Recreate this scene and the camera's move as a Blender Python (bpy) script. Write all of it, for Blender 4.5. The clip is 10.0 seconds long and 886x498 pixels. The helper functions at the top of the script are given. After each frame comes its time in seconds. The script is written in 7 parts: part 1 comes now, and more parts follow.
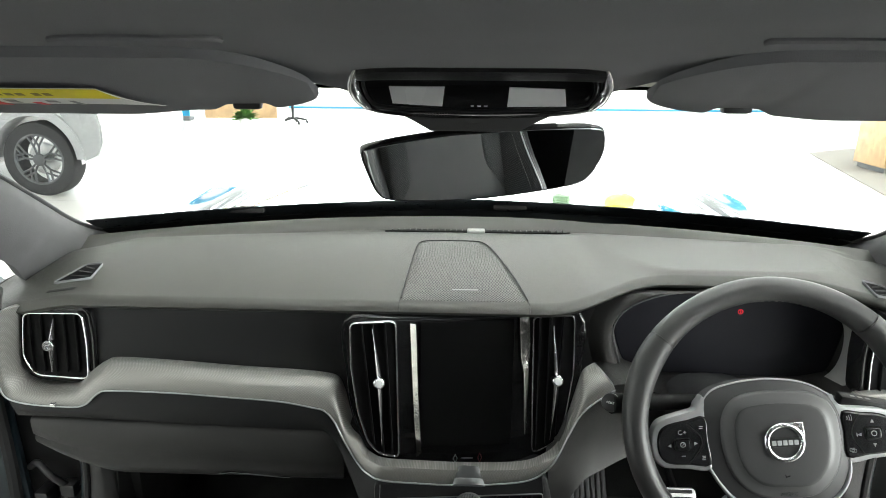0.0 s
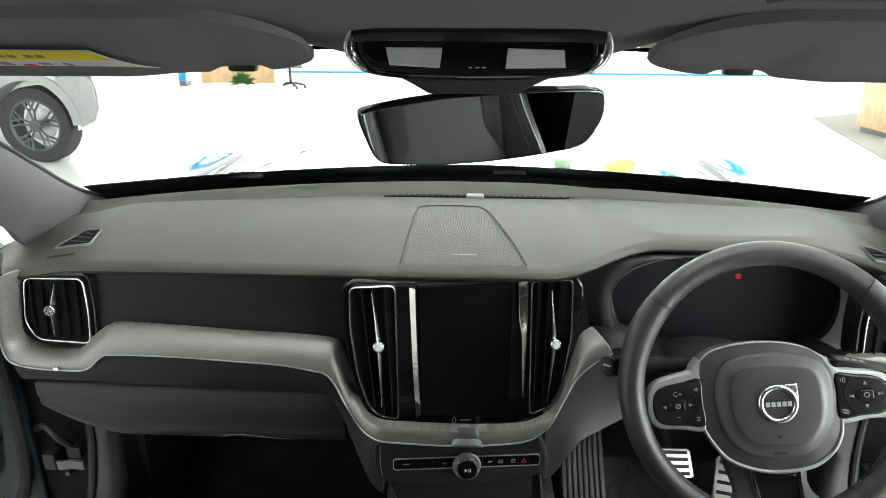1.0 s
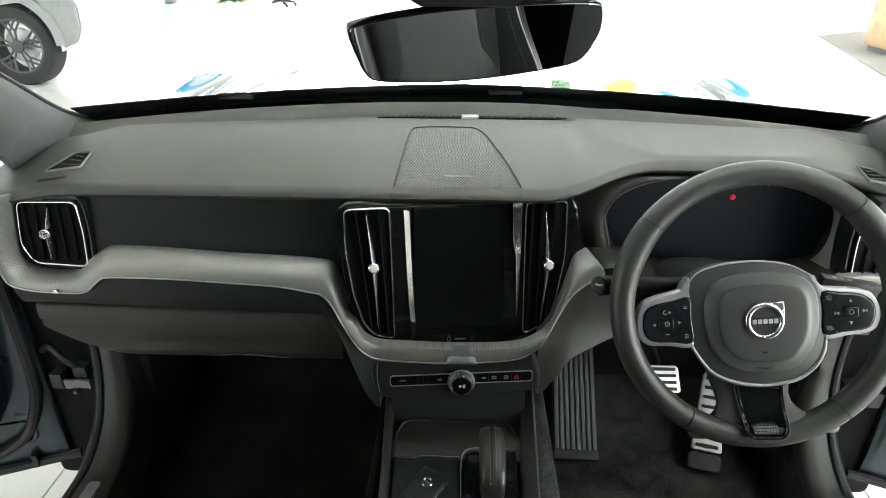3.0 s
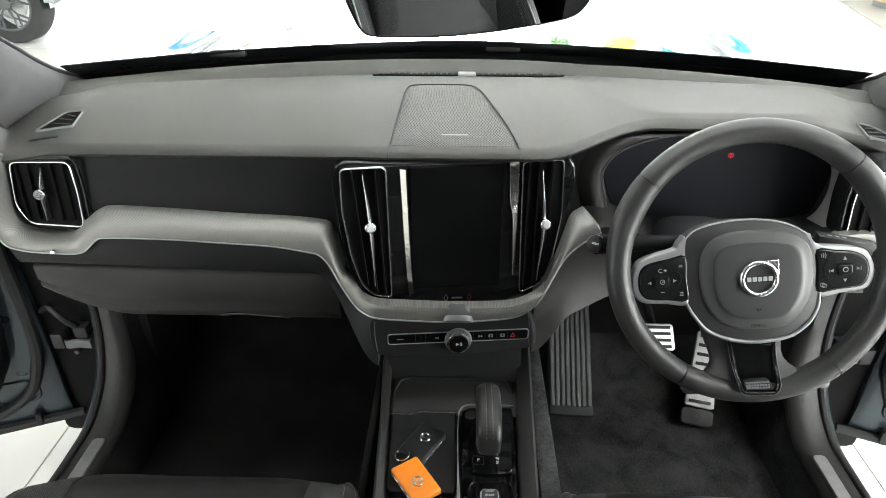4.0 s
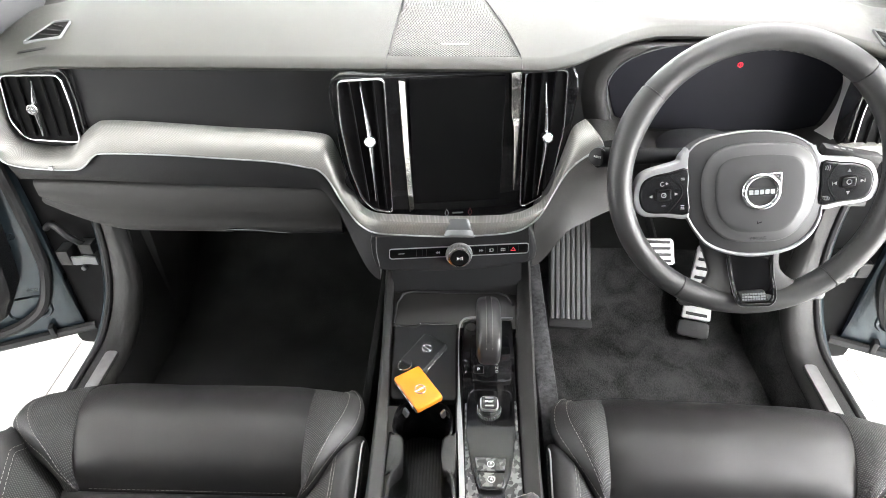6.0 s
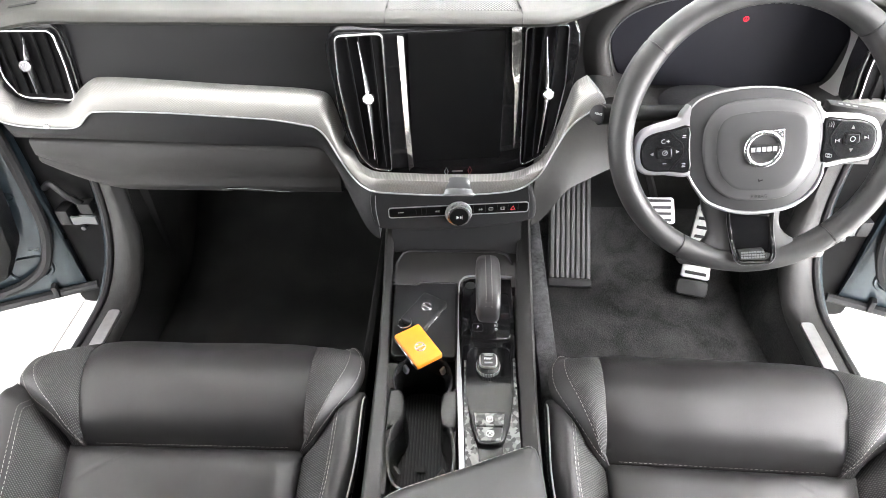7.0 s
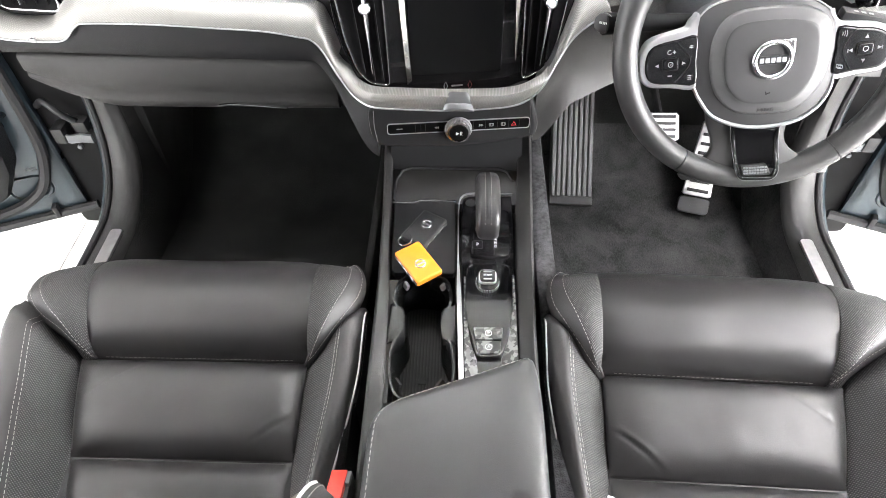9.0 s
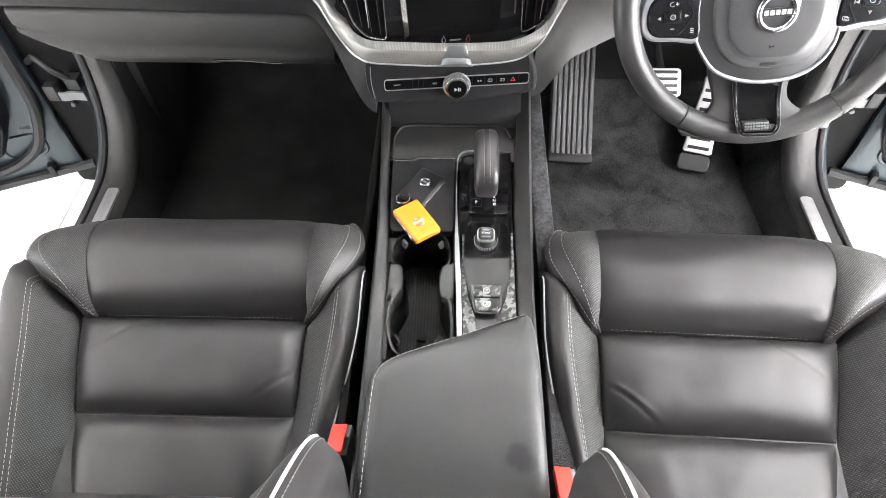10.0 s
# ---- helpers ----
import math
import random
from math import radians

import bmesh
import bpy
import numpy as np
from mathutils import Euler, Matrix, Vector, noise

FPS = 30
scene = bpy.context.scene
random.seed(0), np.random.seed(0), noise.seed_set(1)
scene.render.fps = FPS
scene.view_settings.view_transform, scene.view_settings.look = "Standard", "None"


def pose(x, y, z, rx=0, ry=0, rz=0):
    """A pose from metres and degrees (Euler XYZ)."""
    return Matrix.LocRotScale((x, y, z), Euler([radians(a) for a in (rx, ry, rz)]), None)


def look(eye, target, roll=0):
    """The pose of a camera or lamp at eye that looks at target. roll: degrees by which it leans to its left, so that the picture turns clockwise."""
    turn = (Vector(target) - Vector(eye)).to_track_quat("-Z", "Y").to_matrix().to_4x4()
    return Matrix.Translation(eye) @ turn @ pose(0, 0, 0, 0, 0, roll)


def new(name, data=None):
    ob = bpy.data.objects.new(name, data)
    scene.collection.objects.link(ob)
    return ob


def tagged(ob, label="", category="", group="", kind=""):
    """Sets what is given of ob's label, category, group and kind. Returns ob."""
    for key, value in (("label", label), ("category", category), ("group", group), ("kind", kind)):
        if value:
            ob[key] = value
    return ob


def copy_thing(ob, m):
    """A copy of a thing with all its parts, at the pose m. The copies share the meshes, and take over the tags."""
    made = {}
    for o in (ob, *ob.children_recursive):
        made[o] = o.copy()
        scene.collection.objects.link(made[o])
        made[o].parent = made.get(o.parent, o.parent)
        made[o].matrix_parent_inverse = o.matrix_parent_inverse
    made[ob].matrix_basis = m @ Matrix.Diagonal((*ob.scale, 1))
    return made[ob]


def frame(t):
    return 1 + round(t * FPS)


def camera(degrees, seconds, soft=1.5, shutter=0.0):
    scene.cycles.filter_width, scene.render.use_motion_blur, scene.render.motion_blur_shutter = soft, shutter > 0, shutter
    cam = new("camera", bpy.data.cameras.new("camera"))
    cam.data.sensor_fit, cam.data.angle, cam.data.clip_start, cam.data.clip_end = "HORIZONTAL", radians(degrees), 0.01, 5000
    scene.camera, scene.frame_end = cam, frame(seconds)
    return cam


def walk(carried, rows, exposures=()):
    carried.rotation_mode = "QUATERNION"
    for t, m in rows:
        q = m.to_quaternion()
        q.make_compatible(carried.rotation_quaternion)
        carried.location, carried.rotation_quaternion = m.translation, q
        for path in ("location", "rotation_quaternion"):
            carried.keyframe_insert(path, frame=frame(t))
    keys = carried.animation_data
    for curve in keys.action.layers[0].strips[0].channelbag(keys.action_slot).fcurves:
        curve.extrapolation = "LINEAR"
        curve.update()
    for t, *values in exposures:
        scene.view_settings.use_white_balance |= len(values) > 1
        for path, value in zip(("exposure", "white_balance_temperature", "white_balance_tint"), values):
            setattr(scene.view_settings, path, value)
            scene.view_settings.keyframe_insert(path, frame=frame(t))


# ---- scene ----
cam = camera(70.0, 10.0, soft=0.8)
ROWS = [
    (0, -0.0050, 0.0000, 1.4800, 73.01, -0.32, 2.32),
    (0.5, -0.0041, -0.0005, 1.4789, 71.48, -0.28, 2.28),
    (1, -0.0031, -0.0011, 1.4778, 69.98, -0.24, 2.29),
    (1.5, -0.0022, -0.0016, 1.4767, 68.34, -0.19, 2.22),
    (2, -0.0013, -0.0021, 1.4756, 66.68, -0.19, 2.11),
    (2.5, -0.0003, -0.0026, 1.4745, 64.95, -0.16, 2.05),
    (4, 0.0025, -0.0042, 1.4712, 59.68, -0.07, 1.68),
    (4.5, 0.0034, -0.0048, 1.4701, 57.85, -0.02, 1.64),
    (5, 0.0044, -0.0053, 1.4690, 55.98, 0.07, 1.68),
    (5.5, 0.0053, -0.0058, 1.4678, 54.11, 0.19, 1.75),
    (7, 0.0081, -0.0074, 1.4645, 48.68, 0.37, 1.79),
    (7.5, 0.0090, -0.0079, 1.4634, 46.91, 0.42, 1.83),
    (8, 0.0100, -0.0085, 1.4623, 45.12, 0.52, 1.83),
    (8.5, 0.0109, -0.0090, 1.4612, 43.32, 0.52, 1.80),
    (9, 0.0119, -0.0095, 1.4601, 41.48, 0.66, 1.78),
    (9.5, 0.0128, -0.0101, 1.4590, 39.63, 0.64, 1.68),
    (10, 0.0137, -0.0106, 1.4579, 37.81, 0.71, 1.65),
]
walk(cam, [(t, pose(x, y, z, rx, ry, rz)) for t, x, y, z, rx, ry, rz in ROWS],
     [(0.0, -0.80, 6500, 6), (2.5, -1.02, 6500, 6), (4.0, -0.62, 6500, 8), (5.5, 0.28, 6500, 12), (7.0, 0.84, 6500, 16), (8.5, 0.87, 6500, 16), (10.0, 0.87, 6500, 16)])

# ---- world and large lights ----
world = bpy.data.worlds.new("sky")
world.use_nodes = True
scene.world = world
wn = world.node_tree
sky = wn.nodes.new("ShaderNodeTexSky")
sky.sky_type, sky.sun_disc = "NISHITA", False
sky.sun_elevation, sky.sun_rotation = radians(50), radians(200)
wn.links.new(sky.outputs[0], wn.nodes["Background"].inputs[0])
wn.nodes["Background"].inputs[1].default_value = 0.12


def window_light(name, eye, target, w, h, watts, tint=(0.975, 1.0, 0.99)):
    data = bpy.data.lights.new(name, "AREA")
    data.shape, data.size, data.size_y, data.energy, data.color = "RECTANGLE", w, h, watts, tint
    ob = new(name, data)
    ob.matrix_basis = look(eye, target)
    return ob


window_light("window_light_front", (0, 18.6, 2.3), (0, 0, 1.6), 24, 3.6, 4200)
window_light("window_light_west", (-13.6, 2, 2.2), (0, 2, 1.0), 22, 3.8, 1150)
window_light("window_light_east", (13.6, -1.5, 2.2), (0, -1.5, 1.0), 22, 3.8, 7800)
window_light("window_light_rear", (0, -11.6, 2.2), (0, 0, 1.4), 22, 3.8, 1400)


# ---- materials ----
def material(name, base, rough=0.5, metal=0.0, var=0.12, scale=30.0, bump=0.0, bump_scale=400.0, coat=0.0,
             spec=0.5, rough_var=0.08, kind="noise"):
    m = bpy.data.materials.new(name)
    m.use_nodes = True
    nt = m.node_tree
    bsdf = nt.nodes["Principled BSDF"]
    bsdf.inputs["Metallic"].default_value = metal
    bsdf.inputs["Coat Weight"].default_value = coat
    bsdf.inputs["Coat Roughness"].default_value = 0.04
    bsdf.inputs["Specular IOR Level"].default_value = spec
    tc = nt.nodes.new("ShaderNodeTexCoord")
    n1 = nt.nodes.new("ShaderNodeTexNoise")
    n1.inputs["Scale"].default_value, n1.inputs["Detail"].default_value = scale, 6.0
    nt.links.new(tc.outputs["Object"], n1.inputs["Vector"])
    ramp = nt.nodes.new("ShaderNodeValToRGB")
    ramp.color_ramp.elements[0].position, ramp.color_ramp.elements[1].position = 0.3, 0.7
    ramp.color_ramp.elements[0].color = (*[c * (1 - var) for c in base], 1)
    ramp.color_ramp.elements[1].color = (*[min(1, c * (1 + var)) for c in base], 1)
    nt.links.new(n1.outputs["Fac"], ramp.inputs[0])
    nt.links.new(ramp.outputs[0], bsdf.inputs["Base Color"])
    n3 = nt.nodes.new("ShaderNodeTexNoise")
    n3.inputs["Scale"].default_value, n3.inputs["Detail"].default_value = scale * 0.35, 4.0
    nt.links.new(tc.outputs["Object"], n3.inputs["Vector"])
    mr = nt.nodes.new("ShaderNodeMapRange")
    mr.inputs["To Min"].default_value, mr.inputs["To Max"].default_value = max(0.0, rough - rough_var), min(1.0, rough + rough_var)
    nt.links.new(n3.outputs["Fac"], mr.inputs["Value"])
    nt.links.new(mr.outputs[0], bsdf.inputs["Roughness"])
    if bump > 0:
        if kind == "grain":
            n2 = nt.nodes.new("ShaderNodeTexVoronoi")
            n2.inputs["Scale"].default_value = bump_scale
            out = n2.outputs["Distance"]
        else:
            n2 = nt.nodes.new("ShaderNodeTexNoise")
            n2.inputs["Scale"].default_value, n2.inputs["Detail"].default_value = bump_scale, 3.0
            out = n2.outputs["Fac"]
        nt.links.new(tc.outputs["Object"], n2.inputs["Vector"])
        bp = nt.nodes.new("ShaderNodeBump")
        bp.inputs["Strength"].default_value, bp.inputs["Distance"].default_value = bump, 0.002
        nt.links.new(out, bp.inputs["Height"])
        nt.links.new(bp.outputs[0], bsdf.inputs["Normal"])
    return m


def lattice(m, a, b, pitch, depth, hole, swap=(0, 1)):
    """Dots on a diagonal lattice in two object axes: colour a between, b in the dots, with relief."""
    nt = m.node_tree
    bsdf = nt.nodes["Principled BSDF"]
    tc = nt.nodes.new("ShaderNodeTexCoord")
    sep = nt.nodes.new("ShaderNodeSeparateXYZ")
    nt.links.new(tc.outputs["Object"], sep.inputs[0])
    waves = []
    for sign in (1, -1):
        add = nt.nodes.new("ShaderNodeMath")
        add.operation = "ADD" if sign > 0 else "SUBTRACT"
        nt.links.new(sep.outputs[swap[0]], add.inputs[0])
        nt.links.new(sep.outputs[swap[1]], add.inputs[1])
        mul = nt.nodes.new("ShaderNodeMath")
        mul.operation = "MULTIPLY"
        mul.inputs[1].default_value = math.pi / pitch
        nt.links.new(add.outputs[0], mul.inputs[0])
        s = nt.nodes.new("ShaderNodeMath")
        s.operation = "SINE"
        nt.links.new(mul.outputs[0], s.inputs[0])
        sq = nt.nodes.new("ShaderNodeMath")
        sq.operation = "MULTIPLY"
        nt.links.new(s.outputs[0], sq.inputs[0])
        nt.links.new(s.outputs[0], sq.inputs[1])
        waves.append(sq)
    prod = nt.nodes.new("ShaderNodeMath")
    prod.operation = "MULTIPLY"
    nt.links.new(waves[0].outputs[0], prod.inputs[0])
    nt.links.new(waves[1].outputs[0], prod.inputs[1])
    ramp = nt.nodes.new("ShaderNodeValToRGB")
    ramp.color_ramp.elements[0].position, ramp.color_ramp.elements[1].position = hole, hole + 0.2
    ramp.color_ramp.elements[0].color, ramp.color_ramp.elements[1].color = (*a, 1), (*b, 1)
    nt.links.new(prod.outputs[0], ramp.inputs[0])
    nt.links.new(ramp.outputs[0], bsdf.inputs["Base Color"])
    bp = nt.nodes.new("ShaderNodeBump")
    bp.inputs["Strength"].default_value, bp.inputs["Distance"].default_value = depth, 0.0015
    bp.invert = True
    nt.links.new(prod.outputs[0], bp.inputs["Height"])
    nt.links.new(bp.outputs[0], bsdf.inputs["Normal"])
    return m


def nap(m, fine, stretch, share, swirl):
    """Brushed pile: fine tufts mixed into the broad patches of a carpet."""
    nt = m.node_tree
    broad, ramp, tc = nt.nodes["Noise Texture"], nt.nodes["Color Ramp"], nt.nodes["Texture Coordinate"]
    broad.inputs["Distortion"].default_value = swirl
    mp = nt.nodes.new("ShaderNodeMapping")
    mp.inputs["Scale"].default_value = stretch
    nt.links.new(tc.outputs["Object"], mp.inputs["Vector"])
    tuft = nt.nodes.new("ShaderNodeTexNoise")
    tuft.inputs["Scale"].default_value, tuft.inputs["Detail"].default_value = fine, 3.0
    nt.links.new(mp.outputs[0], tuft.inputs["Vector"])
    mix = nt.nodes.new("ShaderNodeMix")
    mix.inputs["Factor"].default_value = share
    nt.links.new(broad.outputs["Fac"], mix.inputs["A"])
    nt.links.new(tuft.outputs["Fac"], mix.inputs["B"])
    nt.links.new(mix.outputs["Result"], ramp.inputs[0])
    ramp.color_ramp.elements[0].position, ramp.color_ramp.elements[1].position = 0.36, 0.64
    return m


def emitter(name, color, strength):
    m = bpy.data.materials.new(name)
    m.use_nodes = True
    b = m.node_tree.nodes["Principled BSDF"]
    b.inputs["Base Color"].default_value = (*color, 1)
    b.inputs["Emission Color"].default_value = (*color, 1)
    b.inputs["Emission Strength"].default_value = strength
    return m


SOFT = material("soft_touch_dash", (0.035, 0.035, 0.0305), 0.42, bump=0.16, bump_scale=950, kind="grain", scale=6, var=0.10)
PANEL = material("dark_panel_plastic", (0.0095, 0.0095, 0.0105), 0.5, spec=0.34, bump=0.2, bump_scale=1400, kind="grain", scale=9)
LOWER = material("lower_plastic", (0.030, 0.029, 0.028), 0.5, bump=0.2, bump_scale=1300, kind="grain", scale=9)
GLOVE = material("glovebox_plastic", (0.021, 0.0205, 0.020), 0.5, bump=0.2, bump_scale=1300, kind="grain", scale=9)
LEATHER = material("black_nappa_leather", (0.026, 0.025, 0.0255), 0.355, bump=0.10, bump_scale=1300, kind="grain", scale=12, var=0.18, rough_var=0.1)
SIDE_LEATHER = material("bolster_leather", (0.028, 0.027, 0.0275), 0.50, bump=0.12, bump_scale=1300, kind="grain", scale=12, var=0.18, rough_var=0.08)
RIM_LEATHER = material("wheel_leather", (0.034, 0.034, 0.034), 0.40, bump=0.07, bump_scale=1600, kind="grain", scale=20)
FABRIC = lattice(material("woven_mesh_textile", (0.05, 0.05, 0.05), 0.6, var=0.1), (0.022, 0.022, 0.022), (0.085, 0.085, 0.083), 0.0033, 0.6, 0.28)
FABRIC_BACK = lattice(material("woven_mesh_textile_upright", (0.05, 0.05, 0.05), 0.75), (0.014, 0.014, 0.014), (0.075, 0.075, 0.073), 0.0038, 0.9, 0.28, (0, 2))
DECOR = lattice(material("woven_metal_decor", (0.4, 0.4, 0.38), 0.50, 0.68, rough_var=0.05), (0.240, 0.236, 0.225), (0.36, 0.353, 0.336), 0.0022, 0.12, 0.3, (0, 2))
SPEAKER = lattice(material("speaker_mesh", (0.1, 0.1, 0.1), 0.5, 0.0), (0.13, 0.13, 0.122), (0.002, 0.002, 0.002), 0.0046, 0.8, 0.03)
HUB = material("satin_hub_plastic", (0.030, 0.030, 0.031), 0.38, bump=0.12, bump_scale=1500, kind="grain", scale=9)
# Paler copy of HUB: the light on the pad's sloping edge as colour.
LIT_HUB_EDGE = material("lit_hub_edge", (0.065, 0.065, 0.066), 0.36, var=0.06, scale=9)
BUTTONS = material("dark_satin_buttons", (0.010, 0.010, 0.011), 0.16, spec=0.45, var=0.03, scale=6, rough_var=0.03)
GLOSS = material("piano_black", (0.009, 0.009, 0.0095), 0.06, coat=0.15, spec=0.4, rough_var=0.02, var=0.02, scale=4)
SCREEN = material("dark_screen_glass", (0.0045, 0.0045, 0.0046), 0.16, coat=0.0, spec=0.14, rough_var=0.03, var=0.02, scale=3)
BEZEL = material("rippled_chrome", (0.56, 0.55, 0.52), 0.16, 1.0, bump=0.5, bump_scale=60, var=0.05)
CHROME = material("satin_chrome", (0.80, 0.80, 0.81), 0.24, 1.0, rough_var=0.05, var=0.03)
SILVER = material("satin_silver", (0.38, 0.383, 0.39), 0.38, 0.75, var=0.04, bump=0.05)
STEEL = material("brushed_steel", (0.55, 0.55, 0.55), 0.34, 0.95, var=0.08, scale=80, bump=0.1)
RUBBER = material("black_rubber", (0.02, 0.02, 0.021), 0.65, bump=0.2, bump_scale=600)
BLACK = material("black_plastic", (0.012, 0.012, 0.013), 0.45, bump=0.15, bump_scale=700, kind="grain")
# One carpet: shaded passenger side darker, lit driver side paler, put into the colours.
SHADED_CARPET = material("shaded_black_carpet", (0.0145, 0.0145, 0.0142), 0.95, bump=1.0, bump_scale=650, scale=9, var=0.45, spec=0.1)
LIT_PLUSH = nap(material("lit_plush_carpet", (0.034, 0.034, 0.034), 0.95, bump=1.0, bump_scale=500, scale=15, var=0.6, spec=0.1), 420, (1, 0.45, 1), 0.45, 0.8)
REST = material("grey_foot_rest_rubber", (0.095, 0.095, 0.098), 0.6, bump=0.2, bump_scale=600)
# Felt of the lit driver's side; the unlit side takes the darker carpet.
LIT_FELT = nap(material("lit_tunnel_felt", (0.070, 0.070, 0.073), 0.95, bump=0.8, bump_scale=500, scale=20, var=0.55, spec=0.1), 300, (0.5, 0.5, 1), 0.4, 0.6)
HEADLINER = material("charcoal_headliner", (0.19, 0.19, 0.20), 0.95, bump=0.35, bump_scale=900, scale=3, var=0.1, spec=0.15)
PILLAR = material("pillar_textile", (0.075, 0.075, 0.077), 0.85, bump=0.3, bump_scale=800, var=0.06, spec=0.25)
PAINT = material("denim_blue_paint", (0.035, 0.06, 0.08), 0.12, 0.5, coat=1.0, var=0.05, scale=300, rough_var=0.03)
PAINT_IN = material("blue_grey_paint_inner", (0.034, 0.052, 0.064), 0.30, 0.45, coat=0.8, var=0.06, scale=40)
THREAD = material("pale_thread", (0.33, 0.32, 0.30), 0.7, var=0.1)
PIPING = material("white_piping", (0.75, 0.75, 0.74), 0.5, var=0.05)
RED = material("red_release", (0.75, 0.05, 0.03), 0.4, var=0.06)
ORANGE = material("orange_leather", (0.95, 0.26, 0.01), 0.38, bump=0.15, bump_scale=700, kind="grain", var=0.06)
FRIT = material("windscreen_frit", (0.016, 0.020, 0.021), 0.3, spec=0.35, var=0.3, scale=200)
VENT = material("matt_vent_plastic", (0.007, 0.007, 0.0073), 0.6, spec=0.10)
SENSOR = material("pale_clear_plastic", (0.38, 0.38, 0.37), 0.3)
CHEEK = material("pale_satin_plastic", (0.48, 0.48, 0.47), 0.42, 0.2, var=0.05)
GREY_PRINT = material("grey_print", (0.24, 0.24, 0.24), 0.5, var=0.02)
WHITE_PRINT = material("white_print", (0.75, 0.75, 0.75), 0.5, var=0.02)
RED_LAMP = emitter("red_telltale", (1.0, 0.03, 0.06), 0.6)
START_BLACK = material("start_panel_black", (0.006, 0.006, 0.0065), 0.06, spec=0.40, var=0.02)
INSTRUMENT = material("dark_instrument_glass", (0.020, 0.020, 0.026), 0.55, spec=0.16, var=0.05, scale=6)
RED_DIM = material("dim_red_print", (0.16, 0.015, 0.02), 0.5, var=0.02)
RED_PRINT = material("red_print", (0.7, 0.02, 0.03), 0.5, var=0.02)
YELLOW = material("yellow_label", (0.85, 0.72, 0.02), 0.5, var=0.03)
BRASS = material("ochre_print", (0.30, 0.22, 0.02), 0.5, var=0.02)
PAPER = material("white_label", (0.82, 0.82, 0.8), 0.6, var=0.03)
LENS = material("lamp_lens", (0.75, 0.75, 0.76), 0.25, var=0.03)
MIRROR = material("mirror_glass", (0.62, 0.63, 0.64), 0.015, 1.0, var=0.0, rough_var=0.01)
TILE = material("white_floor_tile", (0.66, 0.65, 0.62), 0.24, var=0.04, scale=2.5, coat=0.1, rough_var=0.05)
GROUT = material("tile_joint", (0.55, 0.53, 0.49), 0.8)
WALL = material("white_wall_paint", (0.84, 0.84, 0.83), 0.7, var=0.03, scale=2)
BLUE = material("blue_stripe", (0.03, 0.35, 0.62), 0.5)
WOOD = material("light_oak", (0.55, 0.37, 0.2), 0.45, var=0.2, scale=8)
LEAF = material("leaf_green", (0.07, 0.2, 0.03), 0.5, var=0.4, scale=20)
GREYMAT = material("grey_mat", (0.20, 0.19, 0.17), 0.9, bump=0.3)
TYRE = material("tyre_rubber", (0.022, 0.022, 0.023), 0.8, bump=0.3, bump_scale=200)
ALLOY = material("grey_alloy", (0.20, 0.205, 0.21), 0.35, 0.8, var=0.06)
WHITECAR = material("white_car_paint", (0.8, 0.8, 0.8), 0.2, coat=1.0, var=0.02)
CLADDING = material("grey_cladding", (0.16, 0.165, 0.17), 0.6, bump=0.2)
PALE_CLADDING = material("pale_grey_cladding", (0.30, 0.305, 0.31), 0.6, bump=0.2)
DARK_ALLOY = material("dark_alloy", (0.10, 0.102, 0.105), 0.4, 0.7, var=0.06)
GLASSDARK = material("tinted_glass", (0.02, 0.022, 0.024), 0.05, coat=0.5)


def glass_material():
    m = bpy.data.materials.new("clear_glass")
    m.use_nodes = True
    nt = m.node_tree
    b = nt.nodes["Principled BSDF"]
    b.inputs["Roughness"].default_value = 0.0
    b.inputs["Transmission Weight"].default_value = 1.0
    b.inputs["IOR"].default_value = 1.05
    b.inputs["Base Color"].default_value = (0.97, 0.985, 0.98, 1)
    return m


GLASS = glass_material()


# ---- mesh helpers ----
def thing(name, label, category, at=None, local=False, group="", kind=""):
    ob = new(name)
    ob.empty_display_size = 0.05
    ob.matrix_basis = at if at is not None else Matrix()
    ob["own_frame"] = local
    return tagged(ob, label, category, group, kind)


def part(name, bm, mat, parent=None, label="", sharp=38):
    me = bpy.data.meshes.new(name)
    bmesh.ops.recalc_face_normals(bm, faces=bm.faces)
    bm.to_mesh(me)
    bm.free()
    me.materials.append(mat)
    me.polygons.foreach_set("use_smooth", [True] * len(me.polygons))
    me.set_sharp_from_angle(angle=radians(sharp))
    ob = new(name, me)
    if parent is not None:
        ob.parent = parent
        if parent.type == "EMPTY" and not parent["own_frame"]:
            ob.matrix_parent_inverse = parent.matrix_basis.inverted()
    return tagged(ob, label)


def structure(name, bm, mat, label, category, sharp=38):
    return tagged(part(name, bm, mat, None, "", sharp), label, category, kind="structure")


def curve(pts, n=6, closed=False):
    """A smooth line through the points."""
    p = [Vector(q) for q in pts]
    out, count = [], len(p)
    for i in range(count if closed else count - 1):
        a, b = p[i], p[(i + 1) % count]
        z = p[i - 1] if closed or i > 0 else a * 2 - b
        c = p[(i + 2) % count] if closed or i + 2 < count else b * 2 - a
        for k in range(n):
            t = k / n
            out.append(0.5 * ((2 * a) + (b - z) * t + (2 * z - 5 * a + 4 * b - c) * t * t + (3 * a - z - 3 * b + c) * t ** 3))
    if not closed:
        out.append(p[-1])
    return out


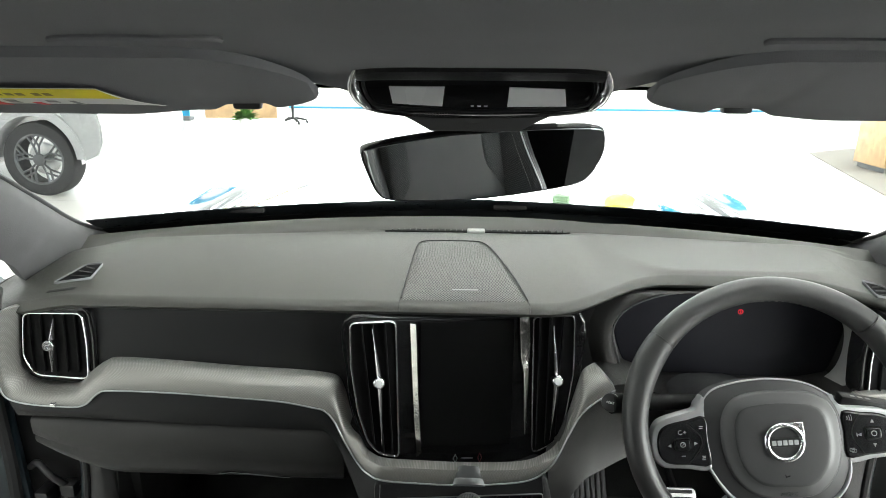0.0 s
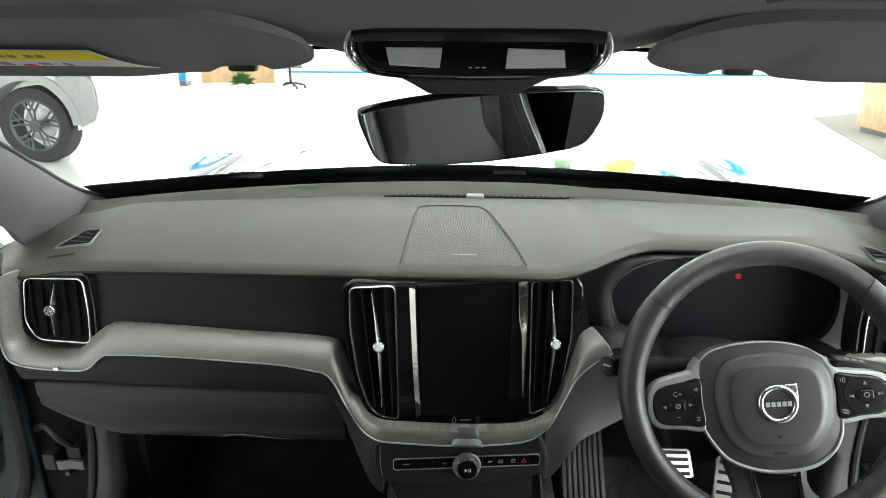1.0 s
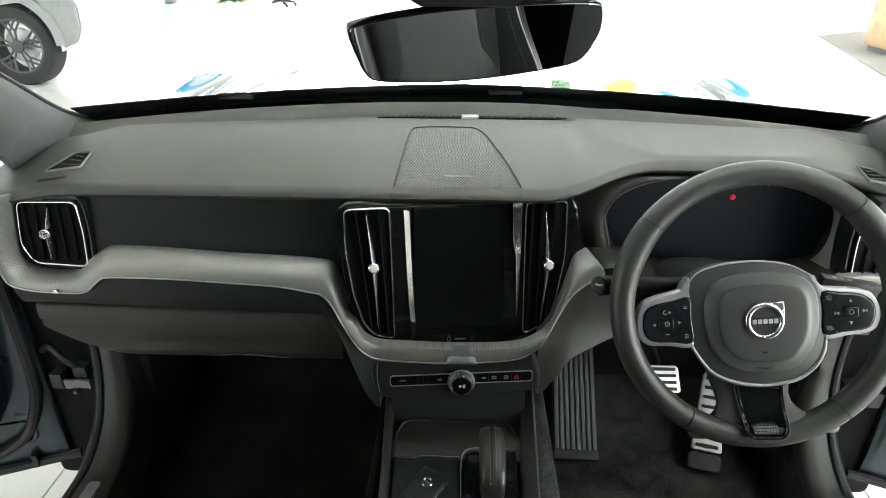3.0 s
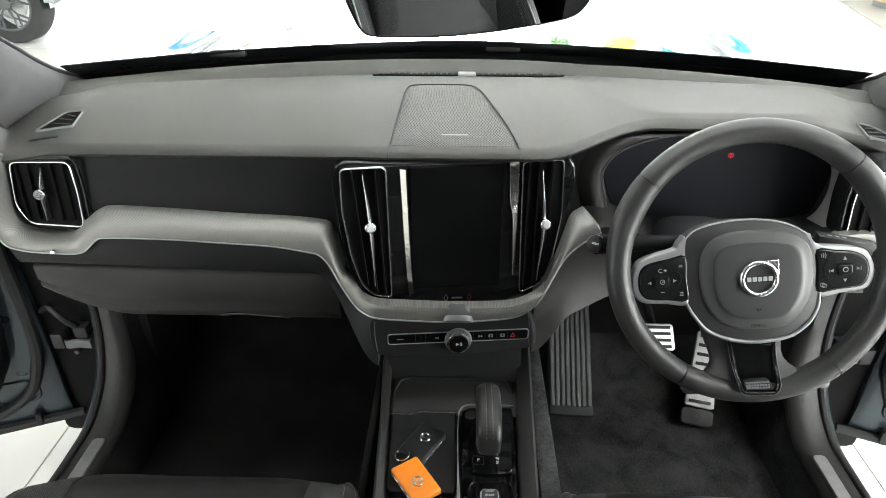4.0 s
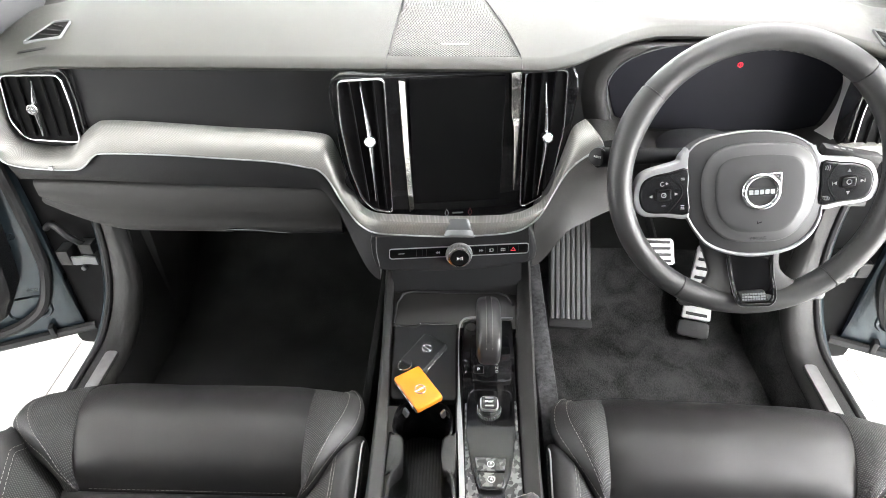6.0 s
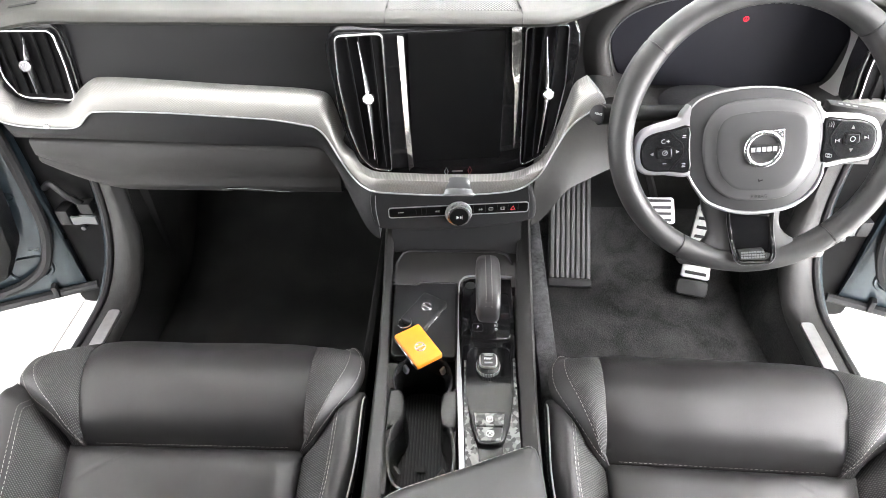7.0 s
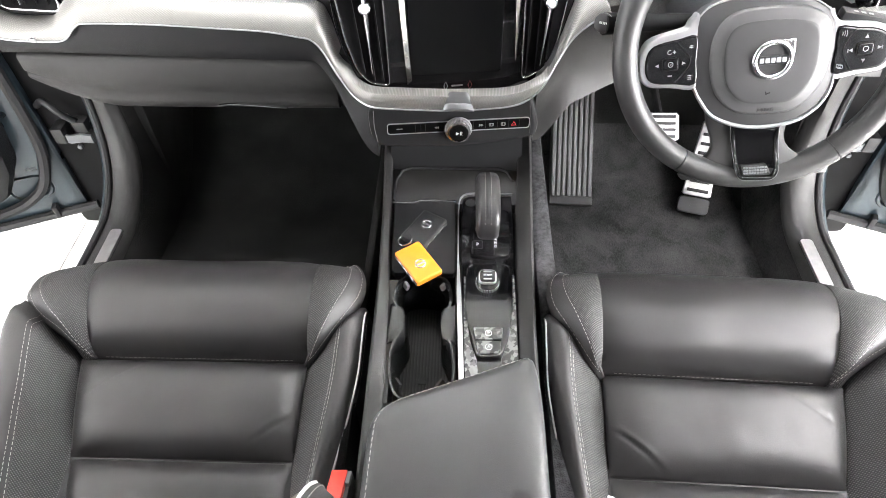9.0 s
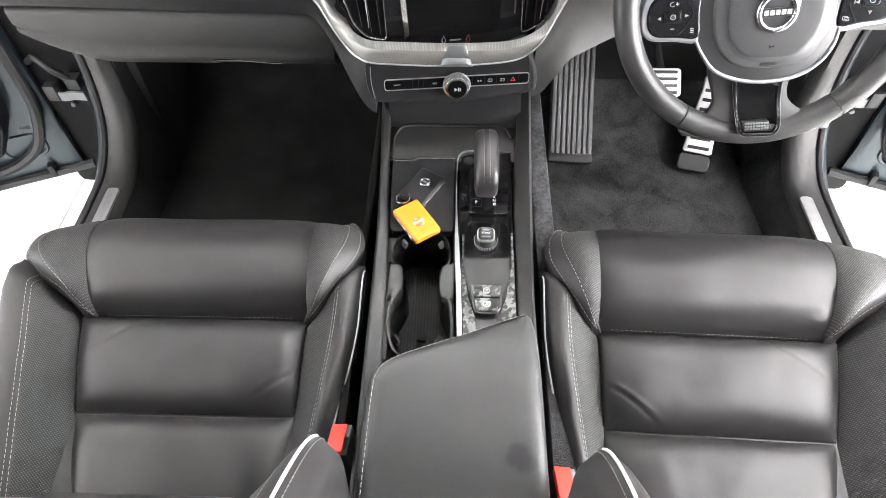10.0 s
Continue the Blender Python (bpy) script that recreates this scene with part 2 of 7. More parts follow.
def tube(bm, pts, r, n=8, closed=False, flat=1.0, up=(0, 0, 1)):
    """Sweeps a round or flattened section along points; r may be a list."""
    p = [Vector(q) for q in pts]
    rings, side0 = [], None
    for i, c in enumerate(p):
        a = p[i - 1] if i or closed else c
        b = p[(i + 1) % len(p)] if i + 1 < len(p) or closed else c
        t = (b - a).normalized()
        side = t.cross(Vector(up))
        if side.length < 1e-3:
            side = side0 if side0 is not None else t.orthogonal()
        side.normalize()
        if side0 is not None and side.dot(side0) < 0:
            side = -side
        side0 = side
        v = side.cross(t)
        rr = r[i] if isinstance(r, (list, tuple)) else r
        rings.append([bm.verts.new(c + side * rr * math.cos(2 * math.pi * k / n) + v * rr * flat * math.sin(2 * math.pi * k / n)) for k in range(n)])
    last = len(rings) if closed else len(rings) - 1
    for i in range(last):
        a, b = rings[i], rings[(i + 1) % len(rings)]
        for k in range(n):
            bm.faces.new((a[k], a[(k + 1) % n], b[(k + 1) % n], b[k]))
    if not closed:
        bm.faces.new(rings[0])
        bm.faces.new(rings[-1][::-1])
    return bm


def loft(bm, rings, closed=True, caps=True):
    """Joins rows of points of equal length by quads."""
    vs = [[bm.verts.new(q) for q in r] for r in rings]
    n = len(vs[0])
    for a, b in zip(vs, vs[1:]):
        for k in range(n if closed else n - 1):
            bm.faces.new((a[k], a[(k + 1) % n], b[(k + 1) % n], b[k]))
    if closed and caps:
        for r in (vs[0], vs[-1]):
            bmesh.ops.triangulate(bm, faces=[bm.faces.new(r)])
    return bm


def slab(bm, f, nu, nv, back):
    """A closed sheet from f(u, v), u and v in 0..1, with a back shifted by the vector back."""
    back = Vector(back)
    top = [[bm.verts.new(f(i / nu, j / nv)) for j in range(nv + 1)] for i in range(nu + 1)]
    low = [[bm.verts.new(v.co + back) for v in r] for r in top]
    for i in range(nu):
        for j in range(nv):
            bm.faces.new((top[i][j], top[i + 1][j], top[i + 1][j + 1], top[i][j + 1]))
            bm.faces.new((low[i][j], low[i][j + 1], low[i + 1][j + 1], low[i + 1][j]))
    for i in range(nu):
        for j in (0, nv):
            bm.faces.new((top[i][j], low[i][j], low[i + 1][j], top[i + 1][j]))
    for j in range(nv):
        for i in (0, nu):
            bm.faces.new((top[i][j], top[i][j + 1], low[i][j + 1], low[i][j]))
    return bm


def inset(pts, r):
    """The closed 2D outline moved inwards by r."""
    area = sum(a[0] * b[1] - b[0] * a[1] for a, b in zip(pts, pts[1:] + pts[:1]))
    s = 1 if area > 0 else -1
    out = []
    for i, p in enumerate(pts):
        a, b = Vector(pts[i - 1][:2]), Vector(pts[(i + 1) % len(pts)][:2])
        d = (b - a).normalized()
        out.append((p[0] - s * d.y * r, p[1] + s * d.x * r))
    return out


def plate(bm, pts, f, depth, r=0.002, out=0.0):
    """A rounded plate: closed 2D outline, f(a, b, d) gives the place d out of the face."""
    pts = [(p[0], p[1]) for p in pts]
    rings = [(pts, out - depth), (pts, out - r), (inset(pts, r * 0.3), out - r * 0.3), (inset(pts, r), out), (inset(pts, r * 1.4), out)]
    vs = [[bm.verts.new(f(a, b, d)) for a, b in ring] for ring, d in rings]
    n = len(pts)
    for a, b in zip(vs, vs[1:]):
        for k in range(n):
            bm.faces.new((a[k], a[(k + 1) % n], b[(k + 1) % n], b[k]))
    for ring in (vs[0], vs[-1]):
        bmesh.ops.triangulate(bm, faces=[bm.faces.new(ring)])
    return bm


def ring_plate(bm, pts, f, width, depth, out=0.0):
    """A frame that follows a closed 2D outline."""
    pts = [(p[0], p[1]) for p in pts]
    inner = inset(pts, width)
    mid_o, mid_i = inset(pts, width * 0.25), inset(pts, width * 0.75)
    rows = [(pts, out - depth), (pts, out - width * 0.3), (mid_o, out), (mid_i, out), (inner, out - width * 0.3), (inner, out - depth)]
    vs = [[bm.verts.new(f(a, b, d)) for a, b in ring] for ring, d in rows]
    n = len(pts)
    for a, b in zip(vs, vs[1:] + vs[:1]):
        for k in range(n):
            bm.faces.new((a[k], a[(k + 1) % n], b[(k + 1) % n], b[k]))
    return bm


def block(bm, x0, x1, y0, y1, z0, z1, r=0.003, seg=2, m=None):
    """A box with rounded edges."""
    made = bmesh.ops.create_cube(bm, size=1.0)["verts"]
    for v in made:
        v.co = Vector(((x0 + x1) / 2 + v.co.x * (x1 - x0), (y0 + y1) / 2 + v.co.y * (y1 - y0), (z0 + z1) / 2 + v.co.z * (z1 - z0)))
    if r > 0:
        edges = list({e for v in made for e in v.link_edges})
        made = bmesh.ops.bevel(bm, geom=edges, offset=r, segments=seg, profile=0.6, affect="EDGES")["verts"]
    if m is not None:
        for v in made:
            v.co = m @ v.co
    return bm


def disc(bm, centre, axis, r, h, n=24, bevel=0.2):
    """A short round knob along axis, with a rounded rim."""
    axis = Vector(axis).normalized()
    a = axis.orthogonal().normalized()
    b = axis.cross(a)
    c = Vector(centre)
    rows = [(r, 0), (r, h * (1 - bevel)), (r * (1 - bevel * 0.3), h * (1 - bevel * 0.3)), (r * (1 - bevel), h)]
    loft(bm, [[c + axis * d + (a * math.cos(2 * math.pi * k / n) + b * math.sin(2 * math.pi * k / n)) * q for k in range(n)] for q, d in rows])
    return bm


def stitches(bm, pts, length=0.0042, gap=0.0026, r=0.0005, up=(0, 0, 1)):
    """Separate thread stitches along a line."""
    p = [Vector(q) for q in pts]
    cum = [0.0]
    for a, b in zip(p, p[1:]):
        cum.append(cum[-1] + (b - a).length)
    i, s = 0, 0.0
    while s + length < cum[-1]:
        ends = []
        for d in (s, s + length):
            while cum[i + 1] < d:
                i += 1
            ends.append(p[i].lerp(p[i + 1], (d - cum[i]) / max(1e-9, cum[i + 1] - cum[i])))
        tube(bm, ends, r, 5, up=up)
        s += length + gap
        i = max(0, i - 1)
    return bm


def lettering(name, text, size, m, mat, parent, thick=0.0003):
    c = bpy.data.curves.new(name, "FONT")
    c.body, c.size, c.extrude, c.align_x, c.align_y = text, size, thick, "CENTER", "CENTER"
    tmp = bpy.data.objects.new(name, c)
    scene.collection.objects.link(tmp)
    me = bpy.data.meshes.new_from_object(tmp.evaluated_get(bpy.context.evaluated_depsgraph_get()))
    bpy.data.objects.remove(tmp)
    me.transform(m)
    me.materials.clear()
    me.materials.append(mat)
    ob = new(name, me)
    ob.parent = parent
    if parent.type == "EMPTY" and not parent["own_frame"]:
        ob.matrix_parent_inverse = parent.matrix_basis.inverted()
    return ob


def rounded(x0, x1, y0, y1, r, n=5):
    """The outline of a rectangle with round corners."""
    out = []
    for cx, cy, a0 in ((x1 - r, y1 - r, 0), (x0 + r, y1 - r, 90), (x0 + r, y0 + r, 180), (x1 - r, y0 + r, 270)):
        for k in range(n + 1):
            a = radians(a0 + 90 * k / n)
            out.append((cx + r * math.cos(a), cy + r * math.sin(a)))
    return out


def round_poly(pts, r, n=4):
    """A closed polygon with its corners rounded."""
    out = []
    for i, p in enumerate(pts):
        p, a, b = Vector(p), Vector(pts[i - 1]), Vector(pts[(i + 1) % len(pts)])
        ra = min(r, (a - p).length * 0.45)
        rb = min(r, (b - p).length * 0.45)
        q0, q1 = p + (a - p).normalized() * ra, p + (b - p).normalized() * rb
        for k in range(n + 1):
            t = k / n
            out.append(tuple(q0 * (1 - t) ** 2 + p * 2 * t * (1 - t) + q1 * t * t))
    return out


def step(a, b, x):
    t = min(1.0, max(0.0, (x - a) / (b - a)))
    return t * t * (3 - 2 * t)


def nb():
    return bmesh.new()


# ---- the showroom ----
def box_structure(name, dims, mat, label, category, r=0.0):
    bm = nb()
    block(bm, *dims, r=r)
    return structure(name, bm, mat, label, category)


box_structure("floor", (-14, 14, -12, 19, -0.2, -0.004), GROUT, "pale showroom floor with narrow tile joints", "floor")
box_structure("ceiling", (-14, 14, -12, 19, 4.3, 4.5), WALL, "plain white showroom ceiling", "ceiling")


def glazed_wall(name, along, fixed, a0, a1, label):
    """A wall with a sill band, a lintel band and posts between wide openings."""
    bm = nb()
    t = 0.15

    def bar(u0, u1, z0, z1):
        if along == "x":
            block(bm, u0, u1, fixed - t, fixed + t, z0, z1, r=0)
        else:
            block(bm, fixed - t, fixed + t, u0, u1, z0, z1, r=0)
    bar(a0, a1, -0.2, 0.52)
    bar(a0, a1, 4.05, 4.5)
    count = 6
    for k in range(count + 1):
        c = a0 + (a1 - a0) * k / count
        bar(c - 0.12, c + 0.12, 0.52, 4.05)
    return structure(name, bm, WALL, label, "wall")


glazed_wall("wall_north", "x", 19, -14, 14, "white glazed showroom wall with wide windows")
glazed_wall("wall_south", "x", -12, -14, 14, "white glazed showroom wall with wide windows")
glazed_wall("wall_west", "y", -14, -12, 19, "white glazed showroom wall with wide windows")
glazed_wall("wall_east", "y", 14, -12, 19, "white glazed showroom wall with wide windows")
bm = nb()
block(bm, -13.8, 13.8, 18.80, 18.846, 0.004, 0.045, r=0.004)
structure("trim", bm, BLUE, "long blue stripe along the foot of the glazing", "wall stripe")


# ---- car shell ----
def mirrored(pts, s):
    return [(p[0] * s, *p[1:]) for p in pts]


# Cabin floor with toe board, one sheet.
def cabin_floor(u, v):
    x = -0.70 + 1.40 * u
    y = -1.5 + 3.02 * v
    z = 0.385 + 0.30 * step(1.06, 1.52, y) + 0.004 * noise.noise((x * 9, y * 9, 0.3))
    return Vector((x, y, z))


structure("floor_carpet", slab(nb(), cabin_floor, 48, 90, (0, 0, -0.05)), SHADED_CARPET, "black tufted carpet of the car's footwells, darkened for their shade", "carpet")



# Added sheet: the light on the driver's side as a paler carpet colour.
def lit_carpet_sheet(u, v):
    p = cabin_floor((0.155 + 0.545 * u + 0.70) / 1.40, (0.40 + 0.85 * v + 1.5) / 3.02)
    return p + Vector((0, 0, 0.007))


tagged(part("floor_mat", slab(nb(), lit_carpet_sheet, 30, 30, (0, 0, -0.006)), LIT_PLUSH), "dark grey plush carpet in the driver's footwell, paler for the light there", "floor mat")

# Bulkhead behind the dashboard and the closing wall behind the seats.
box_structure("wall_bulkhead", (-0.78, 0.78, 1.46, 1.50, 0.40, 1.10), BLACK, "black bulkhead behind the dashboard", "bulkhead")
box_structure("wall_rear", (-0.74, 0.74, -1.56, -1.50, 0.36, 1.0), SHADED_CARPET, "dark rear wall of the cabin", "cabin wall")


# Roof skin and headliner.
def roof_profile(y):
    if y > 0.45:
        return 1.492 - 0.047 * ((y - 0.45) / 0.23) ** 1.3
    return 1.492 + 0.045 * math.sin(min(1.0, (0.45 - y) / 1.1) * math.pi / 2) - 0.10 * step(-0.7, -1.7, y)


def headliner(u, v):
    x = -0.66 + 1.32 * u
    y = -1.55 + 2.24 * v
    edge = step(0.48, 0.68, abs(x))
    mid = math.exp(-(x / 0.17) ** 4) * step(0.40, 0.66, y)
    y -= (0.10 * edge + 0.075 * step(0.095, 0.165, abs(x - 0.004))) * step(0.3, 0.69, y)
    return Vector((x, y, roof_profile(y) - 0.055 * edge - 0.010 * mid))


structure("ceiling_headliner", slab(nb(), headliner, 40, 60, (0, 0, 0.03)), HEADLINER, "charcoal knit headliner under the car's roof", "headliner")


def roof_skin(u, v):
    p = headliner(u, v)
    return Vector((p.x * 1.08, p.y + 0.03 * v, p.z + 0.075))


structure("roof", slab(nb(), roof_skin, 24, 30, (0, 0, -0.02)), PAINT, "blue-grey painted car roof", "roof")


# Windscreen: curved pane, dark band at its foot, and the cowl before it.
def screen_foot(x):
    return 1.45 - 0.32 * x * x


def screen_point(x, s):
    """s runs from the foot, 0, to the header, 1."""
    y0, y1 = screen_foot(x), 0.70 - 0.12 * x * x
    return Vector((x * (1 - 0.10 * s), y0 + (y1 - y0) * s, 1.11 + (1.447 - 1.11 - 0.03 * x * x) * s + 0.02 * math.sin(math.pi * s)))


pane = structure("window_1", slab(nb(), lambda u, v: screen_point(-0.82 + 1.64 * u, v), 24, 12, (0, 0.002, 0.004)), GLASS, "clear curved windscreen", "windscreen")
pane.visible_shadow = False


def frit(u, v):
    x = -0.75 + 1.5 * u
    return screen_point(x, 0.245 * v * (1 - 0.25 * abs(x) / 0.75)) - Vector((0, 0.003, 0.006))


structure("windscreen_band", slab(nb(), frit, 32, 6, (0, 0, -0.002)), FRIT, "black painted band along the windscreen's foot", "windscreen band")


def gasket(u, v):
    x = -0.74 + 1.48 * u
    return screen_point(x, 0.170 * v * (1 - 0.30 * abs(x) / 0.75)) - Vector((0, 0.007, 0.010))


structure("windscreen_gasket", slab(nb(), gasket, 32, 4, (0, 0, -0.002)), VENT, "matt black rubber strip under the windscreen", "windscreen strip")
for cx in (-0.455, 0.085):
    bm = nb()
    p = screen_point(cx, 0.185)
    block(bm, cx - 0.035, cx + 0.035, p.y - 0.014, p.y + 0.004, p.z - 0.012, p.z + 0.000, r=0.004)
    tagged(part("washer_nozzle", bm, LOWER), "small black plastic clip on the windscreen band", "clip", "clips on the windscreen band")


def bonnet(u, v):
    x = -0.88 + 1.76 * u
    y = 1.40 + 1.02 * v
    e = abs(x) / 0.88
    z = 1.085 - 0.06 * v ** 1.6 - 0.10 * e ** 5 + 0.018 * math.exp(-((e - 0.66) / 0.09) ** 2) * (1 - 0.4 * v) - 0.10 * step(0.86, 1.0, v) ** 2
    return Vector((x, y - 0.18 * e ** 3 * v, z))


structure("bonnet", slab(nb(), bonnet, 48, 40, (0, 0, -0.02)), PAINT, "glossy blue-grey bonnet beyond the windscreen", "bonnet")


# A-pillar trims: one each side.
def a_pillar(s):
    bm = nb()
    front = curve(mirrored([(0.712, 1.260, 1.114), (0.734, 1.215, 1.132), (0.734, 1.145, 1.161), (0.716, 1.060, 1.202), (0.695, 0.980, 1.245), (0.682, 0.85, 1.325), (0.655, 0.66, 1.415), (0.61, 0.45, 1.47)], s), 5)
    rear = curve(mirrored([(0.70, 1.10, 1.02), (0.725, 1.02, 1.07), (0.731, 0.965, 1.110), (0.720, 0.930, 1.144), (0.710, 0.895, 1.172), (0.718, 0.78, 1.262), (0.69, 0.60, 1.38), (0.645, 0.40, 1.455)], s), 5)
    rings = []
    for a, b in zip(front, rear):
        m = (a + b) / 2 + Vector((-0.018 * s, -0.012, 0.01))
        q1, q2 = a.lerp(m, 0.5) + Vector((-0.006 * s, 0, 0.004)), b.lerp(m, 0.5) + Vector((-0.006 * s, -0.004, 0.004))
        o = Vector((0.05 * s, 0.04, 0.0))
        rings.append([a, q1, m, q2, b, b + o, a + o])
    loft(bm, rings)
    seal = [p + Vector((0.004 * s, 0.004, 0.003)) for p in front]
    structure("pillar_seal", tube(nb(), seal, 0.0045, 8), RUBBER, "black rubber seal along the windscreen pillar", "seal")
    return structure("pillar_trim", bm, PILLAR, "grey textile-covered windscreen pillar trim", "pillar trim", 60)


a_pillar(-1)
a_pillar(1)


# Door aperture: trim strip, seal, painted sill and hinge pillar on each side.
APERTURE = [(-1.3, 0.50), (-0.6, 0.50), (0.2, 0.50), (0.62, 0.50), (0.84, 0.50), (0.925, 0.512), (0.995, 0.57), (1.033, 0.67), (1.040, 0.80), (1.030, 0.92), (1.005, 1.05), (0.995, 1.12)]


def aperture_side(s):
    out = 0.012 if s > 0 else 0.007
    line = curve([(0, y, z) for y, z in APERTURE], 6)
    rings = []
    for i, p in enumerate(line):
        a, b = line[max(0, i - 1)], line[min(len(line) - 1, i + 1)]
        t = (b - a).normalized()
        n = Vector((0, -t.z, t.y))
        rise = step(0.55, 0.75, p.z)
        w = 0.062 - 0.018 * rise
        pts = [(0.732 + out, 0.0), (0.726 + out, 0.006), (0.712, 0.008), (0.745 - w + 0.012, 0.005), (0.745 - w, -0.008), (0.745 - w, -0.020), (0.732 + out, -0.020)]
        rings.append([Vector((x * s, p.y + n.y * d, p.z + n.z * d)) for x, d in pts])
    bm = loft(nb(), rings)
    structure("sill_trim", bm, GLOVE, "dark plastic sill and kick trim of the door opening", "sill trim", 50)
    rows = []
    for i, p in enumerate(line):
        a, b = line[max(0, i - 1)], line[min(len(line) - 1, i + 1)]
        t = (b - a).normalized()
        n = Vector((0, -t.z, t.y))
        pts = [(0.690, -0.012), (0.680, -0.035), (0.668, -0.085), (0.658, -0.15), (0.738, -0.15), (0.738, -0.012)]
        rows.append([Vector((x * s, p.y + n.y * d, p.z + n.z * d)) for x, d in pts])
    # Lit copy of the carpet on the driver's side, shaded copy opposite.
    structure("sill_carpet", loft(nb(), rows), LIT_PLUSH if s > 0 else SHADED_CARPET, "carpet along the inside of the sill, paler on the lit driver's side", "carpet", 50)
    bm = tube(nb(), [((0.740 + out) * s, q.y, q.z + 0.001) for q in line], 0.007, 8)
    structure("door_seal", bm, RUBBER, "black rubber door seal round the opening", "door seal")
    # painted sill and hinge pillar outside the seal
    rings = []
    for i, p in enumerate(line):
        a, b = line[max(0, i - 1)], line[min(len(line) - 1, i + 1)]
        t = (b - a).normalized()
        n = Vector((0, -t.z, t.y))
        pts = [(0.744 + out, -0.003), (0.752 + out, -0.006), (0.762 + out, -0.016), (0.768 + out, -0.040), (0.770 + out, -0.17), (0.744 + out, -0.17)]
        rings.append([Vector((x * s, p.y + n.y * d, p.z + n.z * d)) for x, d in pts])
    structure("body_sill", loft(nb(), rings), PAINT_IN, "blue-grey painted body sill and hinge pillar", "car body", 50)
    # Hinge pillar in matt black: the hinge gap's shade is put into its colour.
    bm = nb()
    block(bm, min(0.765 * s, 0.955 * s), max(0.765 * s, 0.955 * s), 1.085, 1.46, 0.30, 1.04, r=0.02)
    structure("hinge_pillar", bm, VENT, "front hinge pillar, matt black for the shade in the hinge gap", "car body")
    bm = nb()
    block(bm, min(0.80 * s, 0.965 * s), max(0.80 * s, 0.965 * s), 1.20, 2.30, 0.45, 1.02, r=0.05, seg=4)
    structure("front_wing", bm, PAINT, "glossy blue-grey front wing", "car body")
    # scuff plate
    bm = nb()
    plate(bm, rounded(0.692, 0.717, 0.55, 0.872, 0.008), lambda a, b, d: Vector((a * s, b, 0.5105 + d)), 0.006, 0.001)
    tagged(part("scuff_plate", bm, STEEL), "brushed metal scuff plate on the sill trim", "scuff plate", "scuff plates")
    # kick wall
    bm = nb()
    block(bm, min(0.66 * s, 0.70 * s), max(0.66 * s, 0.70 * s), 1.07, 1.5, 0.38, 1.0, r=0.01)
    structure("kick_panel", bm, SHADED_CARPET, "dark carpeted kick panel of the footwell", "kick panel")
    # door check strap and hinge
    strap = thing("door_check", "grey metal door check strap and hinge bolts", "door hinge", pose(0.83 * s, 1.05, 0.60), group="door hinges")
    bm = nb()
    loft(bm, [[Vector((x * s, y, z + q)) for y, q in ((1.050, -0.010), (1.056, -0.010), (1.056, 0.010), (1.050, 0.010))] for x, z in ((0.790, 0.600), (0.815, 0.602), (0.840, 0.598), (0.868, 0.606))])
    part("strap", bm, CLADDING, strap, "grey metal check strap")
    bm = nb()
    block(bm, min(0.846 * s, 0.872 * s), max(0.846 * s, 0.872 * s), 1.046, 1.085, 0.590, 0.628, r=0.004)
    part("bracket", bm, BLACK, strap)
    bm = nb()
    block(bm, min(0.795 * s, 0.825 * s), max(0.795 * s, 0.825 * s), 1.056, 1.085, 0.612, 0.640, r=0.006)
    part("gaiter", bm, RUBBER, strap, "black rubber cable gaiter")
    for x, z in ((0.822, 0.632), (0.848, 0.556), (0.800, 0.628), (0.842, 0.640)):
        bm = nb()
        disc(bm, (x * s, 1.083, z), (0, -1, 0), 0.0055, 0.008, 12)
        part("bolt", bm, CLADDING, strap)
    hose = curve([(0.808 * s, 1.075, 0.62), (0.83 * s, 1.055, 0.66), (0.86 * s, 1.06, 0.69), (0.89 * s, 1.075, 0.67)], 6)
    part("cable_hose", tube(nb(), hose, 0.007, 10), BLACK, strap, "black cable hose to the door")


aperture_side(-1)
aperture_side(1)

# plain underbody and wheels that carry the car
box_structure("chassis", (-0.74, 0.74, -1.55, 2.30, 0.16, 0.335), BLACK, "plain black underbody of the car", "underbody", 0.03)
for s in (-1, 1):
    for y in (-1.15, 1.86):
        bm = nb()
        prof = [(0.10, -0.09), (0.30, -0.11), (0.345, -0.10), (0.36, -0.06), (0.36, 0.06), (0.345, 0.10), (0.30, 0.11), (0.10, 0.09)]
        loft(bm, [[Vector((s * 0.80 + d, y + q * math.cos(a), 0.36 + q * math.sin(a))) for q, d in prof] for a in [2 * math.pi * k / 40 for k in range(41)]])
        structure("road_wheel", bm, TYRE, "plain black road wheel under the car", "wheel", 50)


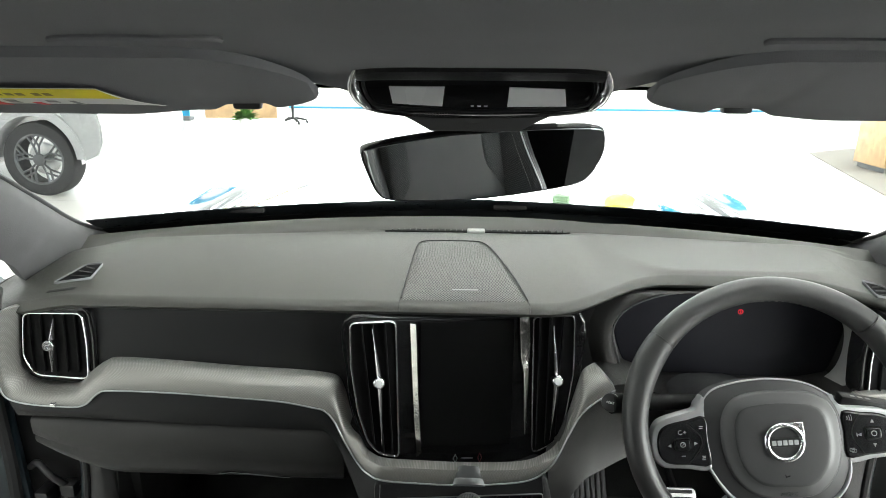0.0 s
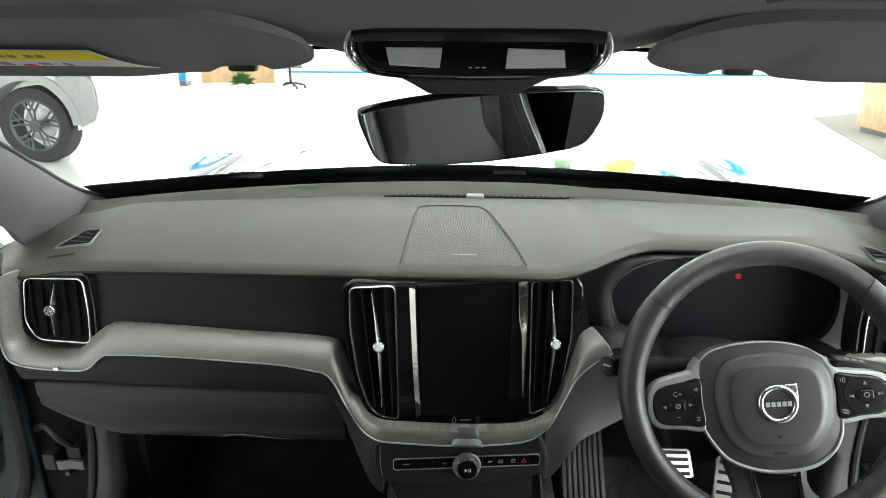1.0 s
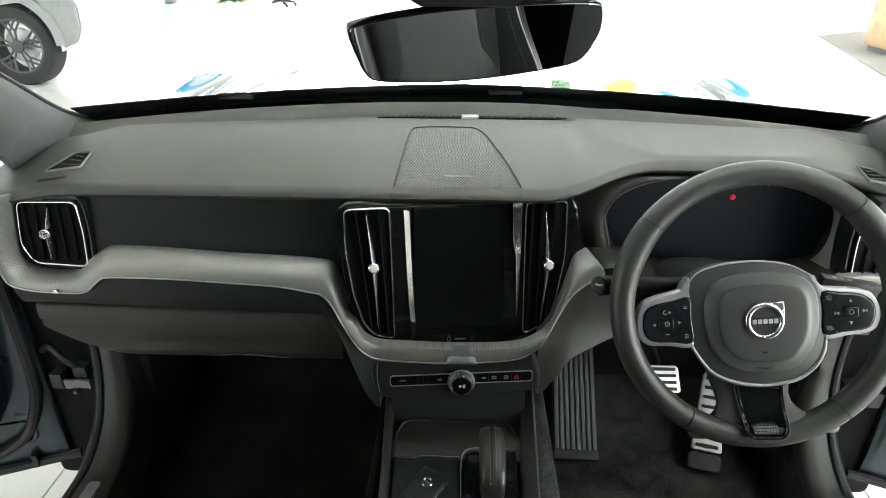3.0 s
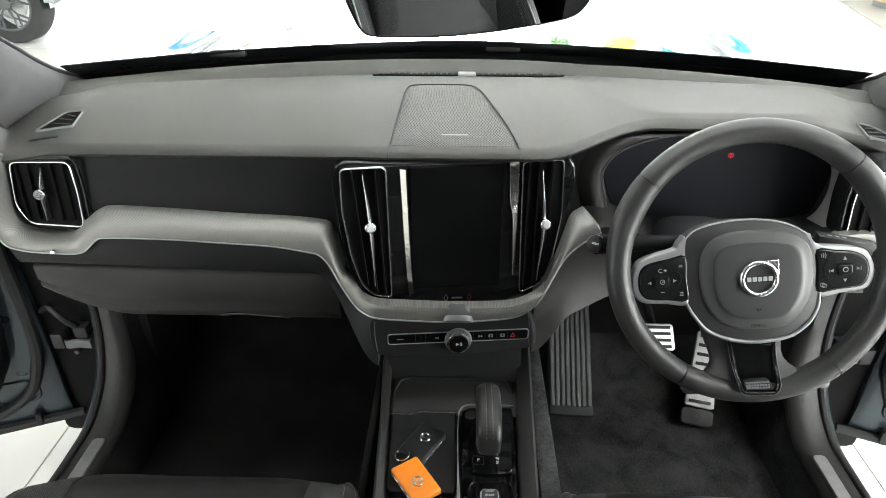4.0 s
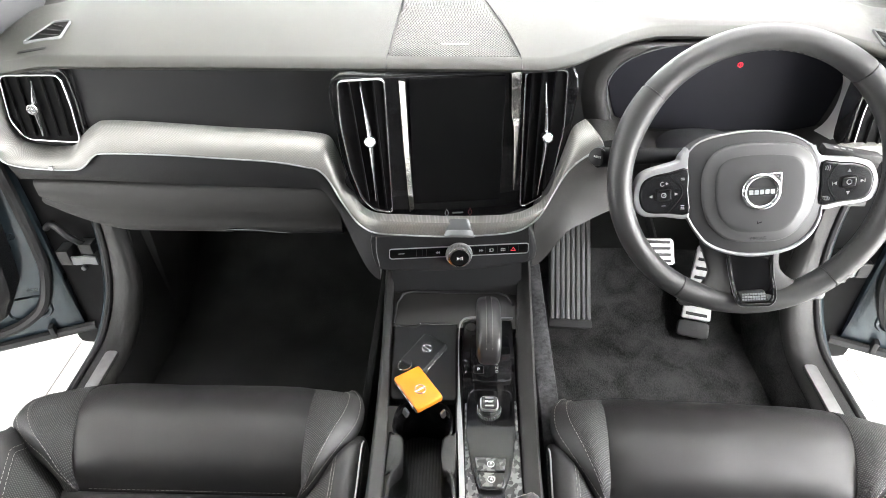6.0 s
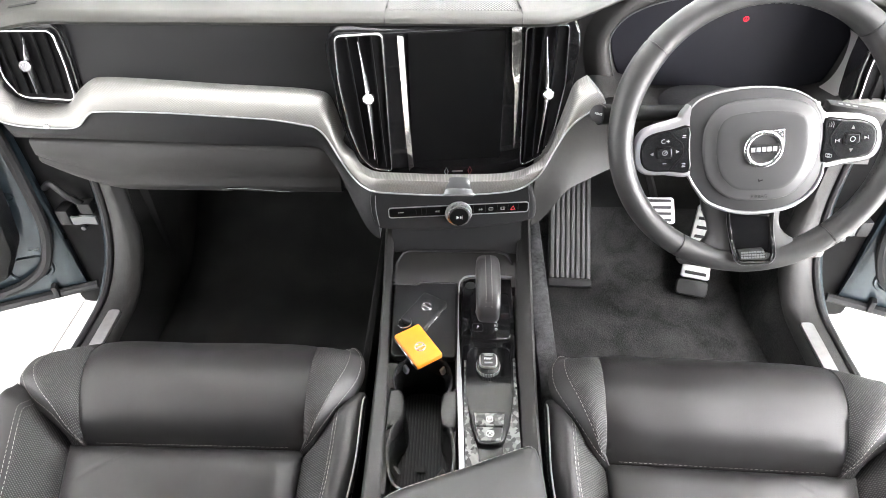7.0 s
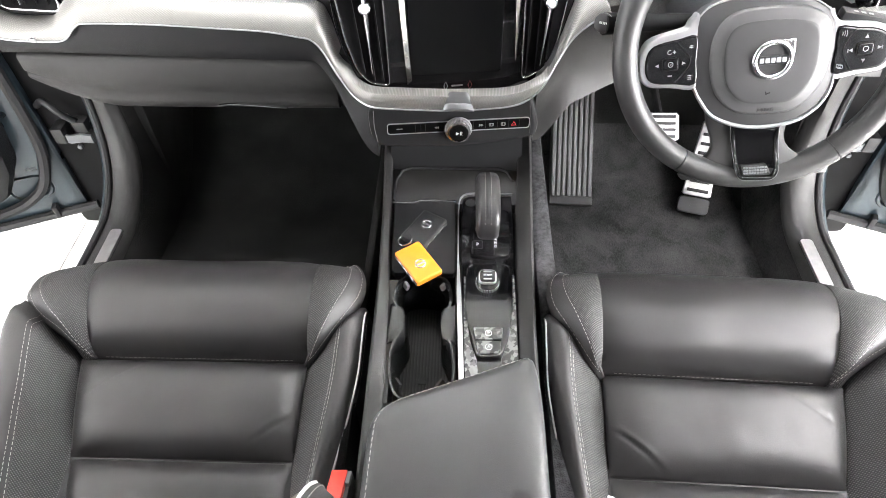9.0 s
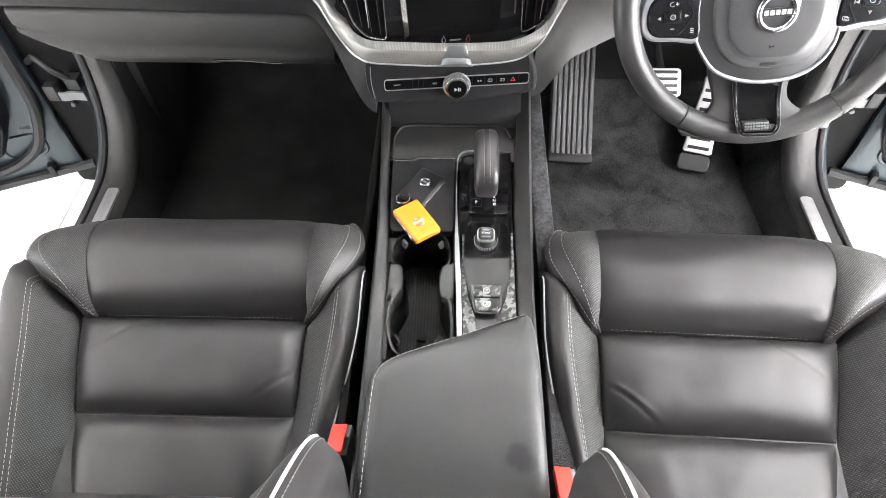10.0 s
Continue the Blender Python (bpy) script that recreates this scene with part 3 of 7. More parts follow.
# ---- doors, swung wide open ----
def car_door(name, s):
    """Local frame: x along the door from its hinge, y towards the cabin, z up."""
    ang = 20.0
    m = pose(0.86 * s, 1.085, 0.0, 0, 0, -ang if s > 0 else 180 + ang)
    d = thing(name, "front car door of blue-grey paint, standing wide open", "car door", m, True, kind="structure")
    k = -1 if s > 0 else 1      # side of the cabin face

    def lp(a, b, dd):
        return Vector((a, k * dd, b))
    shell = curve([(0.045, 0.42, 0), (0.09, 0.375, 0), (0.5, 0.36, 0), (1.02, 0.36, 0), (1.08, 0.5, 0), (1.10, 0.8, 0), (1.08, 1.02, 0), (0.5, 1.04, 0), (0.06, 1.05, 0), (0.045, 0.8, 0)], 5, True)
    part("shell", plate(nb(), shell, lp, 0.12, 0.012, 0.0), PAINT_IN, d)
    press = rounded(0.09, 0.19, 0.43, 0.50, 0.03)
    part("pressing", ring_plate(nb(), press, lp, 0.012, 0.004, 0.004), PAINT_IN, d)
    card = curve([(0.115, 0.62, 0), (0.14, 0.53, 0), (0.22, 0.475, 0), (0.6, 0.455, 0), (1.0, 0.455, 0), (1.03, 0.7, 0), (1.02, 1.03, 0), (0.6, 1.05, 0), (0.10, 1.06, 0), (0.095, 0.85, 0)], 6, True)
    part("trim_card", plate(nb(), card, lp, 0.07, 0.02, 0.07), PANEL, d, "dark moulded door trim card")
    seal = [(p.x, k * 0.012, p.y) for p in curve([(q[0], q[1], 0) for q in [(0.060, 0.9), (0.060, 0.66), (0.075, 0.54), (0.13, 0.45), (0.27, 0.41), (0.65, 0.40), (1.03, 0.40), (1.06, 0.7)]], 8)]
    part("seal", tube(nb(), seal, 0.012, 8, up=(0, 1, 0)), RUBBER, d, "black rubber weather strip")
    low = [(x, k * 0.006, z) for x, z in ((0.02, 0.383), (0.3, 0.372), (0.7, 0.366), (1.05, 0.366))]
    part("bottom_seal", tube(nb(), low, 0.011, 8, up=(0, 1, 0)), RUBBER, d)
    bm = nb()
    block(bm, 0.105, 0.117, min(0, k * 0.02), max(0, k * 0.02), 0.375, 0.41, r=0.003)
    part("clip", bm, RUBBER, d)
    bm = nb()
    arm = curve([(0.30, k * 0.09, 0.80), (0.45, k * 0.12, 0.83), (0.75, k * 0.12, 0.84), (0.92, k * 0.09, 0.84)], 6)
    part("armrest", tube(bm, arm, 0.03, 10), LOWER, d)
    glass_frame = [(0.14, 1.05), (0.30, 1.22), (0.55, 1.38), (0.85, 1.45), (1.05, 1.44), (1.08, 1.05)]
    part("window_frame", tube(nb(), [(q.x, -k * 0.03, q.y) for q in curve([(p[0], p[1], 0) for p in glass_frame], 5)], 0.02, 8, up=(0, 1, 0)), BLACK, d)
    bm = nb()
    plate(bm, [(q.x, q.y) for q in curve([(p[0], p[1], 0) for p in glass_frame], 4)], lambda a, b, dd: Vector((a, -k * 0.03 + k * dd, b)), 0.004, 0.001)
    g = part("window_pane", bm, GLASS, d)
    g.visible_shadow = False
    return d


car_door("door_1", -1)
car_door("door_2", 1)


# ---- dashboard ----
dash = thing("dashboard", "black soft-touch car dashboard with a woven metal decor band", "dashboard", pose(0, 1.0, 0.95))


LIP = 0.868


def lip_z(x):
    return 1.1165 + 0.020 * step(0.11, 0.29, x) - 0.012 * step(0.50, 0.68, x)


def lip_y(x):
    """The lip draws back over the instruments."""
    return LIP + 0.085 * step(0.12, 0.31, x) - 0.060 * step(0.50, 0.66, x)


def pad_back(x):
    return 1.233 - 0.185 * x * x - 0.012 * step(0.05, 0.40, x)


def pad_ridge(x):
    return 1.165 - 0.20 * x * x


def pad_point(x, y):
    """The height of the padded top at a place behind the lip."""
    lz, r = lip_z(x), pad_ridge(x)
    top = 1.157
    if y < r:
        ly = lip_y(x)
        s = max(0.0, (y - ly) / (r - ly))
        z = lz + 0.008 + (top - lz - 0.008) * math.sin(s * math.pi / 2) ** 0.9
    else:
        z = top - 0.007 * step(r, r + 0.013, y)
    # facet over the instruments: a flat top between two creases
    on = step(0.17, 0.22, x) * step(0.70, 0.64, x)
    if on > 0:
        ya = 0.978 + 0.19 * step(0.33, 0.16, x) + 0.10 * step(0.54, 0.68, x)
        yb = 1.180 - 0.16 * (x - 0.20)
        ly = lip_y(x)
        if y < ya:
            zz = lz + 0.008 + (1.1525 - lz - 0.008) * max(0.0, (y - ly) / (ya - ly)) ** 0.85
        else:
            zz = 1.1525 + 0.004 * min(1.0, (y - ya) / (yb - ya)) - 0.010 * step(yb, yb + 0.025, y)
        z = z * (1 - on) + zz * on
    # raised ledge along the windscreen
    ledge = 1.172 - 0.045 * x * x
    q = 0.013 * step(0.36, 0.22, abs(x - 0.015))
    z += (ledge - z) * step(r + 0.028 + q, r + 0.054 + q, y)
    return z - (0.035 * step(0.69, 0.80, abs(x)) + 0.014 * step(0.60, 0.70, abs(x))) * step(r + 0.07, r + 0.01, y)


def top_pad():
    bm = nb()
    nx = 150
    rings = []
    for i in range(nx + 1):
        x = -0.795 + 1.59 * i / nx
        pull = 0.10 * step(0.685, 0.80, abs(x)) ** 1.5
        lz = lip_z(x) - 0.035 * step(0.69, 0.80, abs(x)) - 0.014 * step(0.60, 0.70, abs(x))
        ly = lip_y(x)
        row = [(x, 1.05, lz - 0.03), (x, ly + 0.03, lz - 0.012), (x, ly + 0.009 + pull, lz - 0.0085), (x, ly + 0.0015 + pull, lz - 0.005), (x, ly - 0.001 + pull, lz - 0.0005), (x, ly + 0.002 + pull, lz + 0.004)]
        ys = [ly + 0.008 + pull + (pad_ridge(x) - ly - 0.008 - pull) * k / 34 for k in range(34)]
        ys += [pad_ridge(x) + (pad_back(x) - pad_ridge(x)) * q for q in (0.0, 0.03, 0.07, 0.12, 0.18, 0.24, 0.28, 0.32, 0.36, 0.40, 0.44, 0.48, 0.52, 0.6, 0.75, 1.0)]
        row += [(x, y, pad_point(x, y)) for y in ys]
        row.append((x, pad_back(x) + 0.02, pad_point(x, pad_back(x)) - 0.06))
        rings.append([Vector(p) for p in row])
    return loft(bm, rings, closed=False)


part("top_pad", top_pad(), SOFT, dash, "", 60)


def on_pad(x, y, d=0.0):
    return Vector((x, y, pad_point(x, y) + d))


# speaker cover on the pad
cover = [(-0.099, 0.885), (-0.097, 0.94), (-0.094, 1.00), (-0.091, 1.06), (-0.086, 1.092), (-0.07, 1.102), (-0.03, 1.105), (0.008, 1.103), (0.024, 1.092), (0.038, 1.06), (0.055, 1.00), (0.072, 0.94), (0.085, 0.885)]


def speaker():
    left, right = curve([(p[0], p[1], 0) for p in cover[:6]], 4), curve([(p[0], p[1], 0) for p in cover[:6:-1]], 4)
    n = min(len(left), len(right))

    def f(u, v):
        i = v * (n - 1)
        k = min(n - 2, int(i))
        a, b = left[k].lerp(left[k + 1], i - k), right[k].lerp(right[k + 1], i - k)
        p = a.lerp(b, u)
        return on_pad(p.x, p.y, 0.0018 - 0.0014 * max(abs(2 * u - 1) ** 8, (1 - v) ** 24))
    sp = part("speaker_cover", slab(nb(), f, 16, 24, (0, 0, -0.006)), SPEAKER, dash, "perforated grey speaker cover")
    edge = [on_pad(p.x, p.y, 0.002) for p in curve([(q[0] + (0.003 if q[0] > 0 else -0.003), q[1] + 0.003, 0) for q in cover], 4)]
    part("cover_rim", tube(nb(), edge, 0.0011, 6), PANEL, sp)
    bm = nb()
    block(bm, -0.026, 0.014, 0.912, 0.9140, 0, 0.0008, r=0)
    for v in bm.verts:
        v.co.z += pad_point(v.co.x, v.co.y) + 0.0022
    part("name_bar", bm, GREY_PRINT, sp)
    for pts in (((-0.104, 0.878), (-0.101, 0.94), (-0.097, 1.01)), ((0.090, 0.878), (0.078, 0.94), (0.060, 1.01))):
        part("joint", tube(nb(), [Vector((pts[0][0], lip_y(pts[0][0]) - 0.0006, lip_z(pts[0][0]) + z)) for z in (-0.004, 0.002)] + [on_pad(x, y, 0.0) for x, y in pts], 0.0008, 5), BLACK, sp)


speaker()


# long defroster slots and the light sensor
def defroster():
    bm = nb()

    def f(u, v):
        x = -0.165 + 0.36 * u
        half = 0.5 - abs(u - 0.5)
        y = 1.190 + 0.013 * v * min(1, half * 7) - 0.02 * x * x
        return on_pad(x, y, 0.0025)
    slab(bm, f, 40, 2, (0, 0, -0.004))
    d = part("defroster", bm, VENT, dash, "narrow black defroster slot")
    for k in range(30):
        x = -0.15 + 0.33 * k / 29
        if abs(x - 0.015) < 0.022:
            continue
        bm = nb()
        z = pad_point(x, 1.205)
        block(bm, x - 0.0010, x + 0.0010, 1.191, 1.202, z - 0.002, z + 0.0038, r=0)
        part("slat", bm, LOWER, d)
    bm = nb()
    block(bm, -0.004, 0.030, 1.187, 1.204, pad_point(0, 1.195) - 0.002, pad_point(0, 1.195) + 0.0062, r=0.003, seg=3)
    part("light_sensor", bm, SENSOR, d, "pale round-edged light sensor")


defroster()


# side defroster vents on top of the dash ends
def side_vent(s):
    dx, dy = (0.0, 0.0) if s < 0 else (0.012, -0.008)
    o = round_poly([(0.661 + dx, 0.919 + dy), (0.598 + dx, 0.919 + dy), (0.603 + dx, 0.970 + dy), (0.633 + dx, 0.971 + dy)], 0.006)
    f = lambda a, b, d: on_pad(a * s, b, 0.0015 + d)  # noqa: E731
    v = part("side_vent", plate(nb(), o, f, 0.006, 0.001), VENT, dash, "small black demister outlet")
    part("vent_rim", ring_plate(nb(), o, f, 0.0018, 0.006, 0.0025), CLADDING, v)
    for k in range(3):
        y = 0.932 + dy + 0.012 * k
        pts = [on_pad(s * (0.604 + dx + 0.002 * k), y - 0.006, 0.0028), on_pad(s * (0.640 + dx - 0.006 * k), y + 0.004, 0.0028)]
        part("slat", tube(nb(), pts, 0.0010, 5), LOWER, v)


side_vent(-1)
side_vent(1)
bm = nb()
block(bm, -0.655, -0.61, 0.893, 0.898, 0, 0.0007, r=0)
for q in bm.verts:
    q.co.z += pad_point(q.co.x, q.co.y) + 0.001
part("emboss_bar", bm, PANEL, dash)


# fascia face under the lip, on the passenger's side
part("fascia_panel", slab(nb(), lambda u, v: Vector((-0.70 + 0.54 * u, 0.890 - 0.008 * math.sin(math.pi * v), 1.112 - 0.17 * v)), 20, 10, (0, 0.02, 0)), PANEL, dash, "smooth dark fascia panel")

# decor band: upper edge lies back, lower edge stands proud
band_top = [(-0.686, 0.872, 1.111), (-0.698, 0.872, 1.053), (-0.703, 0.872, 0.992), (-0.662, 0.872, 0.976), (-0.615, 0.872, 0.981), (-0.590, 0.872, 1.003), (-0.568, 0.872, 1.018), (-0.543, 0.872, 1.024), (-0.450, 0.872, 1.020), (-0.362, 0.872, 1.014), (-0.273, 0.872, 1.010), (-0.226, 0.872, 1.006), (-0.202, 0.869, 0.999), (-0.193, 0.866, 0.976), (-0.181, 0.859, 0.928), (-0.162, 0.843, 0.891), (-0.148, 0.831, 0.884), (-0.126, 0.817, 0.885), (-0.082, 0.811, 0.887), (-0.016, 0.816, 0.882), (0.051, 0.823, 0.879), (0.091, 0.828, 0.880), (0.118, 0.835, 0.887), (0.141, 0.845, 0.902), (0.156, 0.853, 0.947), (0.168, 0.860, 0.991), (0.177, 0.864, 1.019), (0.195, 0.870, 1.030)]
band_low = [(-0.706, 0.842, 1.108), (-0.716, 0.842, 1.045), (-0.718, 0.842, 0.982), (-0.690, 0.842, 0.963), (-0.620, 0.842, 0.958), (-0.590, 0.842, 0.962), (-0.566, 0.842, 0.982), (-0.545, 0.842, 0.988), (-0.450, 0.842, 0.987), (-0.362, 0.842, 0.982), (-0.285, 0.842, 0.977), (-0.235, 0.842, 0.968), (-0.217, 0.842, 0.963), (-0.202, 0.840, 0.946), (-0.185, 0.833, 0.914), (-0.162, 0.816, 0.888), (-0.145, 0.803, 0.881), (-0.124, 0.792, 0.880), (-0.080, 0.788, 0.880), (-0.015, 0.794, 0.874), (0.051, 0.800, 0.874), (0.091, 0.805, 0.877), (0.113, 0.810, 0.886), (0.132, 0.816, 0.904), (0.151, 0.824, 0.943), (0.167, 0.832, 0.971), (0.187, 0.839, 0.989), (0.218, 0.842, 1.011)]


def decor():
    eye = Vector((0, 0, 1.47))
    # the bow under the screen stands steep: its upper edge comes forward along the camera's sight lines
    a = [eye + (p - eye) * (1 - 0.030 * step(0.93, 0.89, p.z)) for p in curve(band_top, 6)]
    b = curve(band_low, 6)
    n = len(a)

    def f(u, v):
        i = min(n - 1, round(u * (n - 1)))
        p = a[i].lerp(b[i], v)
        k = 1 - 0.8 * step(0.93, 0.89, p.z)
        return p + Vector((0, -0.008 * k * math.sin(math.pi * v), 0.003 * k * math.sin(math.pi * v)))
    d = part("decor_band", slab(nb(), f, n - 1, 8, (0, 0.02, 0)), DECOR, dash, "woven silver metal decor band", 60)
    part("chrome_line", tube(nb(), [p + Vector((0, -0.0022, -0.0005)) for p in b], 0.0013, 8), SILVER, d, "thin satin silver line")
    bm = nb()
    block(bm, -0.642, -0.634, 0.836, 0.842, 0.9585, 0.9645, r=0.001)
    part("clip", bm, CHROME, d)


decor()


# lower dash panel and glovebox
def lower_panel():
    n = 60
    low = curve([(p[0], p[1] + 0.004, p[2] - 0.001) for p in band_low[2:18]], 5)

    def f(u, v):
        p = low[min(len(low) - 1, round(u * (len(low) - 1)))]
        bottom = 0.934 - 0.012 * step(-0.7, -0.2, p.x) - 0.130 * step(-0.225, -0.125, p.x)
        z = p.z + (min(bottom, p.z - 0.004) - p.z) * v
        return Vector((p.x + 0.012 * v * step(-0.6, -0.74, p.x), p.y + 0.004 - 0.004 * math.sin(math.pi * v) - 0.02 * v * step(-0.24, -0.14, p.x), z))
    part("lower_panel", slab(nb(), f, len(low) - 1, 8, (0, 0.05, 0)), PANEL, dash, "dark panel under the decor band")


lower_panel()


def glovebox():
    """Rounded lid whose lower edge curves up towards the door."""
    nx = 56
    rings = []
    for i in range(nx + 1):
        x = -0.692 + 0.498 * i / nx
        e = step(-0.55, -0.706, x)
        top = 0.928 - 0.010 * (x + 0.706) / 0.5
        bot = 0.821 + 0.054 * max(0.0, (-0.55 - x) / 0.142) ** 1.9
        h = top - bot
        row = []
        for y, q in ((0.90, 1.0), (0.862, 1.0), (0.8565, 0.97), (0.853, 0.9), (0.852, 0.7), (0.852, 0.45), (0.856, 0.36), (0.853, 0.25), (0.855, 0.12), (0.864, 0.03), (0.885, 0.0), (0.94, -0.06), (1.05, -0.02), (1.25, 0.2)):
            row.append(Vector((x, y + 0.004 * e * (1 - q), bot + h * q)))
        rings.append(row)
    bm = loft(nb(), rings, closed=False)
    g = part("glovebox", bm, GLOVE, dash, "dark moulded glovebox lid", 55)
    lens = [(p.x, p.y) for p in curve([(-0.402, 0.834, 0), (-0.385, 0.8385, 0), (-0.36, 0.838, 0), (-0.32, 0.833, 0), (-0.282, 0.828, 0), (-0.30, 0.825, 0), (-0.35, 0.826, 0), (-0.39, 0.829, 0)], 4, True)]
    h = part("latch", plate(nb(), lens, lambda a, b, d: Vector((a, 0.8540 + 0.45 * (0.838 - b) - d, b)), 0.01, 0.0012, 0.0005), GLOSS, g, "black glovebox latch")
    part("latch_edge", tube(nb(), curve([(-0.398, 0.8525, 0.8345), (-0.378, 0.8520, 0.8375), (-0.35, 0.8525, 0.8365), (-0.30, 0.8560, 0.8295), (-0.283, 0.8580, 0.8275)], 4), 0.0007, 5), CLADDING, h)


glovebox()

# dark filler between glovebox and the console
bm = nb()
loft(bm, [[Vector(p) for p in r] for r in (
    ((-0.245, 0.875, 0.93), (-0.245, 0.88, 0.845), (-0.245, 1.2, 0.845), (-0.245, 1.2, 0.93)),
    ((-0.18, 0.858, 0.93), (-0.19, 0.868, 0.83), (-0.19, 1.2, 0.83), (-0.18, 1.2, 0.93)),
    ((-0.135, 0.835, 0.93), (-0.137, 0.83, 0.775), (-0.137, 1.2, 0.775), (-0.135, 1.2, 0.93)))])
part("console_cheek", bm, PANEL, dash)


# centre stack, turned a little to the driver
def st(x, z, d=0.0):
    return Vector((x, 0.86 + 0.10 * (z - 1.0) + 0.12 * x - d, z))


stack = [(-0.183, 1.106), (-0.10, 1.110), (0.08, 1.111), (0.170, 1.110), (0.176, 1.03), (0.162, 0.962), (0.136, 0.894), (0.112, 0.876), (0.05, 0.868), (-0.006, 0.866), (-0.06, 0.868), (-0.10, 0.873), (-0.140, 0.886), (-0.160, 0.921), (-0.175, 0.97), (-0.181, 1.02)]
st_part = part("fascia_tower", plate(nb(), curve([(p[0], p[1], 0) for p in stack], 4, True), st, 0.05, 0.004), GLOSS, dash, "glossy piano-black centre stack")
part("touchscreen", plate(nb(), rounded(-0.071, 0.069, 0.903, 1.104, 0.004), st, 0.004, 0.001, 0.0035), SCREEN, st_part, "dark switched-off upright touchscreen")
for px in (-0.017, 0.021):
    part("touch_icon", ring_plate(nb(), [(px - 0.0038, 0.881), (px, 0.873), (px + 0.0038, 0.881), (px, 0.889)], st, 0.0015, 0.001, 0.0006), SILVER if px < 0 else RED_DIM, st_part)
bm = nb()
part("home_bar", plate(bm, rounded(-0.008, 0.010, 0.8798, 0.8822, 0.001), st, 0.001, 0.0003, 0.0006), SILVER, st_part)
part("bezel_strip", plate(nb(), [(-0.087, 1.102), (-0.076, 1.102), (-0.073, 1.0), (-0.068, 0.900), (-0.077, 0.891), (-0.083, 1.0)], lambda a, b, d: st(a, b, d + 0.6 * (a + 0.078)), 0.006, 0.001, 0.006), BEZEL, st_part, "slim chrome bezel strip")
part("bezel_strip", plate(nb(), [(0.0755, 1.111), (0.0915, 1.112), (0.0935, 1.06), (0.0925, 0.92), (0.0895, 0.92), (0.085, 1.02), (0.079, 1.05)], lambda a, b, d: st(a, b, d - 0.6 * (a - 0.088)), 0.006, 0.001, 0.006), BEZEL, st_part, "slim chrome bezel strip")


def stack_vent(outline, bar, slats):
    o = round_poly(outline, 0.010)
    v = part("air_vent", plate(nb(), o, st, 0.004, 0.001, 0.0015), VENT, dash, "tall black air vent with a chrome rim")
    part("vent_rim", ring_plate(nb(), o, st, 0.0024, 0.006, 0.006), CHROME, v, "chrome vent rim")
    for (x0, z0), (x1, z1) in slats:
        bm = nb()
        a, b = st(x0, z0, 0.003), st(x1, z1, 0.003)
        loft(bm, [[p + Vector(q) for q in ((-0.0012, 0, 0), (0.0012, 0, 0), (0.002, -0.007, 0), (-0.0002, -0.007, 0))] for p in (a, b)])
        part("slat", bm, VENT, v)
    pts = [st(x, z, 0.010) for x, z in bar]
    line = curve(pts, 10)
    k = len(line)
    part("vane_bar", tube(nb(), line, [0.0008 + 0.0027 * math.sin(math.pi * i / (k - 1)) ** 2 for i in range(k)], 8, up=(0, 1, 0)), CHROME, v, "tapered chrome vane")
    c = st(*bar[1], 0.008)
    kn = part("knob", disc(nb(), c, (0.1, -1, 0.25), 0.0085, 0.016, 20), CHROME, v, "round chrome vent knob")
    part("knob_cap", disc(nb(), c + Vector((0.0016, -0.016, 0.004)), (0.1, -1, 0.25), 0.0055, 0.003, 16), LENS, kn)


stack_vent([(-0.174, 1.1065), (-0.106, 1.1075), (-0.102, 0.889), (-0.134, 0.896), (-0.151, 0.918), (-0.165, 0.968), (-0.174, 1.04)],
           [(-0.140, 1.099), (-0.131, 1.017), (-0.128, 0.916)],
           [((-0.157, 1.104), (-0.140, 0.915)), ((-0.141, 1.106), (-0.126, 0.902)), ((-0.123, 1.106), (-0.113, 0.900))])
stack_vent([(0.096, 1.109), (0.160, 1.110), (0.163, 1.021), (0.153, 0.946), (0.138, 0.904), (0.110, 0.889), (0.101, 0.890)],
           [(0.127, 1.095), (0.134, 1.011), (0.129, 0.912)],
           [((0.107, 1.107), (0.108, 0.900)), ((0.122, 1.108), (0.122, 0.905)), ((0.142, 1.108), (0.138, 0.92))])


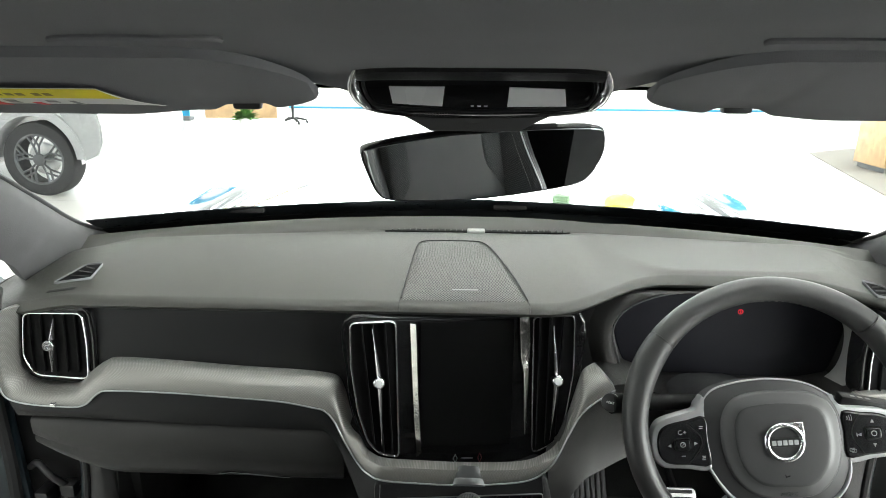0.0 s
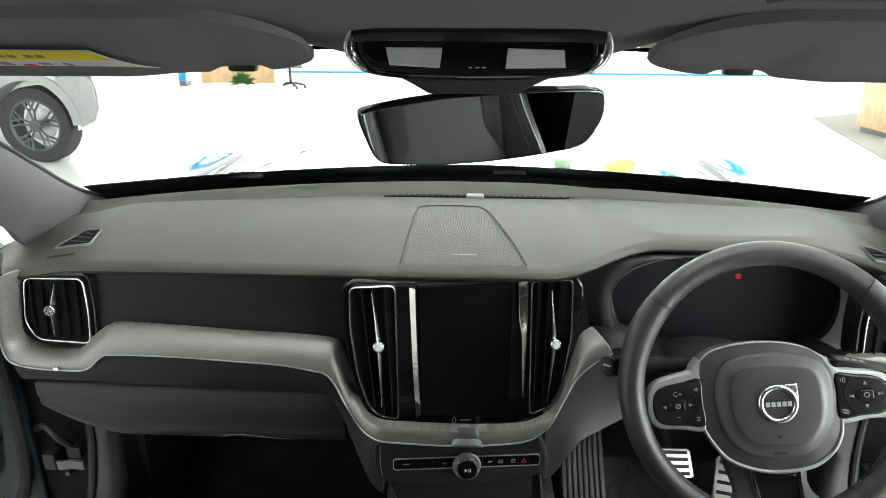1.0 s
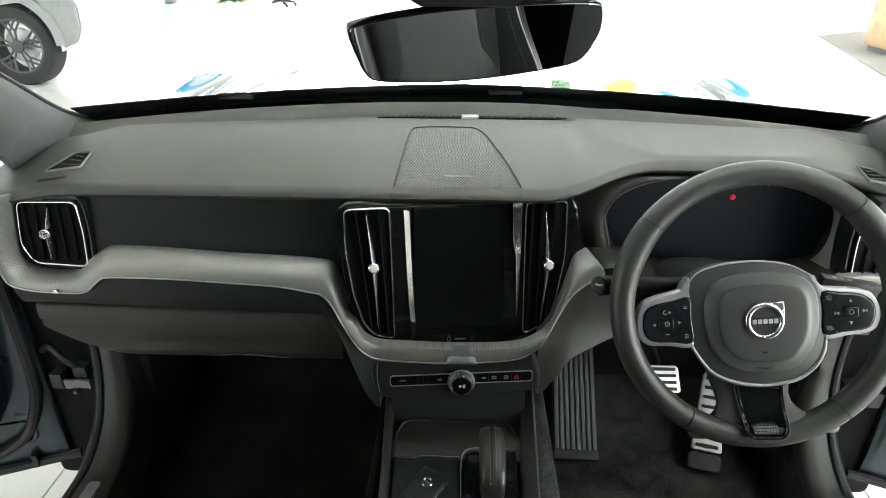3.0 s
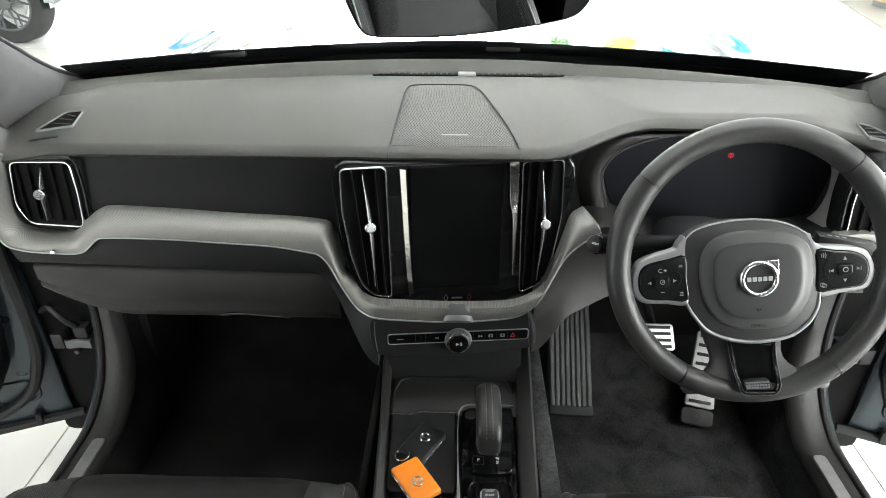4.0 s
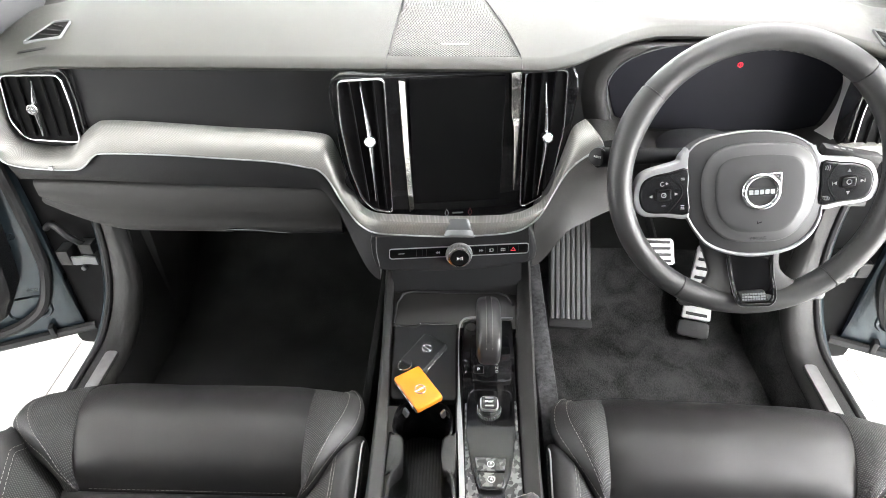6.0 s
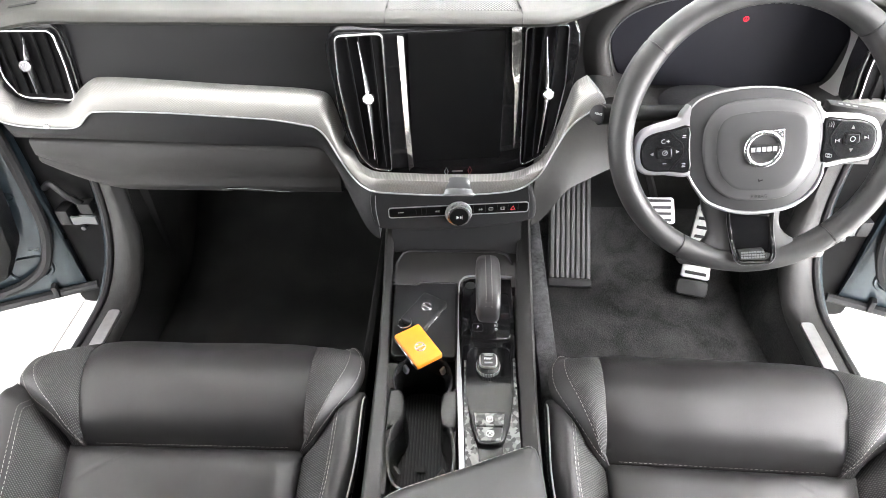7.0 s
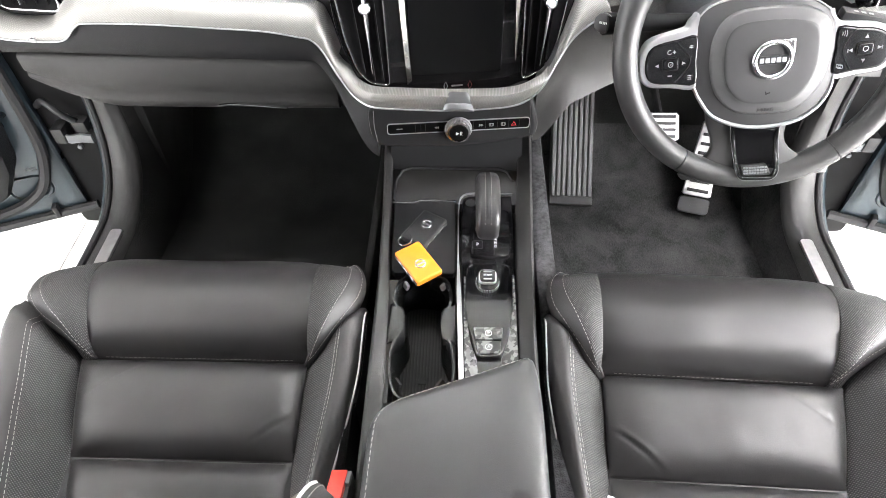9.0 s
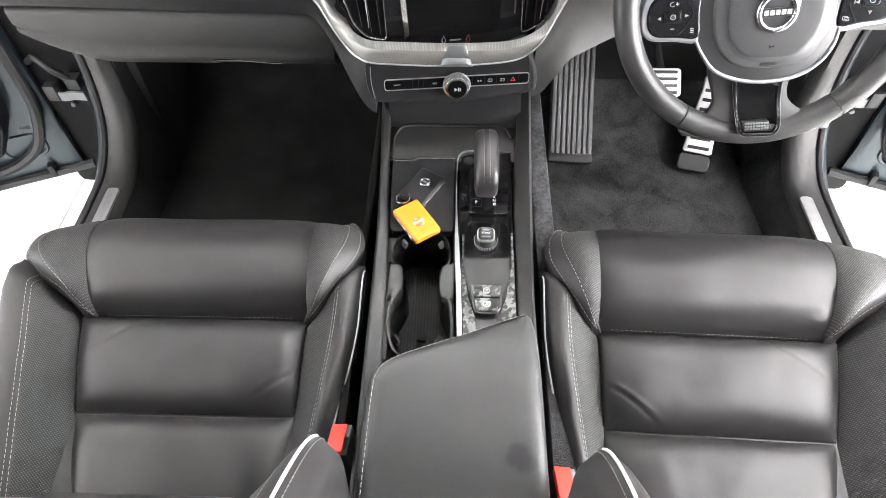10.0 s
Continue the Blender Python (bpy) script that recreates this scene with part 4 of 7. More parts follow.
# end vents
def end_vent(s, dx=0.0, slats=True):
    o = round_poly([(-0.683, 1.101), (-0.589, 1.102), (-0.589, 1.050), (-0.596, 0.988), (-0.682, 0.993), (-0.697, 1.024)], 0.013)
    o = [(a * -s + dx, b) for a, b in o]
    f = lambda a, b, d: Vector((a, 0.873 - d, b))  # noqa: E731
    back = inset(o, -0.010)
    h = part("air_vent", plate(nb(), back, f, 0.035, 0.003, -0.004), GLOSS, dash, "black end air vent with a chrome rim")
    part("vent_recess", plate(nb(), inset(o, 0.001), f, 0.003, 0.0005, -0.0025), VENT, h)
    part("vent_rim", ring_plate(nb(), o, f, 0.0026, 0.006, 0.003), CHROME, h, "chrome vent rim")
    for k in range(5):
        x0 = (-0.676 + 0.018 * k) * -s + dx
        x1 = x0 + 0.008 * s
        bm = nb()
        a, b = f(x0, 1.097, -0.003), f(x1, 1.0, -0.003)
        loft(bm, [[p + Vector(q) for q in ((-0.001, 0, 0), (0.001, 0, 0), (0.0018, -0.006, 0), (-0.0002, -0.006, 0))] for p in (a, b)])
        part("slat", bm, VENT, h)
    bar = [((-0.634) * -s + dx, 1.092), (-0.645 * -s + dx, 1.050), (-0.652 * -s + dx, 1.002)]
    line = curve([f(x, z, 0.004) for x, z in bar], 10)
    k = len(line)
    part("vane_bar", tube(nb(), line, [0.0012 + 0.003 * math.sin(math.pi * i / (k - 1)) ** 2 for i in range(k)], 8, up=(0, 1, 0)), CHROME, h)
    part("knob", disc(nb(), f(bar[1][0], bar[1][1], 0.003), (0.25 if s < 0 else -0.2, -1, 0.2), 0.0085, 0.017, 20), CHROME, h, "round chrome vent knob")


end_vent(-1)
end_vent(1, dx=0.006)


# media bar with dial under the stack
def mb(x, z, d=0.0):
    return Vector((x, 0.80 + 0.1 * x + 0.12 * (z - 0.85) - d, z))


face_o = [(-0.128, 0.876), (-0.06, 0.874), (0.0, 0.870), (0.07, 0.871), (0.112, 0.882), (0.127, 0.85), (0.130, 0.826), (0.12, 0.812), (0.06, 0.804), (0.0, 0.801), (-0.06, 0.803), (-0.12, 0.809), (-0.131, 0.82), (-0.136, 0.85)]
media = part("media_panel", plate(nb(), curve([(p[0], p[1], 0) for p in face_o], 4, True), mb, 0.12, 0.005), PANEL, dash, "dark control panel below the screen")
strip = rounded(-0.108, 0.117, 0.8305, 0.8495, 0.005)
part("strip_rim", ring_plate(nb(), strip, mb, 0.0010, 0.003, 0.0022), SILVER, media, "chrome-rimmed button strip")
part("button_strip", plate(nb(), inset(strip, 0.0013), mb, 0.003, 0.001, 0.0018), SCREEN, media)
for seam, mat in (([(-0.127, 0.872), (-0.1275, 0.845), (-0.124, 0.817)], ALLOY), ([(0.1135, 0.876), (0.1175, 0.85), (0.118, 0.820)], BLACK)):
    part("panel_seam", tube(nb(), curve([mb(a, b, 0.0002) for a, b in seam], 6), 0.0007, 6), mat, media)
ax = (0.1, -1, 0.12)
c = mb(0.004, 0.8365, 0.004)
dial = part("dial", disc(nb(), c, ax, 0.0185, 0.012, 40, 0.1), CHROME, media, "knurled chrome volume dial")
bm = nb()
av = Vector(ax).normalized()
sd, ud = Vector((1, 0.1, 0)).normalized(), av.cross(Vector((1, 0.1, 0)).normalized())
for k in range(48):
    a = 2 * math.pi * k / 48
    r = (sd * math.cos(a) + ud * math.sin(a)) * 0.0183
    tube(bm, [c + r + av * 0.001, c + r + av * 0.010], 0.0009, 5)
tagged(part("knurl", bm, SILVER, dial), kind="stuff")
part("dial_collar", tube(nb(), [c + (sd * math.cos(2 * math.pi * k / 40) + ud * math.sin(2 * math.pi * k / 40)) * 0.0205 + av * 0.001 for k in range(40)], 0.0014, 6, True), SILVER, dial)
part("dial_face", disc(nb(), c + av * 0.0115, ax, 0.0148, 0.0025, 36, 0.2), SCREEN, dial)
o = c + av * 0.0142
part("play_icon", plate(nb(), [(-0.0045, -0.003), (-0.0045, 0.003), (0.0, 0.0)], lambda a, b, d: o + sd * a - ud * b + av * d, 0.0006, 0.0002), WHITE_PRINT, dial)
for px in (0.0015, 0.0038):
    part("pause_bar", plate(nb(), [(px, -0.003), (px + 0.0009, -0.003), (px + 0.0009, 0.003), (px, 0.003)], lambda a, b, d: o + sd * a - ud * b + av * d, 0.0006, 0.0002), WHITE_PRINT, dial)
part("minus_bar", plate(nb(), rounded(-0.093, -0.083, 0.8398, 0.8409, 0.0005), mb, 0.001, 0.0003, 0.0026), GREY_PRINT, media)
for px in (-0.0335, -0.0300):
    part("skip_icon", plate(nb(), [(px, 0.8398), (px + 0.0032, 0.8420), (px + 0.0032, 0.8376)], mb, 0.001, 0.0003, 0.0026), GREY_PRINT, media)
for px in (0.0365, 0.0400):
    part("skip_icon", plate(nb(), [(px, 0.8420), (px + 0.0032, 0.8398), (px, 0.8376)], mb, 0.001, 0.0003, 0.0026), GREY_PRINT, media)
for px in (0.056, 0.075):
    part("heater_icon", ring_plate(nb(), rounded(px - 0.0036, px + 0.0036, 0.8372, 0.8426, 0.0013), mb, 0.0007, 0.001, 0.0026), GREY_PRINT, media)
    for q in (-0.0015, 0.0015):
        part("heater_wave", plate(nb(), rounded(px + q - 0.0004, px + q + 0.0004, 0.838, 0.842, 0.0003), mb, 0.001, 0.0002, 0.0026), GREY_PRINT, media)
part("hazard_icon", ring_plate(nb(), [(0.0872, 0.8368), (0.0958, 0.8368), (0.0915, 0.8442)], mb, 0.0016, 0.001, 0.0028), RED_PRINT, media, "red hazard triangle")
for px in (-0.064, -0.055, -0.048, 0.0, 0.028, 0.047, 0.066, 0.0835, 0.1):
    if abs(px - 0.004) > 0.02:
        part("button_gap", plate(nb(), rounded(px - 0.0003, px + 0.0003, 0.832, 0.849, 0.0002), mb, 0.001, 0.0001, 0.0022), PANEL, media)
bm = nb()
loft(bm, [[Vector((0.004 + q * hw, y - 0.004 * (1 - q * q), z + 0.005 * (1 - q ** 4) + 0.001)) for q in (-1, -0.85, -0.5, 0, 0.5, 0.85, 1)] + [Vector((0.004 + hw, y + 0.005, z - 0.004)), Vector((0.004 - hw, y + 0.005, z - 0.004))] for y, z, hw in ((0.828, 0.8790, 0.016), (0.812, 0.8795, 0.018), (0.799, 0.8785, 0.021), (0.7920, 0.8760, 0.023), (0.7905, 0.8735, 0.024))])
eye = Vector((0, 0, 1.47))
for v in bm.verts:
    v.co = eye + (v.co - eye) * (0.993 - 0.031 * step(0.790, 0.828, v.co.y))
part("dial_saddle", bm, ALLOY, media, "chrome saddle above the dial")


# instrument cluster under its hood
cl = [(0.235, 1.066), (0.242, 1.018), (0.261, 0.973), (0.288, 0.954), (0.344, 0.948), (0.484, 0.945), (0.589, 0.942), (0.620, 0.962), (0.634, 1.011), (0.638, 1.068), (0.615, 1.110), (0.542, 1.128), (0.438, 1.128), (0.334, 1.124), (0.266, 1.103)]
clp = [(p.x, p.y) for p in curve([(q[0], q[1], 0) for q in cl], 4, True)]


def cluster():
    rings = []
    for k, (grow, y) in enumerate(((-0.040, 0.952), (-0.024, 0.940), (-0.010, 0.938), (-0.004, 0.944), (0.0, 0.956), (0.006, 0.985), (0.010, 1.004))):
        rings.append([Vector((a, y, min(b, lip_z(a) - 0.010))) for a, b in inset(clp, grow)])
    part("cluster_hood", loft(nb(), rings, True, False), LOWER, dash, "dark hood round the instruments", 60)
    part("cluster_lip", tube(nb(), [Vector((a, 0.952, min(b, lip_z(a) - 0.012))) for a, b in inset(clp, 0.001)], 0.0012, 6, True), CLADDING, dash, "thin grey line round the instruments")
    d = part("instrument_display", plate(nb(), inset(clp, 0.010), lambda a, b, q: Vector((a, 1.0 - q, b)), 0.01, 0.002), INSTRUMENT, dash, "dark instrument display")
    bm = ring_plate(nb(), rounded(0.4495, 0.4585, 1.0695, 1.0785, 0.0044, 6), lambda a, b, q: Vector((a, 0.9985 - q, b)), 0.0014, 0.001, 0.0005)
    part("telltale", bm, RED_LAMP, d, "small lit red warning lamp")
    bm = plate(nb(), rounded(0.4533, 0.4548, 1.0715, 1.0765, 0.0006), lambda a, b, q: Vector((a, 0.9985 - q, b)), 0.001, 0.0002, 0.0005)
    part("telltale_mark", bm, RED_LAMP, d)
    near = curve([(0.620, 0.940, 1.062), (0.627, 0.942, 1.041), (0.630, 0.944, 1.017), (0.629, 0.945, 0.992), (0.621, 0.945, 0.979), (0.604, 0.945, 0.966), (0.575, 0.945, 0.959)], 5)
    far = curve([(0.620, 0.985, 1.060), (0.626, 0.985, 1.044), (0.629, 0.985, 1.016), (0.626, 0.985, 0.991), (0.618, 0.985, 0.972), (0.602, 0.985, 0.958), (0.575, 0.985, 0.951)], 5)
    far = [p + Vector((-0.006, 0, 0.004)) for p in far]
    n = len(near) - 1
    part("cluster_cheek", slab(nb(), lambda u, v: near[round(u * n)].lerp(far[round(u * n)], v), n, 6, (0.012, 0.0, -0.008)), CHEEK, dash, "pale satin crescent beside the instruments", 60)


cluster()


# driver's lower panels
cheek_line = curve([p for p in band_low if p[0] > 0.085], 5)


def knee(u, v):
    """From the decor band's lower edge down to the knee edge, falling back towards the door."""
    x = 0.125 + 0.575 * u
    line = cheek_line[-1].copy()
    for a, b in zip(cheek_line, cheek_line[1:]):
        if a.x <= x <= b.x:
            line = a.lerp(b, (x - a.x) / (b.x - a.x))
            break
    zt = line.z - 0.002 - 0.050 * step(0.22, 0.34, x) + 0.02 * step(0.55, 0.66, x)
    yt = line.y + 0.006 + 0.075 * step(0.18, 0.36, x)
    zb = 0.798 + 0.058 * step(0.125, 0.19, x)
    yb = 0.815 + 0.105 * step(0.12, 0.32, x)
    q = 0.012 * math.sin(math.pi * v)
    return Vector((x, yt + (yb - yt) * v + q, zt + (zb - zt) * v))


part("knee_panel", slab(nb(), knee, 70, 20, (0, 0.10, -0.004)), LOWER, dash, "dark knee panel below the steering column", 60)
outer = [(0.615, 1.118), (0.70, 1.11), (0.715, 1.04), (0.715, 0.98), (0.64, 0.965), (0.61, 0.985), (0.622, 1.04)]
part("end_fascia", plate(nb(), curve([(p[0], p[1], 0) for p in outer], 3, True), lambda a, b, d: Vector((a, 0.876 - d, b)), 0.05, 0.006), PANEL, dash)
band_r = [(0.590, 0.978), (0.612, 0.992), (0.65, 0.985), (0.70, 0.978), (0.72, 0.99), (0.722, 1.10), (0.712, 1.11), (0.700, 1.0), (0.66, 1.0), (0.62, 1.003), (0.585, 0.995)]
part("decor_end", plate(nb(), curve([(p[0], p[1], 0) for p in band_r], 3, True), lambda a, b, d: Vector((a, 0.862 - d, b)), 0.02, 0.004), DECOR, dash, "silver decor end piece")


# ---- steering wheel ----
wheel = thing("steering_wheel", "black leather three-spoke steering wheel with satin silver spokes", "steering wheel",
              pose(0.3895, 0.7166, 1.0338, 0, 0, -3.9) @ pose(0, 0, 0, 68.3) @ pose(0, 0, 0, 0, 0, 7.1), True)


def wp(a, b, d=0.0):
    return Vector((a, b, d))


def rim_arc(a0, a1, extra, n):
    pts, rad = [], []
    for k in range(n + 1):
        a = radians(a0 + (a1 - a0) * k / n)
        deg = math.degrees(a) % 360
        grip = math.exp(-((deg - 150) / 18) ** 2) + math.exp(-((deg - 30) / 18) ** 2)
        pts.append((0.1735 * math.cos(a), 0.1735 * math.sin(a), 0))
        rad.append(0.0160 + 0.0022 * grip + extra)
    return tube(nb(), pts, rad, 24, flat=1.12)


joins = [44.5, 137.3, 236.0, 304.5]
for k, a0 in enumerate(joins):
    a1 = joins[(k + 1) % 4] + (360 if k == 3 else 0)
    part("rim_section", rim_arc(a0 + 0.35, a1 - 0.35, 0.0, 48), RIM_LEATHER, wheel, "smooth black leather rim")
part("rim_core", rim_arc(0, 359.0, -0.0012, 120), BLACK, wheel)
bm = nb()
for a0, a1 in ((50, 132), (140, 232), (308, 402)):
    pts = [(0.1580 * math.cos(radians(a0 + (a1 - a0) * k / 60)), 0.1580 * math.sin(radians(a0 + (a1 - a0) * k / 60)), 0.003) for k in range(61)]
    stitches(bm, pts, 0.0045, 0.004, 0.0008)
tagged(part("rim_stitching", bm, BLACK, wheel), kind="stuff")
hub_pts = [(0.004, 0.0580), (-0.036, 0.0575), (-0.0700, 0.0500), (-0.0875, 0.0340), (-0.0885, 0.010), (-0.0870, -0.020), (-0.0840, -0.047), (-0.0755, -0.0640), (-0.0580, -0.0862), (-0.0278, -0.1000), (0.0060, -0.1045),
           (0.0440, -0.0990), (0.0680, -0.0825), (0.0795, -0.0625), (0.0820, -0.0450), (0.0830, -0.020), (0.0815, 0.008), (0.0770, 0.0210), (0.0650, 0.0355), (0.0400, 0.0505)]
hub_o = curve([(p[0], p[1], 0) for p in hub_pts], 4, True)


def domed(outline, centre, height, base, mat, name, label="", rings=10, power=2.2):
    """A cushion-shaped cap over an outline."""
    pts = [(p[0], p[1]) for p in outline]
    rows = [[wp(a, b, base - 0.03) for a, b in pts]]
    for k in range(rings):
        s = 1 - k / rings
        rows.append([wp(centre[0] + (a - centre[0]) * s, centre[1] + (b - centre[1]) * s, base + height * (1 - s ** power)) for a, b in pts])
    bm = loft(nb(), rows)
    return part(name, bm, mat, wheel, label, 60)


domed(hub_o, (0.003, -0.020), 0.0095, 0.0010, HUB, "airbag_cover", "dark domed airbag cover")
pad_in = [(p.x, p.y) for p in curve([(q[0], q[1], 0) for q in [(0.0024, 0.0290), (-0.036, 0.0265), (-0.0500, 0.0135), (-0.0530, -0.010), (-0.0500, -0.035), (-0.0416, -0.0535), (-0.0242, -0.0672), (0.0045, -0.0700), (0.0326, -0.0680), (0.0498, -0.0500), (0.0560, -0.030), (0.0570, -0.010), (0.0540, 0.0120), (0.0408, 0.0240)]], 5, True)]
rows = []
for grow, d in ((-0.0185, -0.004), (-0.0165, 0.0060), (-0.0150, 0.0078), (-0.0130, 0.0084), (-0.0090, 0.0090), (-0.0040, 0.0106), (-0.0010, 0.0122)):
    rows.append([wp(a, b, d) for a, b in inset(pad_in, grow)])
part("pad_edge", loft(nb(), rows), LIT_HUB_EDGE, wheel, "smooth rounded edge of the centre pad, paler for the light on it", 60)
rows = []
for grow, d in ((-0.0018, 0.004), (-0.0015, 0.0122), (0.000, 0.0128), (0.003, 0.0130)):
    rows.append([wp(a, b, d) for a, b in inset(pad_in, grow)])
for q in (0.8, 0.5, 0.2):
    rows.append([wp(0.003 + (a - 0.003) * q, -0.020 + (b + 0.020) * q, 0.0133) for a, b in inset(pad_in, 0.003)])
part("pad", loft(nb(), rows), HUB, wheel, "raised soft centre pad", 60)
low_line = [wp(p.x, p.y, 0.0010) for p in curve([(q[0] * 1.018, q[1] * 1.012, 0) for q in hub_pts[6:15]], 6)]
part("hub_line", tube(nb(), low_line, [0.0012 + 0.0016 * math.sin(math.pi * k / (len(low_line) - 1)) ** 0.4 for k in range(len(low_line))], 10), SILVER, wheel, "satin silver line round the hub")
top_line = curve([(-0.0895, 0.034, 0.001), (-0.0710, 0.0513, 0.001), (-0.036, 0.0588, 0.001), (0.004, 0.0594, 0.001), (0.041, 0.0517, 0.001), (0.0662, 0.0366, 0.001), (0.078, 0.021, 0.001)], 8)
part("hub_line", tube(nb(), top_line, 0.0011, 6), SILVER, wheel)
SPOKES = (
    (-1, [(-0.0840, 0.0395), (-0.0900, 0.0385), (-0.0945, 0.0335), (-0.0975, 0.0275), (-0.1080, 0.0245), (-0.1374, 0.0172), (-0.1500, 0.0065), (-0.1554, -0.0132), (-0.1530, -0.0322), (-0.1420, -0.0434), (-0.1150, -0.0462), (-0.0845, -0.0490), (-0.0845, -0.0200)],
     [(-0.0860, 0.0168), (-0.1080, 0.0142), (-0.1320, 0.0100), (-0.1436, 0.0022), (-0.1474, -0.0137), (-0.1450, -0.0294), (-0.1350, -0.0380), (-0.1100, -0.0404), (-0.0845, -0.0418), (-0.0850, -0.012)]),
    (1, [(0.0680, 0.0360), (0.0760, 0.0260), (0.0860, 0.0195), (0.1080, 0.0168), (0.1320, 0.0132), (0.1440, 0.0055), (0.1516, -0.0142), (0.1491, -0.0321), (0.1390, -0.0425), (0.1120, -0.0456), (0.0825, -0.0485), (0.0810, -0.0200)],
     [(0.0800, 0.0136), (0.1020, 0.0114), (0.1240, 0.0084), (0.1385, 0.0002), (0.1440, -0.0137), (0.1410, -0.0300), (0.1320, -0.0375), (0.1060, -0.0396), (0.0800, -0.0410), (0.0800, -0.012)]))
for side, o, inner in SPOKES:
    sp = part("spoke", plate(nb(), curve([(p[0], p[1], 0) for p in o], 4, True), wp, 0.020, 0.0028, 0.002), SILVER, wheel, "satin silver spoke")
    inner_c = curve([(p[0], p[1], 0) for p in inner], 3, True)
    part("pad_shadow_gap", plate(nb(), inset([(p.x, p.y) for p in inner_c], -0.0008), wp, 0.004, 0.0005, 0.0024), VENT, sp)
    part("button_pad", plate(nb(), inner_c, wp, 0.006, 0.002, 0.0040), BUTTONS, sp, "glossy black thumb buttons")
    cx, cy = (-0.1171, -0.0150) if side < 0 else (0.1135, -0.0141)
    part("rocker", ring_plate(nb(), rounded(cx - 0.0105, cx + 0.0105, cy - 0.0080, cy + 0.0080, 0.004), wp, 0.0014, 0.002, 0.0052), VENT, sp)
    part("rocker_key", plate(nb(), rounded(cx - 0.0088, cx + 0.0088, cy - 0.0064, cy + 0.0064, 0.003), wp, 0.002, 0.001, 0.0058), BUTTONS, sp)
    part("rocker_icon", ring_plate(nb(), rounded(cx - 0.0034, cx + 0.0034, cy - 0.0034, cy + 0.0034, 0.0033), wp, 0.0009, 0.001, 0.0062), GREY_PRINT, sp)
    if side < 0:
        part("rocker_needle", tube(nb(), [(cx - 0.001, cy - 0.001, 0.0062), (cx + 0.0022, cy + 0.002, 0.0062)], 0.0004, 5), GREY_PRINT, sp)
    for da, db, tri in ((-0.0165, -0.001, 0), (0.0165, 0.0005, 1), (0, 0.0150, 2), (0, -0.0145, 3)):
        q = 0.0022
        if side < 0 and tri == 3:
            tri_o = rounded(cx + da - 0.0026, cx + da + 0.0026, cy + db - 0.0005, cy + db + 0.0005, 0.0004)
        elif side < 0 and tri == 2:
            arc = [(cx - 0.0015 + 0.0026 * math.cos(radians(g)), cy + db + 0.0026 * math.sin(radians(g)), 0.0046) for g in range(60, 331, 15)]
            part("resume_icon", tube(nb(), arc, 0.00045, 5), GREY_PRINT, sp)
            part("plus_bar", plate(nb(), rounded(cx + 0.0022, cx + 0.0062, cy + db - 0.0005, cy + db + 0.0005, 0.0004), wp, 0.001, 0.0002, 0.0046), GREY_PRINT, sp)
            tri_o = rounded(cx + 0.0037, cx + 0.0047, cy + db - 0.002, cy + db + 0.002, 0.0004)
        else:
            tri_o = {0: [(-q, 0), (q, -q), (q, q)], 1: [(q, 0), (-q, q), (-q, -q)], 2: [(-q, -q), (q, -q), (0, q)], 3: [(-q, q), (0, -q), (q, q)]}[tri]
            tri_o = [(cx + da + a, cy + db + b) for a, b in tri_o]
            if side > 0 and tri < 2:
                e = -q - 0.0008 if tri == 0 else q + 0.0008
                part("skip_bar", plate(nb(), rounded(cx + da + e - 0.0004, cx + da + e + 0.0004, cy + db - q, cy + db + q, 0.0003), wp, 0.001, 0.0002, 0.0046), GREY_PRINT, sp)
        part("arrow_icon", plate(nb(), tri_o, wp, 0.001, 0.0002, 0.0046), GREY_PRINT, sp)
    if side < 0:
        gap = [(-0.1110, 0.0128, 0.004), (-0.1020, 0.0030, 0.0042), (-0.0940, -0.0060, 0.0042), (-0.0935, -0.0170, 0.0042), (-0.1020, -0.0290, 0.0042), (-0.1120, -0.0400, 0.004)]
    else:
        gap = [(0.0990, 0.0105, 0.004), (0.0930, 0.0010, 0.0042), (0.0885, -0.0090, 0.0042), (0.0887, -0.0178, 0.0042), (0.0940, -0.0290, 0.0042), (0.1009, -0.0396, 0.004)]
    part("button_gap", tube(nb(), curve(gap, 5), 0.0006, 5), VENT, sp)
    for b in (0.006, -0.033):
        kx = -0.0925 if side < 0 else 0.0865
        if side < 0:
            for q in (0.0, -0.0022) if b > 0 else (0.0022, 0.0, -0.0022):
                part("key_icon", plate(nb(), rounded(kx - 0.0022 - 0.2 * abs(q), kx + 0.0022, b + q - 0.0005, b + q + 0.0005, 0.0004), wp, 0.001, 0.0002, 0.0046), GREY_PRINT, sp)
        elif b > 0:
            for q in (-0.0025, 0.0, 0.0025):
                part("key_icon", tube(nb(), [(kx + q, b - 0.003 - 0.3 * q, 0.0046), (kx + q + 0.001, b, 0.0046), (kx + q, b + 0.003 + 0.3 * q, 0.0046)], 0.0004, 5), GREY_PRINT, sp)
        else:
            for q in (0.0, 0.0022):
                part("key_icon", ring_plate(nb(), rounded(kx - 0.0034 + q, kx + 0.0026 + q, b - 0.0022 - 0.6 * q, b + 0.0022 - 0.6 * q, 0.001), wp, 0.0006, 0.001, 0.0046), GREY_PRINT, sp)


def low_spoke(a, b, d=0.0):
    return Vector((a, b, d - 0.014 + 0.026 * step(-0.105, -0.165, b)))


